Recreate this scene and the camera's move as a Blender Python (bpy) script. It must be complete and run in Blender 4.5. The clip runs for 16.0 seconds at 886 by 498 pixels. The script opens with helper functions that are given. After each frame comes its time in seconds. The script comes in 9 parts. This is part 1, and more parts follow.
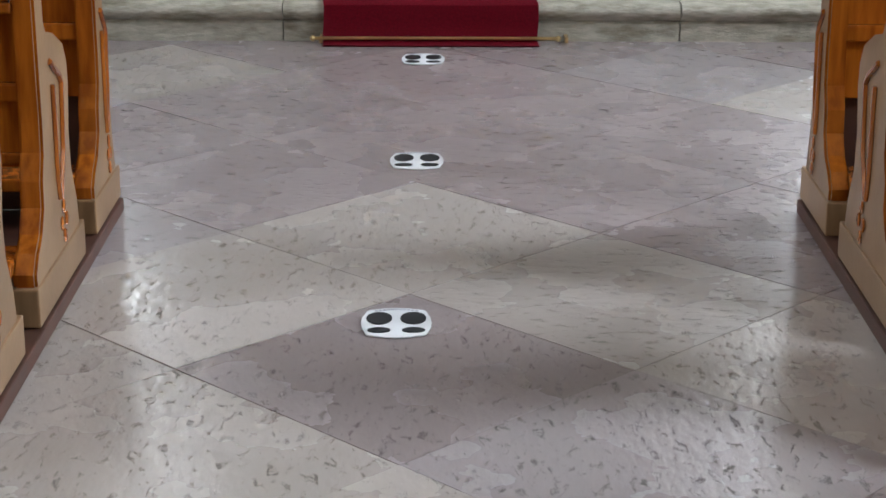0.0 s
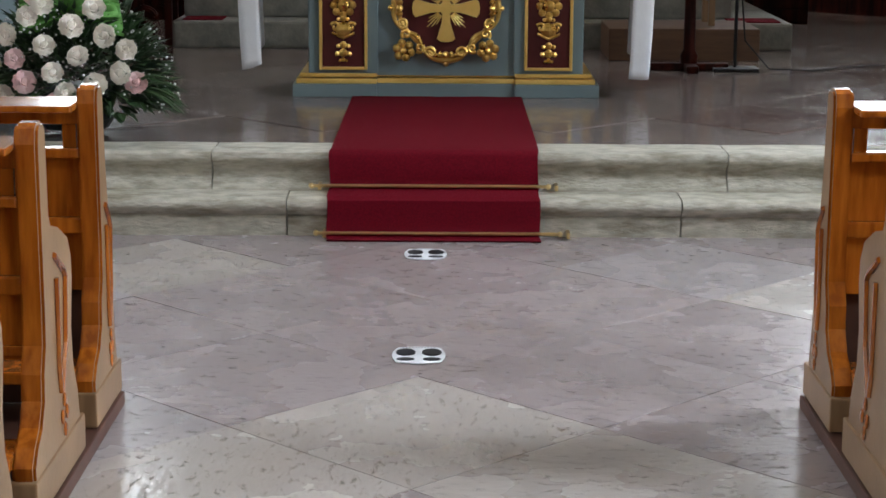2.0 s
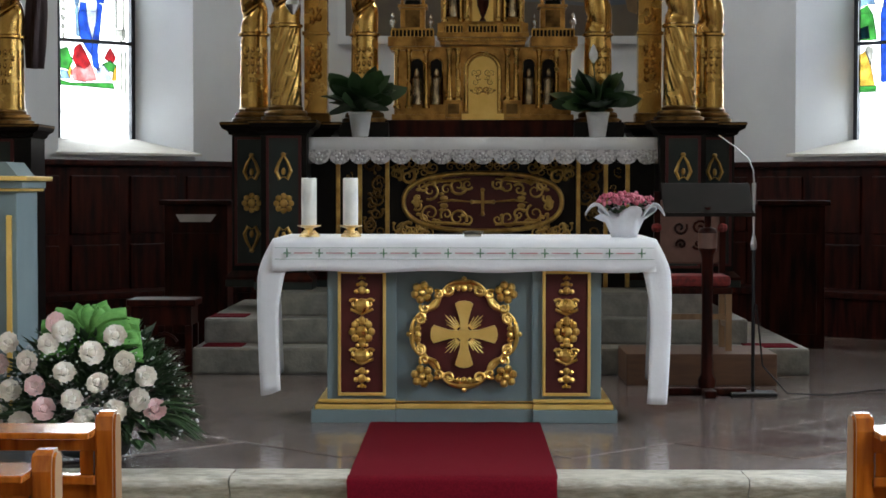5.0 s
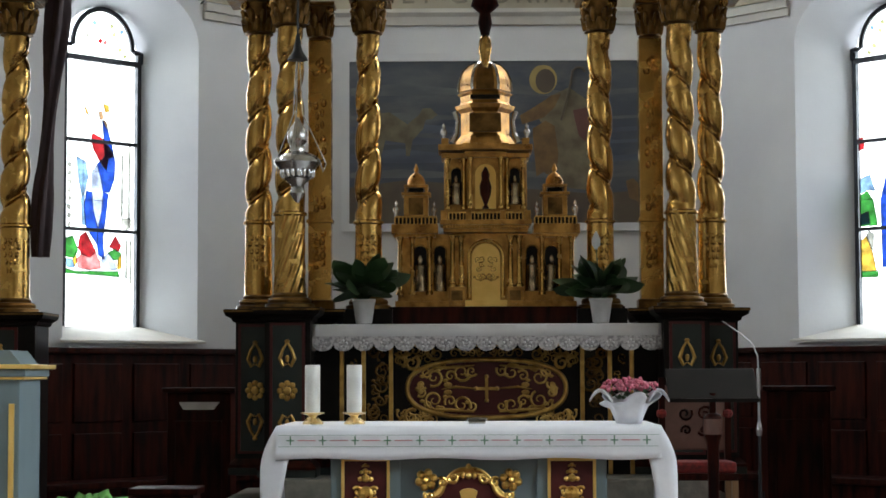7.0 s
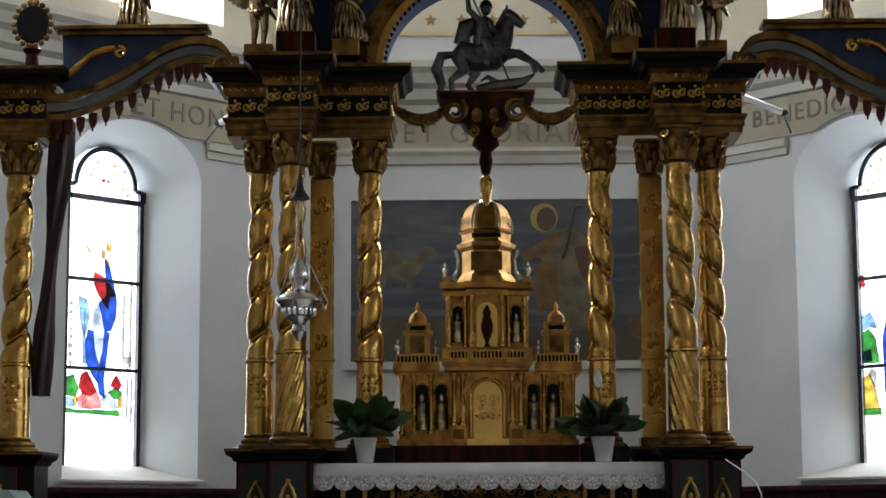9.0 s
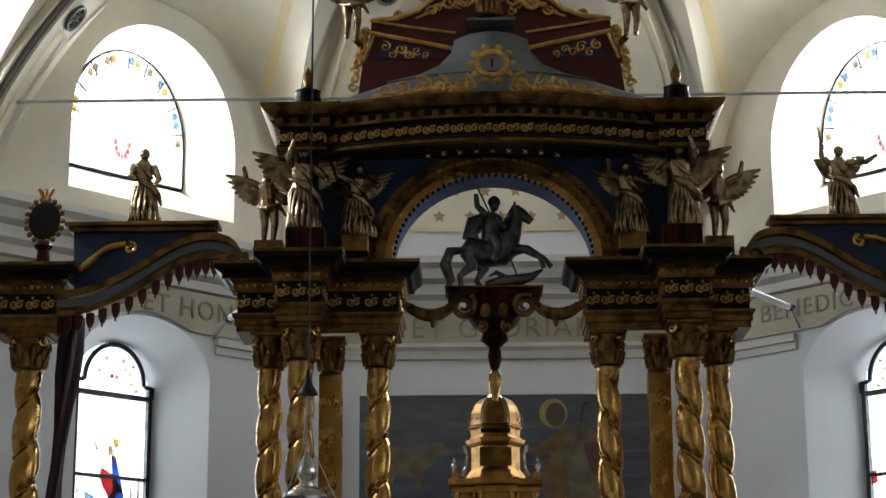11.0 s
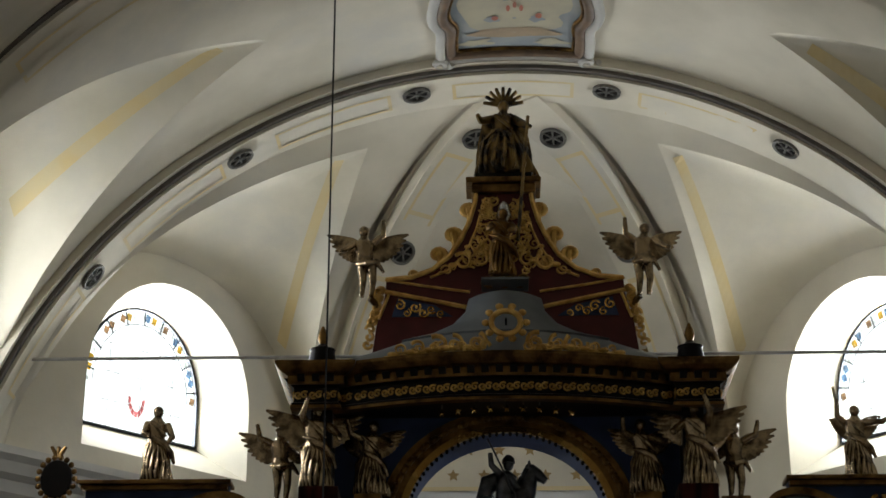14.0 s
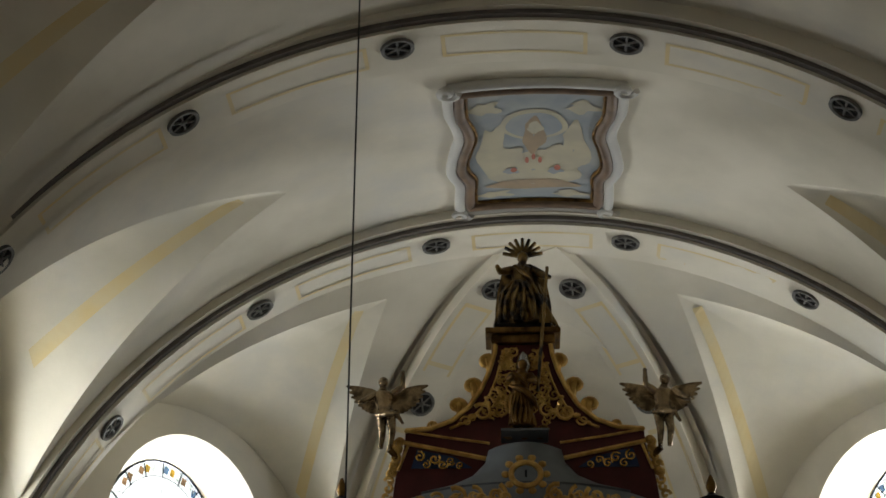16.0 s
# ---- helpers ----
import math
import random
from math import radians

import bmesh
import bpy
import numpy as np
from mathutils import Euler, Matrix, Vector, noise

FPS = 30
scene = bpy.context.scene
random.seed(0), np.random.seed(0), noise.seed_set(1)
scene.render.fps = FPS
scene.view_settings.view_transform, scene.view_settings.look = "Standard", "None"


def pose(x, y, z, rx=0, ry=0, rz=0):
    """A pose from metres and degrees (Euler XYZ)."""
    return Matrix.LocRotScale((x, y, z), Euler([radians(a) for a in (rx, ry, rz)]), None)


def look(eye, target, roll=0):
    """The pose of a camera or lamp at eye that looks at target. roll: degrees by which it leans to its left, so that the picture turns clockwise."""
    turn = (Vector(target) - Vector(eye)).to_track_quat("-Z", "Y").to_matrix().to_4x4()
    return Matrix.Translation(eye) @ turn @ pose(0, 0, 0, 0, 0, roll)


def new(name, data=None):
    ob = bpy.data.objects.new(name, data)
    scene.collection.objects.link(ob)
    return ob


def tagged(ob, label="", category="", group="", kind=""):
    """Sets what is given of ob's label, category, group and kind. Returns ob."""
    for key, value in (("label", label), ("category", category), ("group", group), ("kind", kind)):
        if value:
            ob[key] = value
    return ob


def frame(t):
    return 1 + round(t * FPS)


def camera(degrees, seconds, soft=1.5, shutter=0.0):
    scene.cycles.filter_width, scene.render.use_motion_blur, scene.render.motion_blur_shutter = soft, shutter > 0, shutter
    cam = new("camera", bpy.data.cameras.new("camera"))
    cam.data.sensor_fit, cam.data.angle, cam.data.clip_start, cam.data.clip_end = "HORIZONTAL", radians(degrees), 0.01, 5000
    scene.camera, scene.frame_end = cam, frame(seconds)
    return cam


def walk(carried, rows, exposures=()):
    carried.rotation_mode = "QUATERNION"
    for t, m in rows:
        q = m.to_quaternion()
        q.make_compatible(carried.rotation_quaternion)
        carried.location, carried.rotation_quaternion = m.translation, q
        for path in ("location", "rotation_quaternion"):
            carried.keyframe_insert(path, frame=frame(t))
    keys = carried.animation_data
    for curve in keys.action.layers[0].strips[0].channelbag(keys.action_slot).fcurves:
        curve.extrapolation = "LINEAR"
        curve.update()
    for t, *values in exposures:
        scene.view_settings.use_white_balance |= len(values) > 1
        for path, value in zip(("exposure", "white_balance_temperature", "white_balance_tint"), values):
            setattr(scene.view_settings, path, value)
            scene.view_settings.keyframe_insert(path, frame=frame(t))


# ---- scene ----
FOV = 2 * math.degrees(math.atan(784 / 3300))
EYE = 1.72
cam = camera(FOV, 16.0, soft=1.6)
# seconds, yaw, pitch, roll: the camera stands in the aisle and tilts up
TILTS = [
    (0, 0.111, -17.796, -0.111),
    (0.5, 0.088, -16.415, -0.250),
    (1, 0.063, -15.017, -0.338),
    (1.5, 0.126, -13.578, -0.376),
    (2, 0.224, -11.825, -0.287),
    (2.5, 0.442, -10.096, -0.223),
    (3, 0.641, -8.580, -0.292),
    (3.5, 0.621, -6.910, -0.293),
    (4, 0.607, -5.231, -0.332),
    (4.5, 0.664, -3.601, -0.281),
    (4.7, 0.696, -2.895, -0.175),
    (6.8, 0.916, 3.431, 0.187),
    (7, 0.877, 3.880, 0.177),
    (7.5, 0.710, 4.786, 0.178),
    (8, 0.732, 5.774, 0.211),
    (8.5, 0.859, 6.871, 0.172),
    (8.7, 0.871, 7.359, 0.229),
    (10.8, 1.223, 13.439, 0.326),
    (11, 1.206, 14.114, 0.278),
    (11.5, 1.163, 15.698, 0.124),
    (12, 1.206, 16.953, 0.099),
    (12.5, 1.396, 18.064, 0.039),
    (13, 1.605, 19.498, -0.029),
    (13.5, 1.667, 20.898, 0.024),
    (14, 1.575, 22.043, 0.009),
    (14.5, 1.571, 23.409, -0.093),
    (15, 1.701, 24.780, -0.178),
    (15.5, 1.949, 25.764, -0.119),
    (16, 2.125, 26.670, -0.224),
]
walk(cam, [(t, pose(0, 0, EYE, 90 + p, r, yw)) for t, yw, p, r in TILTS],
     exposures=[(0.0, -0.04, 6350, 12), (2.0, 0.08, 6350, 12), (4.5, 0.25, 6350, 11), (7.0, 0.12, 6350, 10), (11.0, -0.40, 6350, 10), (13.5, -0.97, 6450, 10), (16.0, -1.22, 6650, 10)])

# ---------------------------------------------------------------- light
world = bpy.data.worlds.new("sky")
scene.world = world
world.use_nodes = True
wn = world.node_tree
sky = wn.nodes.new("ShaderNodeTexSky")
sky.sky_type = "NISHITA"
sky.sun_disc = False
sky.sun_elevation = radians(42)
sky.sun_rotation = radians(-60)
wn.nodes["Background"].inputs[1].default_value = 0.06
wn.links.new(sky.outputs[0], wn.nodes["Background"].inputs[0])

sun = new("sun", bpy.data.lights.new("sun", "SUN"))
sun.data.energy = 0.8
sun.data.angle = radians(8)
sun.data.color = (1.0, 0.95, 0.88)
sun.matrix_world = look((-20, 30, 30), (0, 0, 0))


def window_lamp(eye, target, w, h, watts, colour=(0.90, 0.95, 1.0), spread=180):
    lamp = new("window_light", bpy.data.lights.new("window_light", "AREA"))
    lamp.data.shape = "RECTANGLE"
    lamp.data.size, lamp.data.size_y = w, h
    lamp.data.energy = watts
    lamp.data.color = colour
    lamp.data.spread = radians(spread)
    lamp.matrix_world = look(eye, target)
    return lamp


# ---------------------------------------------------------------- materials
def material(name, colour, rough=0.6, metal=0.0, colour2=None, scale=6.0, bump=0.0, bump_scale=60.0,
             rough2=None, detail=6.0, stretch=(1, 1, 1), island=0.0, obj_rand=0.0, coat=0.0, lo=0.35, hi=0.65, sheen=0.0,
             third=None, third_scale=1.2, third_lo=0.55, third_hi=0.7, ior=1.5, spec=0.5, alpha=1.0):
    """A procedural surface: two colours by coarse noise, a third by large stains, fine relief."""
    m = bpy.data.materials.new(name)
    m.use_nodes = True
    t = m.node_tree
    b = t.nodes["Principled BSDF"]
    b.inputs["Roughness"].default_value = rough
    b.inputs["Metallic"].default_value = metal
    b.inputs["Alpha"].default_value = alpha
    b.inputs["IOR"].default_value = ior
    b.inputs["Specular IOR Level"].default_value = spec
    b.inputs["Coat Weight"].default_value = coat
    b.inputs["Coat Roughness"].default_value = 0.12
    b.inputs["Sheen Weight"].default_value = sheen
    co = t.nodes.new("ShaderNodeTexCoord")
    mp = t.nodes.new("ShaderNodeMapping")
    mp.inputs["Scale"].default_value = stretch
    t.links.new(co.outputs["Object"], mp.inputs[0])
    vec = mp.outputs[0]
    if island or obj_rand:
        info = t.nodes.new("ShaderNodeObjectInfo")
        geo = t.nodes.new("ShaderNodeNewGeometry")
        src = info.outputs["Random"] if obj_rand else geo.outputs["Random Per Island"]
        addv = t.nodes.new("ShaderNodeVectorMath")
        addv.operation = "MULTIPLY_ADD"
        comb = t.nodes.new("ShaderNodeCombineXYZ")
        for k in range(3):
            t.links.new(src, comb.inputs[k])
        t.links.new(comb.outputs[0], addv.inputs[0])
        addv.inputs[1].default_value = (37, 53, 71)
        t.links.new(vec, addv.inputs[2])
        vec = addv.outputs[0]
    nz = t.nodes.new("ShaderNodeTexNoise")
    nz.inputs["Scale"].default_value = scale
    nz.inputs["Detail"].default_value = detail
    t.links.new(vec, nz.inputs["Vector"])
    rp = t.nodes.new("ShaderNodeValToRGB")
    c2 = colour2 or tuple(c * 0.75 for c in colour)
    rp.color_ramp.elements[0].position, rp.color_ramp.elements[1].position = lo, hi
    rp.color_ramp.elements[0].color = (*c2, 1)
    rp.color_ramp.elements[1].color = (*colour, 1)
    t.links.new(nz.outputs[0], rp.inputs[0])
    out = rp.outputs[0]
    if third:
        n3 = t.nodes.new("ShaderNodeTexNoise")
        n3.inputs["Scale"].default_value = third_scale
        n3.inputs["Detail"].default_value = 8
        n3.inputs["Roughness"].default_value = 0.65
        t.links.new(vec, n3.inputs["Vector"])
        r3 = t.nodes.new("ShaderNodeValToRGB")
        r3.color_ramp.elements[0].position, r3.color_ramp.elements[1].position = third_lo, third_hi
        mx = t.nodes.new("ShaderNodeMixRGB")
        t.links.new(n3.outputs[0], r3.inputs[0])
        t.links.new(r3.outputs[0], mx.inputs[0])
        t.links.new(out, mx.inputs[1])
        mx.inputs[2].default_value = (*third, 1)
        out = mx.outputs[0]
    if island or obj_rand:
        hsv = t.nodes.new("ShaderNodeHueSaturation")
        mr = t.nodes.new("ShaderNodeMapRange")
        amt = island or obj_rand
        mr.inputs[3].default_value, mr.inputs[4].default_value = 1 - amt, 1 + amt
        t.links.new(src, mr.inputs[0])
        t.links.new(mr.outputs[0], hsv.inputs["Value"])
        t.links.new(out, hsv.inputs["Color"])
        out = hsv.outputs[0]
    t.links.new(out, b.inputs["Base Color"])
    if rough2 is not None:
        r2 = t.nodes.new("ShaderNodeMapRange")
        r2.inputs[1].default_value, r2.inputs[2].default_value = 0.3, 0.7
        r2.inputs[3].default_value, r2.inputs[4].default_value = rough, rough2
        t.links.new(nz.outputs[0], r2.inputs[0])
        t.links.new(r2.outputs[0], b.inputs["Roughness"])
    if bump:
        nb = t.nodes.new("ShaderNodeTexNoise")
        nb.inputs["Scale"].default_value = bump_scale
        nb.inputs["Detail"].default_value = 5
        t.links.new(vec, nb.inputs["Vector"])
        bp = t.nodes.new("ShaderNodeBump")
        bp.inputs["Strength"].default_value = bump
        bp.inputs["Distance"].default_value = 0.01
        t.links.new(nb.outputs[0], bp.inputs["Height"])
        t.links.new(bp.outputs[0], b.inputs["Normal"])
    return m


def stone_floor(name, colour, colour2, vein, polish=1.0):
    """Worn polished limestone: cloudy colour, thin dark stylolite flecks and shallow pits."""
    colour2 = tuple(0.6 * a + 0.4 * b for a, b in zip(colour, colour2))
    m = material(name, tuple(0.86 * v for v in colour), 0.15 * polish, colour2=tuple(0.86 * v for v in colour2), scale=3.2, rough2=0.36 * polish, detail=10, obj_rand=0.10, lo=0.25, hi=0.75)
    t = m.node_tree
    b = t.nodes["Principled BSDF"]
    base = b.inputs["Base Color"].links[0].from_socket
    co = t.nodes.new("ShaderNodeTexCoord")
    info = t.nodes.new("ShaderNodeObjectInfo")
    mp = t.nodes.new("ShaderNodeMapping")
    mp.inputs["Rotation"].default_value = (0, 0, 0.5)
    mp.inputs["Scale"].default_value = (7, 15, 7)
    t.links.new(co.outputs["Object"], mp.inputs[0])
    off = t.nodes.new("ShaderNodeVectorMath")
    off.operation = "ADD"
    t.links.new(mp.outputs[0], off.inputs[0])
    t.links.new(info.outputs["Location"], off.inputs[1])
    n = t.nodes.new("ShaderNodeTexNoise")
    n.inputs["Scale"].default_value = 2.3
    n.inputs["Detail"].default_value = 9
    n.inputs["Roughness"].default_value = 0.72
    n.inputs["Distortion"].default_value = 0.6
    t.links.new(off.outputs[0], n.inputs["Vector"])
    r = t.nodes.new("ShaderNodeValToRGB")
    r.color_ramp.elements[0].position, r.color_ramp.elements[1].position = 0.578, 0.70
    t.links.new(n.outputs[0], r.inputs[0])
    mx = t.nodes.new("ShaderNodeMixRGB")
    t.links.new(r.outputs[0], mx.inputs[0])
    t.links.new(base, mx.inputs[1])
    mx.inputs[2].default_value = (*vein, 1)
    t.links.new(mx.outputs[0], b.inputs["Base Color"])
    # uneven, foot-worn surface with pits
    w = t.nodes.new("ShaderNodeTexNoise")
    w.inputs["Scale"].default_value = 2.2
    w.inputs["Detail"].default_value = 3.5
    t.links.new(off.outputs[0], w.inputs["Vector"])
    b1 = t.nodes.new("ShaderNodeBump")
    b1.inputs["Strength"].default_value = 0.30 * polish
    b1.inputs["Distance"].default_value = 0.007
    t.links.new(w.outputs[0], b1.inputs["Height"])
    b2 = t.nodes.new("ShaderNodeBump")
    b2.invert = True
    b2.inputs["Strength"].default_value = 0.8
    b2.inputs["Distance"].default_value = 0.006
    t.links.new(r.outputs[0], b2.inputs["Height"])
    t.links.new(b1.outputs[0], b2.inputs["Normal"])
    t.links.new(b2.outputs[0], b.inputs["Normal"])
    return m


PLASTER = material("plaster", (0.67, 0.62, 0.505), 0.9, colour2=(0.54, 0.50, 0.395), scale=1.1, bump=0.12, bump_scale=25,
                   third=(0.50, 0.49, 0.455), third_scale=0.6, third_lo=0.5, third_hi=0.8)
WALLGREY = material("wall_grey", (0.60, 0.62, 0.64), 0.9, colour2=(0.54, 0.555, 0.58), scale=1.1, bump=0.1, bump_scale=30)
YELLOWLINE = material("painted_ochre", (0.62, 0.49, 0.25), 0.9, colour2=(0.60, 0.51, 0.31), scale=3)
VENTDARK = material("dark_vent_metal", (0.13, 0.125, 0.11), 0.6, colour2=(0.07, 0.066, 0.06), scale=12)
VENTHOLE = material("vent_shadow", (0.012, 0.011, 0.010), 0.9)
FRIEZE = material("frieze_ochre", (0.40, 0.37, 0.28), 0.9, colour2=(0.34, 0.31, 0.24), scale=2)
CORNICE = material("cornice_stucco", (0.52, 0.51, 0.47), 0.85, colour2=(0.45, 0.44, 0.41), scale=3, bump=0.1)
# dark colour that stands in for the shadow line beside the arches
SHADOWLINE = material("moulding_shade", (0.13, 0.115, 0.10), 0.8)
STEPSTONE = material("step_limestone", (0.53, 0.49, 0.41), 0.45, colour2=(0.33, 0.30, 0.235), scale=20, bump=0.7, bump_scale=55, stretch=(0.6, 1, 2.0),
                     third=(0.15, 0.125, 0.08), third_scale=6, third_lo=0.50, third_hi=0.70, obj_rand=0.08)
# step stone darkened: the shade round the high altar is in its colour
SHADEDSTONE = material("shaded_worn_grey_stone", (0.24, 0.225, 0.19), 0.6, colour2=(0.15, 0.14, 0.12), scale=9, bump=0.5, bump_scale=40)
# light-brown box wood, darkened by the shade it stands in
SHADEDWOOD = material("shaded_box_wood", (0.13, 0.062, 0.030), 0.5, colour2=(0.09, 0.04, 0.02), scale=4, stretch=(1, 6, 6))
TILE_CREAM = stone_floor("tile_cream", (0.46, 0.40, 0.365), (0.36, 0.305, 0.265), (0.21, 0.18, 0.155))
TILE_GREY = stone_floor("tile_grey", (0.375, 0.324, 0.325), (0.295, 0.245, 0.232), (0.17, 0.148, 0.14))
TILE_ROSE = stone_floor("tile_rose", (0.325, 0.265, 0.262), (0.26, 0.205, 0.188), (0.15, 0.12, 0.11))
TILE_CHOIR = stone_floor("tile_choir_brown", (0.215, 0.17, 0.152), (0.16, 0.118, 0.10), (0.10, 0.075, 0.062), 0.55)
TILE_RED = stone_floor("tile_red", (0.165, 0.112, 0.098), (0.12, 0.08, 0.068), (0.07, 0.045, 0.036), 0.55)
GROUT = material("grout", (0.27, 0.235, 0.215), 0.6)
PEW = material("pew_wood", (0.44, 0.125, 0.012), 0.18, colour2=(0.24, 0.055, 0.006), scale=5, stretch=(6, 6, 0.7), coat=0.5, bump=0.08,
               bump_scale=40, obj_rand=0.10)
PEWSIDE = material("pew_end_oak", (0.27, 0.155, 0.075), 0.42, colour2=(0.19, 0.105, 0.048), scale=4, stretch=(7, 1, 1), coat=0.2, bump=0.1,
                   bump_scale=50, obj_rand=0.08)
PLINTHWOOD = material("dark_plinth_wood", (0.09, 0.035, 0.022), 0.5, colour2=(0.06, 0.025, 0.016), scale=6)
DARKWOOD = material("dark_panelling", (0.042, 0.007, 0.0035), 0.40, colour2=(0.007, 0.0016, 0.0012), scale=3, stretch=(5, 5, 0.7), spec=0.09)
BLACKWOOD = material("ebonised_wood", (0.008, 0.0055, 0.0045), 0.4, colour2=(0.004, 0.003, 0.0025), scale=5, spec=0.14)
GOLD = material("gilding", (0.54, 0.335, 0.10), 0.20, metal=1.0, colour2=(0.36, 0.205, 0.058), scale=9, rough2=0.30, bump=0.05, bump_scale=25, lo=0.25, hi=0.75)
OLDGOLD = material("dull_gilding", (0.24, 0.135, 0.042), 0.32, metal=1.0, colour2=(0.06, 0.032, 0.013), scale=8, rough2=0.55, bump=0.5, bump_scale=40)
LEAFGOLD = material("bright_gold_paint", (0.86, 0.59, 0.18), 0.34, metal=0.45, colour2=(0.76, 0.48, 0.12), scale=6, bump=0.15)
CARVEGOLD = material("burnished_carved_gold", (0.80, 0.52, 0.15), 0.24, metal=0.92, colour2=(0.55, 0.31, 0.07), scale=16, bump=0.2, rough2=0.4)
MIDGOLD = material("aged_gold_paint", (0.62, 0.395, 0.115), 0.34, metal=0.7, colour2=(0.36, 0.20, 0.052), scale=12, bump=0.2)
BRASS = material("brass", (0.90, 0.68, 0.34), 0.28, metal=1.0)
SILVER = material("silver", (0.55, 0.54, 0.52), 0.24, metal=1.0, colour2=(0.35, 0.34, 0.33), scale=12)
BRONZE = material("dark_silvered_wood", (0.115, 0.118, 0.128), 0.30, metal=0.75, colour2=(0.03, 0.031, 0.034), scale=9, bump=0.25, bump_scale=30)
CARPET = material("red_carpet", (0.140, 0.005, 0.012), 0.95, colour2=(0.10, 0.004, 0.009), scale=120, bump=0.4, bump_scale=400, spec=0.05,
                  third=(0.115, 0.0045, 0.010), third_scale=3)
BLUEPAINT = material("grey_blue_paint", (0.165, 0.215, 0.225), 0.5, colour2=(0.14, 0.185, 0.195), scale=3, bump=0.05)
DEEPBLUE = material("deep_blue_paint", (0.022, 0.038, 0.095), 0.55, colour2=(0.014, 0.024, 0.06), scale=4, spec=0.25)
GREENBLUE = material("dark_green_paint", (0.026, 0.034, 0.030), 0.5, colour2=(0.017, 0.023, 0.02), scale=4, spec=0.3)
SLATE = material("slate_blue_paint", (0.12, 0.135, 0.145), 0.55, colour2=(0.09, 0.10, 0.11), scale=4)
MAROON = material("maroon_paint", (0.080, 0.012, 0.011), 0.5, colour2=(0.055, 0.009, 0.008), scale=5, spec=0.3)
CLOTH = material("white_linen", (0.80, 0.79, 0.80), 0.9, colour2=(0.74, 0.73, 0.75), scale=5, bump=0.15, bump_scale=30)
LACE = material("white_lace", (0.66, 0.63, 0.64), 0.95, colour2=(0.36, 0.34, 0.35), scale=45, lo=0.42, hi=0.55)
EMB_RED = material("red_embroidery", (0.55, 0.22, 0.22), 0.9)
EMB_GREEN = material("green_embroidery", (0.10, 0.22, 0.12), 0.9)
WAX = material("candle_wax", (0.80, 0.78, 0.72), 0.5)
POTWHITE = material("white_ceramic", (0.72, 0.72, 0.73), 0.35)
LEAF = material("leaf_green", (0.035, 0.075, 0.025), 0.4, colour2=(0.02, 0.045, 0.015), scale=10, island=0.3)
LEAFLIGHT = material("light_leaf_green", (0.24, 0.48, 0.11), 0.55, colour2=(0.16, 0.36, 0.08), scale=12, island=0.25)
ROSEWHITE = material("cream_rose_petals", (0.88, 0.84, 0.76), 0.7, colour2=(0.84, 0.76, 0.68), scale=14)
GAUZE = material("green_gauze", (0.17, 0.40, 0.09), 0.8, colour2=(0.11, 0.30, 0.06), scale=30, bump=0.4, bump_scale=200, alpha=0.72)
ROSEPINK = material("pink_rose_petals", (0.86, 0.66, 0.64), 0.7, colour2=(0.82, 0.56, 0.56), scale=14)
PINKBLOOM = material("pink_blossom", (0.42, 0.06, 0.11), 0.7, colour2=(0.55, 0.18, 0.22), scale=40, island=0.3)
PAPER = material("white_wrapping_paper", (0.72, 0.71, 0.73), 0.8, bump=0.3, bump_scale=20)
STICKER = material("white_vinyl", (0.74, 0.74, 0.76), 0.5)
BLACKINK = material("black_ink", (0.010, 0.010, 0.012), 0.6, spec=0.2)
IRON = material("black_iron", (0.02, 0.02, 0.02), 0.5, metal=0.6)
STEEL = material("brushed_steel", (0.5, 0.5, 0.5), 0.3, metal=1.0)
REDCLOTH = material("red_upholstery", (0.22, 0.02, 0.015), 0.9, colour2=(0.10, 0.012, 0.01), scale=30)
FLESHGOLD = material("tarnished_gilt_figure", (0.40, 0.30, 0.18), 0.24, metal=0.85, colour2=(0.10, 0.07, 0.04), scale=12, bump=0.3, lo=0.36, hi=0.60)
SAINTGOLD = material("dark_polychrome_gilding", (0.20, 0.125, 0.04), 0.32, metal=0.7, colour2=(0.018, 0.013, 0.010), scale=7, bump=0.3, lo=0.42, hi=0.58)
TABGOLD = material("tabernacle_gold", (0.56, 0.31, 0.088), 0.25, metal=1.0, colour2=(0.22, 0.11, 0.032), scale=9, rough2=0.5, bump=0.5, bump_scale=60)


# ---------------------------------------------------------------- mesh helpers
def finish(bm, smooth=None):
    bmesh.ops.recalc_face_normals(bm, faces=bm.faces)
    if smooth is not None:
        for f in bm.faces:
            f.smooth = True
        for e in bm.edges:
            if len(e.link_faces) == 2 and e.calc_face_angle(0) > radians(smooth):
                e.smooth = False
    return bm


def mesh_of(name, bm, mat, smooth=None):
    finish(bm, smooth)
    me = bpy.data.meshes.new(name)
    bm.to_mesh(me)
    bm.free()
    me.materials.append(mat)
    return me


def part(name, bm, mat, parent, label="", smooth=None):
    """Link a bmesh as one mesh object under a thing or a part."""
    ob = new(name, mesh_of(name, bm, mat, smooth))
    ob.parent = parent
    if label:
        tagged(ob, label)
    return ob


def thing(name, label, category, loc=(0, 0, 0), group="", kind=""):
    ob = new(name)
    ob.empty_display_size = 0.1
    ob.location = loc
    return tagged(ob, label, category, group, kind)


def solid(name, bm, mat, label, category, loc=(0, 0, 0), group="", kind="", smooth=None):
    ob = new(name, mesh_of(name, bm, mat, smooth))
    ob.location = loc
    return tagged(ob, label, category, group, kind)


def B():
    return bmesh.new()


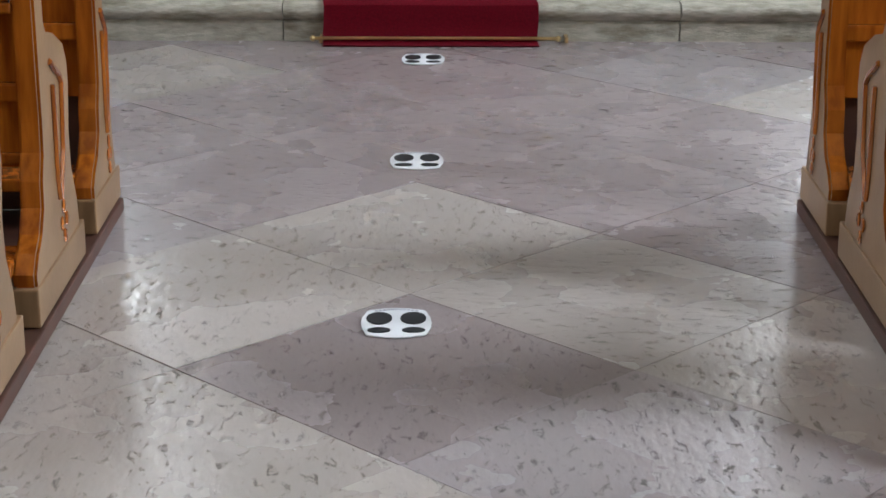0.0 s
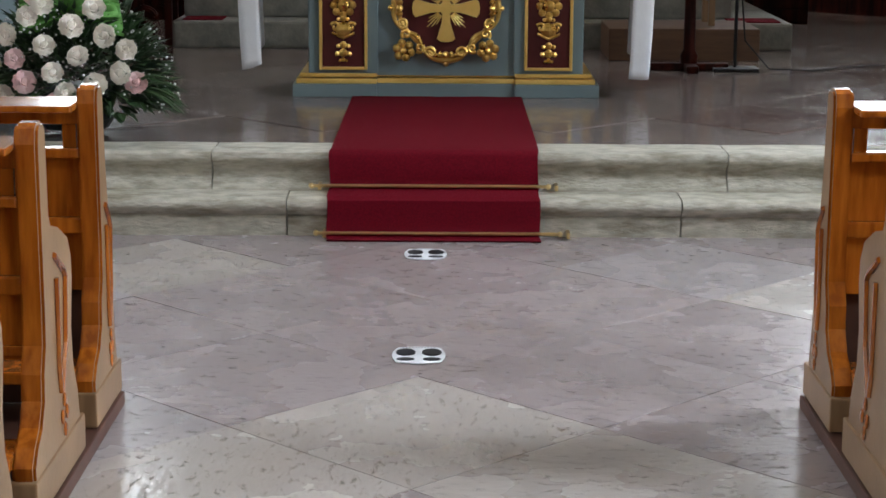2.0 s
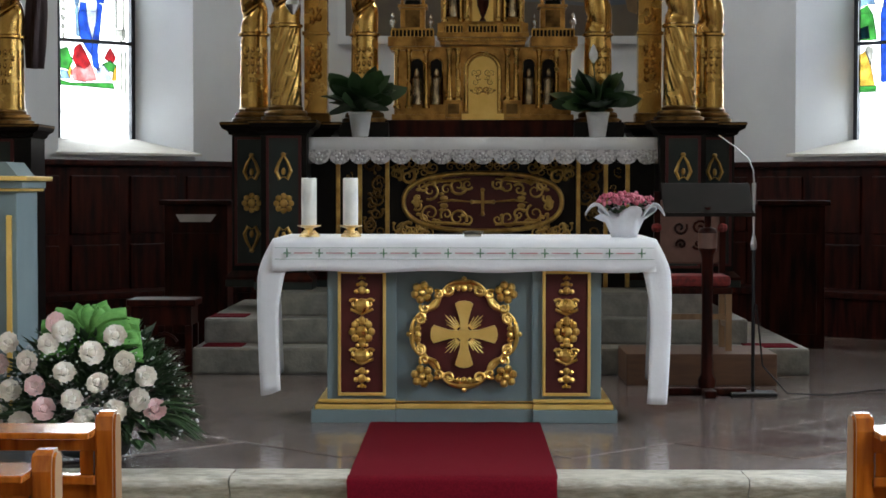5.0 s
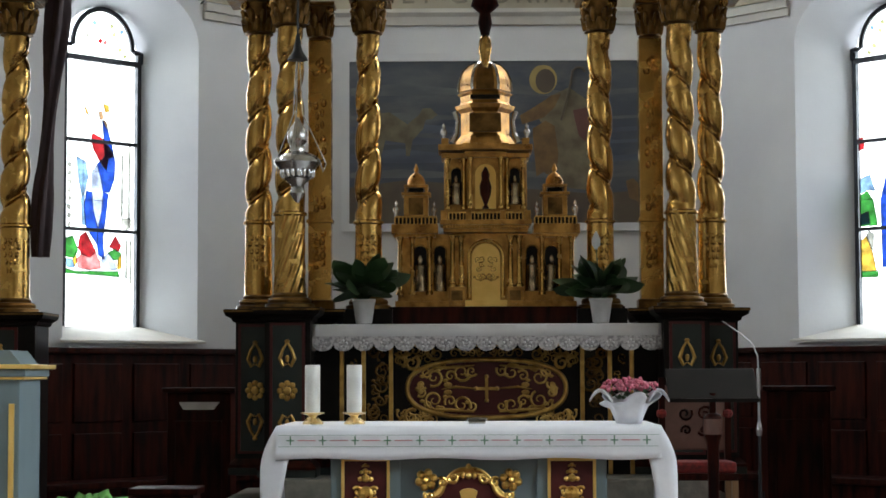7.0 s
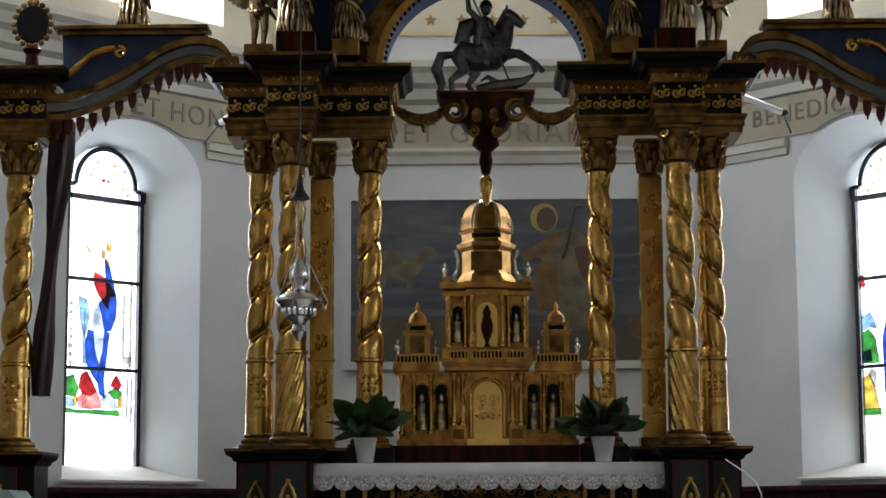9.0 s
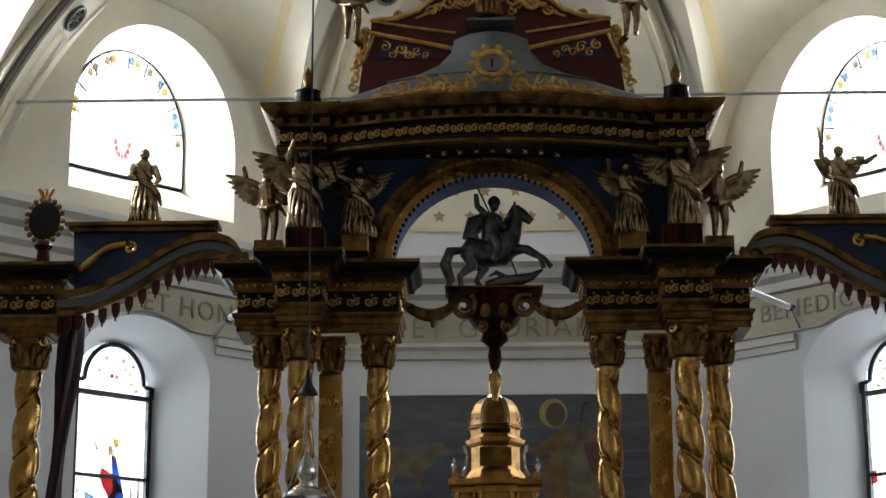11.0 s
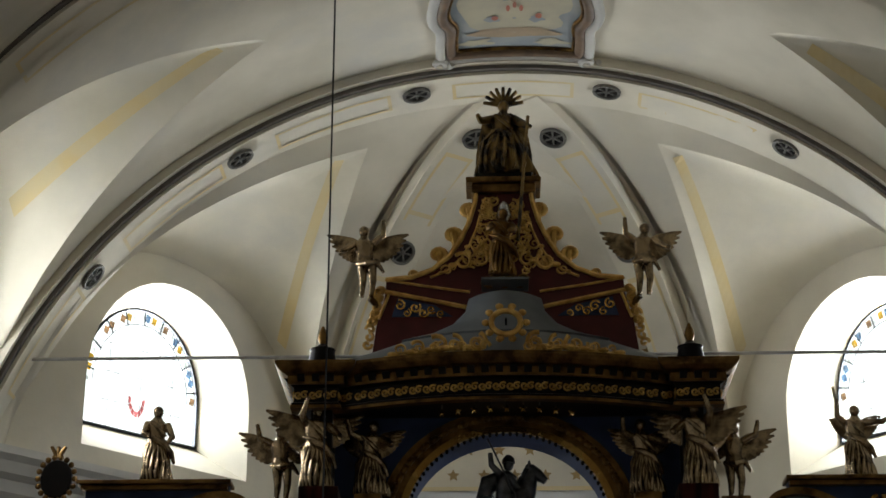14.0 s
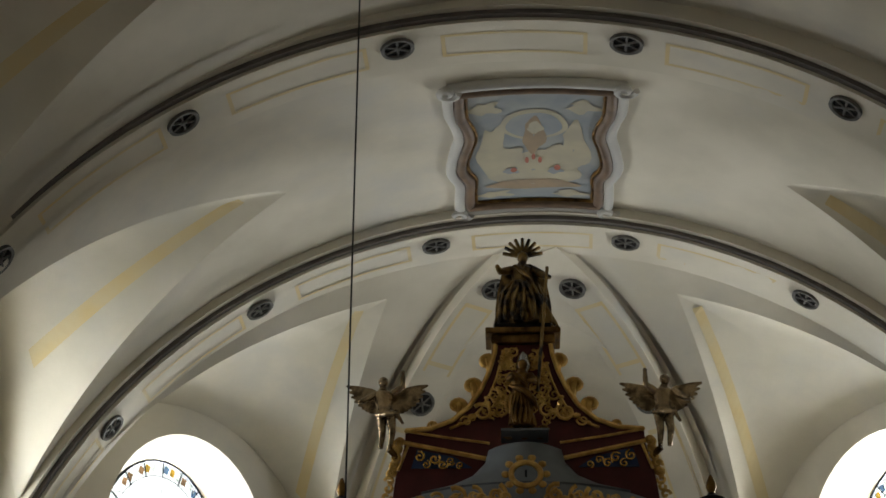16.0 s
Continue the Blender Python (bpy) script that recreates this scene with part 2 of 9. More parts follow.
def box(bm, x0, x1, y0, y1, z0, z1, bev=0.0):
    vs = [bm.verts.new(p) for p in ((x0, y0, z0), (x1, y0, z0), (x1, y1, z0), (x0, y1, z0), (x0, y0, z1), (x1, y0, z1), (x1, y1, z1), (x0, y1, z1))]
    fs = [bm.faces.new([vs[i] for i in q]) for q in ((3, 2, 1, 0), (4, 5, 6, 7), (0, 1, 5, 4), (1, 2, 6, 5), (2, 3, 7, 6), (3, 0, 4, 7))]
    if bev:
        es = list({e for f in fs for e in f.edges})
        bmesh.ops.bevel(bm, geom=es, offset=bev, segments=2, affect="EDGES", profile=0.6)
    return bm


def boxes(*specs, bev=0.0):
    bm = B()
    for s in specs:
        box(bm, *s, bev=bev)
    return bm


def lathe(bm, prof, c=(0, 0, 0), seg=20, cap=True, squash=(1, 1)):
    rings = []
    for r, z in prof:
        rings.append([bm.verts.new((c[0] + squash[0] * r * math.cos(2 * math.pi * k / seg), c[1] + squash[1] * r * math.sin(2 * math.pi * k / seg), c[2] + z))
                      for k in range(seg)])
    for a, b in zip(rings, rings[1:]):
        for k in range(seg):
            bm.faces.new((a[k], a[(k + 1) % seg], b[(k + 1) % seg], b[k]))
    if cap:
        bm.faces.new(rings[0][::-1])
        bm.faces.new(rings[-1])
    return bm


def tube(bm, pts, radii, seg=8, flat=1.0):
    """A round bar along points; radii one number or one for each point."""
    pts = [Vector(p) for p in pts]
    if not hasattr(radii, "__len__"):
        radii = [radii] * len(pts)
    rings, prev = [], None
    for i, p in enumerate(pts):
        d = (pts[min(i + 1, len(pts) - 1)] - pts[max(i - 1, 0)]).normalized()
        if prev is None:
            prev = Vector((0, 1, 0)) if abs(d.y) < 0.9 else Vector((1, 0, 0))
        u = (prev - d * prev.dot(d)).normalized()
        w = d.cross(u)
        prev = u
        rings.append([bm.verts.new(p + radii[i] * (flat * u * math.cos(2 * math.pi * k / seg) + w * math.sin(2 * math.pi * k / seg))) for k in range(seg)])
    for a, b in zip(rings, rings[1:]):
        for k in range(seg):
            bm.faces.new((a[k], a[(k + 1) % seg], b[(k + 1) % seg], b[k]))
    bm.faces.new(rings[0][::-1])
    bm.faces.new(rings[-1])
    return bm


def ball(bm, c, r, seg=10, rings=7):
    if not hasattr(r, "__len__"):
        r = (r, r, r)
    m = Matrix.Translation(c) @ Matrix.Diagonal((*r, 1))
    bmesh.ops.create_uvsphere(bm, u_segments=seg, v_segments=rings, radius=1, matrix=m)
    return bm


def prism(bm, outline, y0, y1):
    """A solid with an outline in x, z between two depths."""
    a = [bm.verts.new((x, y0, z)) for x, z in outline]
    b = [bm.verts.new((x, y1, z)) for x, z in outline]
    n = len(a)
    bm.faces.new(a)
    bm.faces.new(b[::-1])
    for k in range(n):
        bm.faces.new((a[k], b[k], b[(k + 1) % n], a[(k + 1) % n]))
    return bm


def loft(bm, loops, close=True, ends=False):
    rings = [[bm.verts.new(p) for p in lp] for lp in loops]
    n = len(rings[0])
    for a, b in zip(rings, rings[1:]):
        for k in range(n if close else n - 1):
            bm.faces.new((a[k], a[(k + 1) % n], b[(k + 1) % n], b[k]))
    if ends:
        bm.faces.new(rings[0][::-1])
        bm.faces.new(rings[-1])
    return bm


def moulding(bm, prof, path, close=False):
    """Sweep a profile of (out, up) along a plan path of (x, y); out is to the right of the way."""
    n = len(path)
    loops = []
    for i in range(n):
        p = Vector(path[i])
        d0 = (p - Vector(path[i - 1])).normalized() if (i > 0 or close) else None
        d1 = (Vector(path[(i + 1) % n]) - p).normalized() if (i < n - 1 or close) else None
        d0, d1 = d0 or d1, d1 or d0
        n0, n1 = Vector((d0.y, -d0.x)), Vector((d1.y, -d1.x))
        m = (n0 + n1)
        m = m / max(0.3, m.dot(n0)) if m.length > 0.1 else n0
        loops.append([(p.x + m.x * o, p.y + m.y * o, z) for o, z in prof])
    if close:
        loops.append(loops[0])
    return loft(bm, loops, close=True, ends=not close)


def spiral(c, r0, turns, start=0.0, hand=1, n=22, shrink=0.85):
    """Points of a scroll in the x, z plane round c."""
    out = []
    for k in range(n):
        f = k / (n - 1)
        a = start + hand * turns * 2 * math.pi * f
        r = r0 * (1 - shrink * f)
        out.append((c[0] + r * math.cos(a), c[1], c[2] + r * math.sin(a)))
    return out


def arc_pts(cx, cz, r, a0, a1, n):
    return [(cx + r * math.cos(radians(a0 + (a1 - a0) * k / n)), cz + r * math.sin(radians(a0 + (a1 - a0) * k / n))) for k in range(n + 1)]


# ---------------------------------------------------------------- the plan
AX = 0.25            # axis of the choir
ZC, RV = 4.93, 5.15  # centre and radius of the vault
PLAT = 0.36          # floor of the choir
HALF = 4.90
Y_APSE = 16.0
LEFT_END, LEFT_BACK = Vector((AX - HALF, Y_APSE)), Vector((AX - 2.10, 18.90))


# -- nave floor: a slab of mortar with square stone tiles laid diagonally
floor = solid("floor", boxes((-7, 7, -7, 8.62, -0.3, -0.0035)), GROUT, "worn church floor of diagonal stone slabs", "floor", kind="structure")
choir_floor = solid("choir_floor", boxes((-7, 7, 8.80, 20.0, -0.3, PLAT - 0.0035)), TILE_CHOIR, "polished choir floor of red and grey stone slabs", "floor",
                    kind="structure")
TS = 0.818


def tile_mesh(name, mat, cut=0.0007):
    bm = B()
    box(bm, -TS / 2 + cut, TS / 2 - cut, -TS / 2 + cut, TS / 2 - cut, -0.03, 0.0, bev=0.0015)
    bmesh.ops.rotate(bm, verts=bm.verts, cent=(0, 0, 0), matrix=Matrix.Rotation(radians(45), 3, "Z"))
    return mesh_of(name, bm, mat)


TILES = [tile_mesh("tile", m) for m in (TILE_CREAM, TILE_GREY, TILE_ROSE, TILE_RED, TILE_CHOIR)]
rng = random.Random(4)
DIAG = TS / math.sqrt(2)
CREAM_AT = {(0, 0), (1, -1), (-1, -1), (-2, -2)}
ROSE_AT = {(0, 2), (-1, 1), (1, 1), (-2, 2), (0, -2), (-1, 3), (2, 2), (-2, -2), (1, 3), (0, 4)}
for i in range(-12, 13):
    for j in range(-16, 6):
        if (i + j) % 2:
            continue
        x, y = -0.10 + i * DIAG, 5.525 + j * DIAG
        if abs(x) > 6.4 or y > 8.5 - DIAG or y < -6.2:
            continue
        if (i, j) in CREAM_AT:
            k = 0
        elif (i, j) in ROSE_AT:
            k = 2
        else:
            k = rng.choice((0, 1, 1, 1, 2))
        ob = new("tile", TILES[k])
        ob.parent = floor
        ob.location = (x, y, rng.uniform(-0.001, 0.001))
        ob.rotation_euler = (rng.uniform(-0.002, 0.002), rng.uniform(-0.002, 0.002), rng.choice((0, 1, 2, 3)) * math.pi / 2)
# cut tiles along the step
for i in range(-12, 13):
    x = -0.10 + i * DIAG
    for y0 in (8.47,):
        bm = B()
        top = 8.52
        a = 5.525 + (5 if i % 2 else 6) * DIAG - DIAG
        if a > top - 0.03:
            bm.free()
            continue
        lo = max(a, 7.8)
        pts = [(x, lo), (x + (top - lo), top), (x - (top - lo), top)]
        if top - lo > DIAG:
            w = DIAG
            pts = [(x, lo), (x + w, lo + w), (x + w - (top - lo - w), top), (x - w + (top - lo - w), top), (x - w, lo + w)]
        vs = [bm.verts.new((px, py, 0.0)) for px, py in pts]
        vb = [bm.verts.new((px, py, -0.03)) for px, py in pts]
        bm.faces.new(vs)
        for k in range(len(vs)):
            bm.faces.new((vs[k], vb[k], vb[(k + 1) % len(vs)], vs[(k + 1) % len(vs)]))
        part("tile", bm, (TILE_GREY, TILE_ROSE)[i % 2], floor)

for i in range(-9, 11):
    for j in range(0, 20):
        if (i + j) % 2:
            continue
        x, y = -0.05 + i * DIAG, 9.40 + j * DIAG
        if abs(x - AX) > 4.3 or y > 17.5 or y - DIAG < 8.84:
            continue
        ob = new("tile", TILES[3 if (i + 2 * j) % 5 == 0 else 4])
        ob.parent = choir_floor
        ob.location = (x, y, PLAT)
        ob.rotation_euler = (0, 0, rng.choice((0, 1, 2, 3)) * math.pi / 2)
border = boxes((-6.5, 6.5, 8.90, 9.38, PLAT - 0.02, PLAT + 0.0))
part("tile_border", border, TILE_CHOIR, choir_floor)

# -- the two choir steps, of long moulded blocks
steps = thing("choir_steps", "two weathered limestone steps with rounded moulded edges", "steps", kind="structure")
LOWER = [(8.74, 0.0), (8.50, 0.0), (8.50, 0.085), (8.515, 0.095), (8.50, 0.105), (8.478, 0.125), (8.472, 0.145), (8.482, 0.168), (8.51, 0.178), (8.74, 0.180)]
UPPER = [(9.0, 0.176), (8.70, 0.176), (8.70, 0.20), (8.735, 0.235), (8.745, 0.27), (8.735, 0.29), (8.72, 0.30), (8.70, 0.315), (8.695, 0.335), (8.71, 0.357), (8.75, 0.362), (9.0, 0.362)]
for prof, cuts in ((LOWER, (-6.5, -4.4, -2.6, -0.75, 1.08, 2.9, 4.6, 6.5)), (UPPER, (-6.5, -5.1, -3.2, -1.12, 0.2, 1.32, 3.1, 4.8, 6.5))):
    for a, b in zip(cuts, cuts[1:]):
        bm = B()
        n = max(2, int((b - a) / 0.12))
        loops = []
        for k in range(n + 1):
            x = a + 0.003 + (b - a - 0.006) * k / n
            loops.append([(x, y + 0.006 * noise.noise((x * 3.0, z * 9, 1.0)), z + (0.004 * noise.noise((x * 4.0, y * 9, 5.0)) if z > 0.01 else 0)) for y, z in prof])
        loft(bm, loops, close=True, ends=True)
        part("step_block", bm, STEPSTONE, steps, smooth=50)


# -- walls with splayed window openings
def in_wall(o, a, n, s, d, z):
    return (o[0] + a[0] * s + n[0] * d, o[1] + a[1] * s + n[1] * d, z)


def fill_with_holes(bm, outline, holes, put):
    edges, loops = [], []
    for lp in (outline, *holes):
        vs = [bm.verts.new(put(s, z)) for s, z in lp]
        loops.append(vs)
        for k in range(len(vs)):
            edges.append(bm.edges.new((vs[k], vs[(k + 1) % len(vs)])))
    bmesh.ops.triangle_fill(bm, use_beauty=True, edges=edges)
    return loops


def wall(name, label, o, a, n, s0, s1, z0, z1, holes_in, holes_out, mat, thick=0.62):
    bm = B()
    outline = [(s0, z0), (s1, z0), (s1, z1), (s0, z1)]
    li = fill_with_holes(bm, outline, holes_in, lambda s, z: in_wall(o, a, n, s, 0, z))
    lo = fill_with_holes(bm, outline, holes_out, lambda s, z: in_wall(o, a, n, s, thick, z))
    for p, q in zip(li, lo):
        for k in range(len(p)):
            bm.faces.new((p[k], p[(k + 1) % len(p)], q[(k + 1) % len(q)], q[k]))
    return solid(name, bm, mat, label, "wall", kind="structure", smooth=30)


def arch_outline(w, z0, zs, rise, n=20):
    """Sill at z0, springing at zs, half width w."""
    return [(-w, z0), (w, z0)] + [(w * math.cos(math.pi * k / n), zs + rise * math.sin(math.pi * k / n)) for k in range(n + 1)]


A_L, N_L = Vector((0.6946, 0.7194)), Vector((-0.7194, 0.6946))
O_L = (LEFT_END + LEFT_BACK) / 2
A_R, N_R = Vector((-0.6946, 0.7194)), Vector((0.7194, 0.6946))
O_R = Vector((2 * AX - O_L.x, O_L.y))
LOW_IN, LOW_OUT = [(s + 0.08, z) for s, z in arch_outline(0.77, 2.04, 4.93, 0.56)], [(s + 0.12, z) for s, z in arch_outline(0.435, 2.18, 4.86, 0.44)]
UP_SHIFT, LOW_SHIFT = 0.15, 0.12
UP_IN = [(s + 0.11, z) for s, z in arch_outline(0.99, 6.60, 7.28, 1.17)]
UP_OUT = [(s + UP_SHIFT, z) for s, z in arch_outline(0.72, 7.02, 7.45, 0.89)]
for nm, o, a, n in (("wall_north_west", O_L, A_L, N_L), ("wall_north_east", O_R, A_R, N_R)):
    wall(nm, "light grey plastered apse wall with a deep window reveal", o, a, n, -2.03, 2.02, 0.2, 6.40, [LOW_IN], [LOW_OUT], WALLGREY)
    wall(nm + "_upper", "cream plastered upper apse wall with a deep arched window reveal", o, a, n, -2.03, 2.02, 6.40, 10.6, [UP_IN], [UP_OUT], PLASTER)
wall("wall_north", "light grey plastered back wall of the apse", Vector((AX, 18.90)), Vector((1, 0)), Vector((0, 1)), -2.12, 2.12, 0.2, 10.6, [], [], WALLGREY)
# long side walls with windows, choir and nave
SIDE_IN, SIDE_OUT = arch_outline(0.95, 2.6, 5.0, 0.95), arch_outline(0.70, 2.9, 5.05, 0.70)
BAYS = (14.35, 10.75, 6.9, 2.6, -2.2)
for side, nm in ((-1, "wall_west"), (1, "wall_east")):
    o = Vector((AX + side * HALF, 5.0))
    a, n = Vector((0, 1)), Vector((side, 0))
    hi, ho = [], []
    for yb in BAYS:
        hi.append([(s + yb - 5.0, z) for s, z in UP_IN])
        ho.append([(s + yb - 5.0, z) for s, z in UP_OUT])
        if yb < 12:
            hi.append([(s + yb - 5.0, z) for s, z in SIDE_IN])
            ho.append([(s + yb - 5.0, z) for s, z in SIDE_OUT])
    wall(nm, "light plastered long wall with arched windows", o, a, n, -11.4, 11.05, -0.2, 10.6, hi, ho, PLASTER)
wall("wall_south", "plain plastered end wall behind the pews", Vector((AX, -6.3)), Vector((1, 0)), Vector((0, -1)), -5.2, 5.2, -0.2, 10.6, [], [], PLASTER)


# -- vaults: a barrel and a polygonal apse, each with pointed window cells cutting in
CELL_TIP, CELL_FRONT, CELL_BACK = 2.74, 1.92, 1.34   # reach from the wall, half widths towards the nave and the apse
CELL_Y = {14.35: 14.48, 10.75: 10.75, 6.9: 6.9, 2.6: 2.6, -2.2: -2.2}


def main_z(x):
    return ZC + math.sqrt(max(RV * RV - (x - AX) ** 2, 0.05))


def cell_reach(y):
    """How far the window cell's edge lies from the side wall at y, and the height of its arch on the wall."""
    for yb in CELL_Y.values():
        d = y - yb
        f = d / CELL_BACK if d > 0 else -d / CELL_FRONT
        if f < 1:
            return CELL_TIP * (1 - f), 6.9 + 1.85 * math.sqrt(max(0.0, 1 - f ** 2.2))
    return 0.0, 6.0


def barrel_z(x, y):
    reach, top = cell_reach(y)
    m = HALF - abs(x - AX)
    if m >= reach:
        return main_z(x)
    v = 1 - m / reach
    zc = main_z(AX + HALF - reach)
    return zc + (top - zc) * v + 0.10 * math.sin(math.pi * v)


bm = B()
ys = [-6.4 + 0.10 * k for k in range(int(22.5 / 0.10) + 1)]
grid, crease = [], set()
for y in ys:
    row = []
    for side in (-1, 1):
        c = min(0.995, 1 - cell_reach(y)[0] / HALF)
        us = [c * math.sin(math.pi / 2 * k / 40) if c > 0.98 else c * k / 40 for k in range(41)] + [c + (1.0 - c) * k / 24 for k in range(1, 25)]
        vs = []
        for i, u in enumerate(us):
            x = AX + side * HALF * u
            vs.append(bm.verts.new((x, y, main_z(x) if i <= 40 or c > 0.98 else barrel_z(x, y))))
        if c < 0.98:
            crease.add(vs[40])
        row = list(reversed(vs)) + row if side < 0 else row + vs[1:]
    grid.append(row)
for r0, r1 in zip(grid, grid[1:]):
    for k in range(len(r0) - 1):
        bm.faces.new((r0[k], r0[k + 1], r1[k + 1], r1[k]))
for f in bm.faces:
    f.smooth = True
for e in bm.edges:
    if e.verts[0] in crease and e.verts[1] in crease:
        e.smooth = False
solid("ceiling", bm, PLASTER, "cream plastered barrel vault with window cells", "ceiling", kind="structure")

CORNERS = [Vector((AX - HALF, Y_APSE - 0.02)), LEFT_BACK, Vector((2 * AX - LEFT_BACK.x, LEFT_BACK.y)), Vector((AX + HALF, Y_APSE - 0.02))]
CEN = Vector((AX, Y_APSE - 0.02))
WALLS = ((O_L, A_L, N_L), (Vector((AX, 18.9)), Vector((1, 0)), Vector((0, 1))), (O_R, A_R, N_R))


TIPS = {0: Vector((-1.20, 16.75)), 2: Vector((1.66, 16.75))}
CELL_W = 1.76


def apse_main(rho):
    return 6.0 + 4.0 * (max(0.0, 1 - rho ** 2.05)) ** 0.5


def rho_of(p):
    """0 at the apse's centre, 1 on its walls."""
    return max((p - CEN).dot(n) / (o - CEN).dot(n) for o, a, n in WALLS)


def back_cell(p):
    s, m = (p.x - AX) / 2.15, 18.9 - p.y
    return 6.6 + 2.65 * max(0.0, 1 - s * s) ** 0.5 + 0.22 * m


def meet(p, d, q, e):
    """Where the line p + u d crosses q + v e."""
    k = d.x * e.y - d.y * e.x
    return ((q.x - p.x) * e.y - (q.y - p.y) * e.x) / k


def apse_crease(w, seg):
    """The fraction of the way from the centre to the wall point w at which the window cell begins."""
    if seg == 1:
        lo, hi = 0.02, 1.0
        for _ in range(30):
            mid = (lo + hi) / 2
            if back_cell(CEN.lerp(w, mid)) > apse_main(mid):
                hi = mid
            else:
                lo = mid
        return hi
    o, a, n = WALLS[seg]
    s = (w - o).dot(a)
    if abs(s) > CELL_W - 0.02:
        return 0.995
    best = 0.995
    for q in (-1, 1):
        e = o + a * q * CELL_W - TIPS[seg]
        u = meet(CEN, w - CEN, TIPS[seg], e)
        v = (CEN + (w - CEN) * u - TIPS[seg]).dot(e) / e.dot(e)
        if 0 <= v <= 1:
            best = min(best, u)
    return best


def apse_cell_z(w, seg, c, u):
    if seg == 1:
        return max(apse_main(u), back_cell(CEN.lerp(w, u)))
    o, a, n = WALLS[seg]
    s = (w - o).dot(a) / CELL_W
    top = 7.02 + 1.70 * math.sqrt(max(0.0, 1 - s * s))
    v = (u - c) / max(1e-4, 1 - c)
    return apse_main(c) + (top - apse_main(c)) * v + 0.13 * math.sin(math.pi * v) * (1 - s * s)


bm = B()
rings, crease = [], set()
for seg in range(3):
    p0, p1 = CORNERS[seg], CORNERS[seg + 1]
    stops = [k / 80 for k in range(80 if seg < 2 else 81)]
    if seg in TIPS:
        t = meet(p0, p1 - p0, CEN, TIPS[seg] - CEN)
        stops = sorted(stops + [t])
    for k in stops:
        w = p0.lerp(p1, k)
        c = apse_crease(w, seg)
        us = [c * math.sin(math.pi / 2 * j / 36) if c > 0.98 else c * j / 36 for j in range(37)] + [c + (1 - c) * j / 22 for j in range(1, 23)]
        col = []
        for j, u in enumerate(us):
            p = CEN.lerp(w, u)
            col.append(bm.verts.new((p.x, p.y, apse_main(u) if j <= 36 or c > 0.98 else apse_cell_z(w, seg, c, u))))
        if c < 0.98:
            crease.add(col[36])
        rings.append(col)
for a, b in zip(rings, rings[1:]):
    for j in range(58):
        bm.faces.new((a[j], b[j], b[j + 1], a[j + 1]))
for f in bm.faces:
    f.smooth = True
for e in bm.edges:
    if e.verts[0] in crease and e.verts[1] in crease:
        e.smooth = False
solid("apse_ceiling", bm, PLASTER, "cream plastered apse vault with pointed window cells", "ceiling", kind="structure")


# -- transverse arches with rosettes
def arch_x(y):
    return 0.08 + (AX - 0.08) * max(0.0, min(1.0, (y - 12.6) / 3.5))


def ring_arch(y0, y1, r_in, r_out, a0=2, a1=178, n=72):
    bm = B()
    loops = []
    for k in range(n + 1):
        t = radians(a0 + (a1 - a0) * k / n)
        c, s = math.cos(t), math.sin(t)
        loops.append([(arch_x(y0) + r * c, y, ZC + r * s) for r, y in ((r_in, y0), (r_in, y1), (r_out, y1), (r_out, y0))])
    return loft(bm, loops, close=True, ends=True)


def on_arch(y, r, ang):
    return Vector((arch_x(y) + r * math.sin(ang), y, ZC + r * math.cos(ang)))


def rosette(parent, place, normal, r=0.135):
    """A dark round vent with a rim and a six-petalled flower."""
    bm = B()
    lathe(bm, [(r * 0.80, 0.0), (r * 0.82, 0.025), (r, 0.03), (r * 1.02, 0.0)], seg=22, cap=False)
    rim = mesh_of("rosette", bm, VENTDARK, 40)
    ob = new("rosette", rim)
    ob.parent = parent
    ob.matrix_local = Matrix.Translation(place) @ Vector(normal).to_track_quat("Z", "Y").to_matrix().to_4x4()
    bm = B()
    lathe(bm, [(r * 0.80, 0.002), (r * 0.5, 0.003)], seg=22)
    part("backing", bm, VENTHOLE, ob)
    bm = B()
    for k in range(6):
        a = k * math.pi / 3
        ball(bm, (0.5 * r * math.cos(a), 0.5 * r * math.sin(a), 0.012), (r * 0.10, r * 0.10, 0.01), 6, 4)
        tube(bm, [(0.1 * r * math.cos(a), 0.1 * r * math.sin(a), 0.012), (0.76 * r * math.cos(a), 0.76 * r * math.sin(a), 0.012)], r * 0.07, 5)
    ball(bm, (0, 0, 0.014), (r * 0.22, r * 0.22, 0.016), 8, 5)
    part("flower", bm, VENTDARK, ob)
    return ob


def band_frame(parent, y0, y1, r, t0, t1, w=0.035):
    """An ochre line painted as a long panel on the arch's soffit, bowed in at its ends."""
    bm = B()
    n = 18
    for ya, yb in ((y0, y0 + w), (y1 - w, y1)):
        loops = [[on_arch(ya, r - 0.004, t0 + (t1 - t0) * k / n), on_arch(yb, r - 0.004, t0 + (t1 - t0) * k / n)] for k in range(n + 1)]
        loft(bm, loops, close=False)
    dt = w / r
    for ta, tb in ((t0, t0 + dt), (t1 - dt, t1)):
        loft(bm, [[on_arch(y0, r - 0.004, ta), on_arch(y1, r - 0.004, ta)], [on_arch(y0, r - 0.004, tb), on_arch(y1, r - 0.004, tb)]], close=False)
    part("painted_panel", bm, YELLOWLINE, parent)


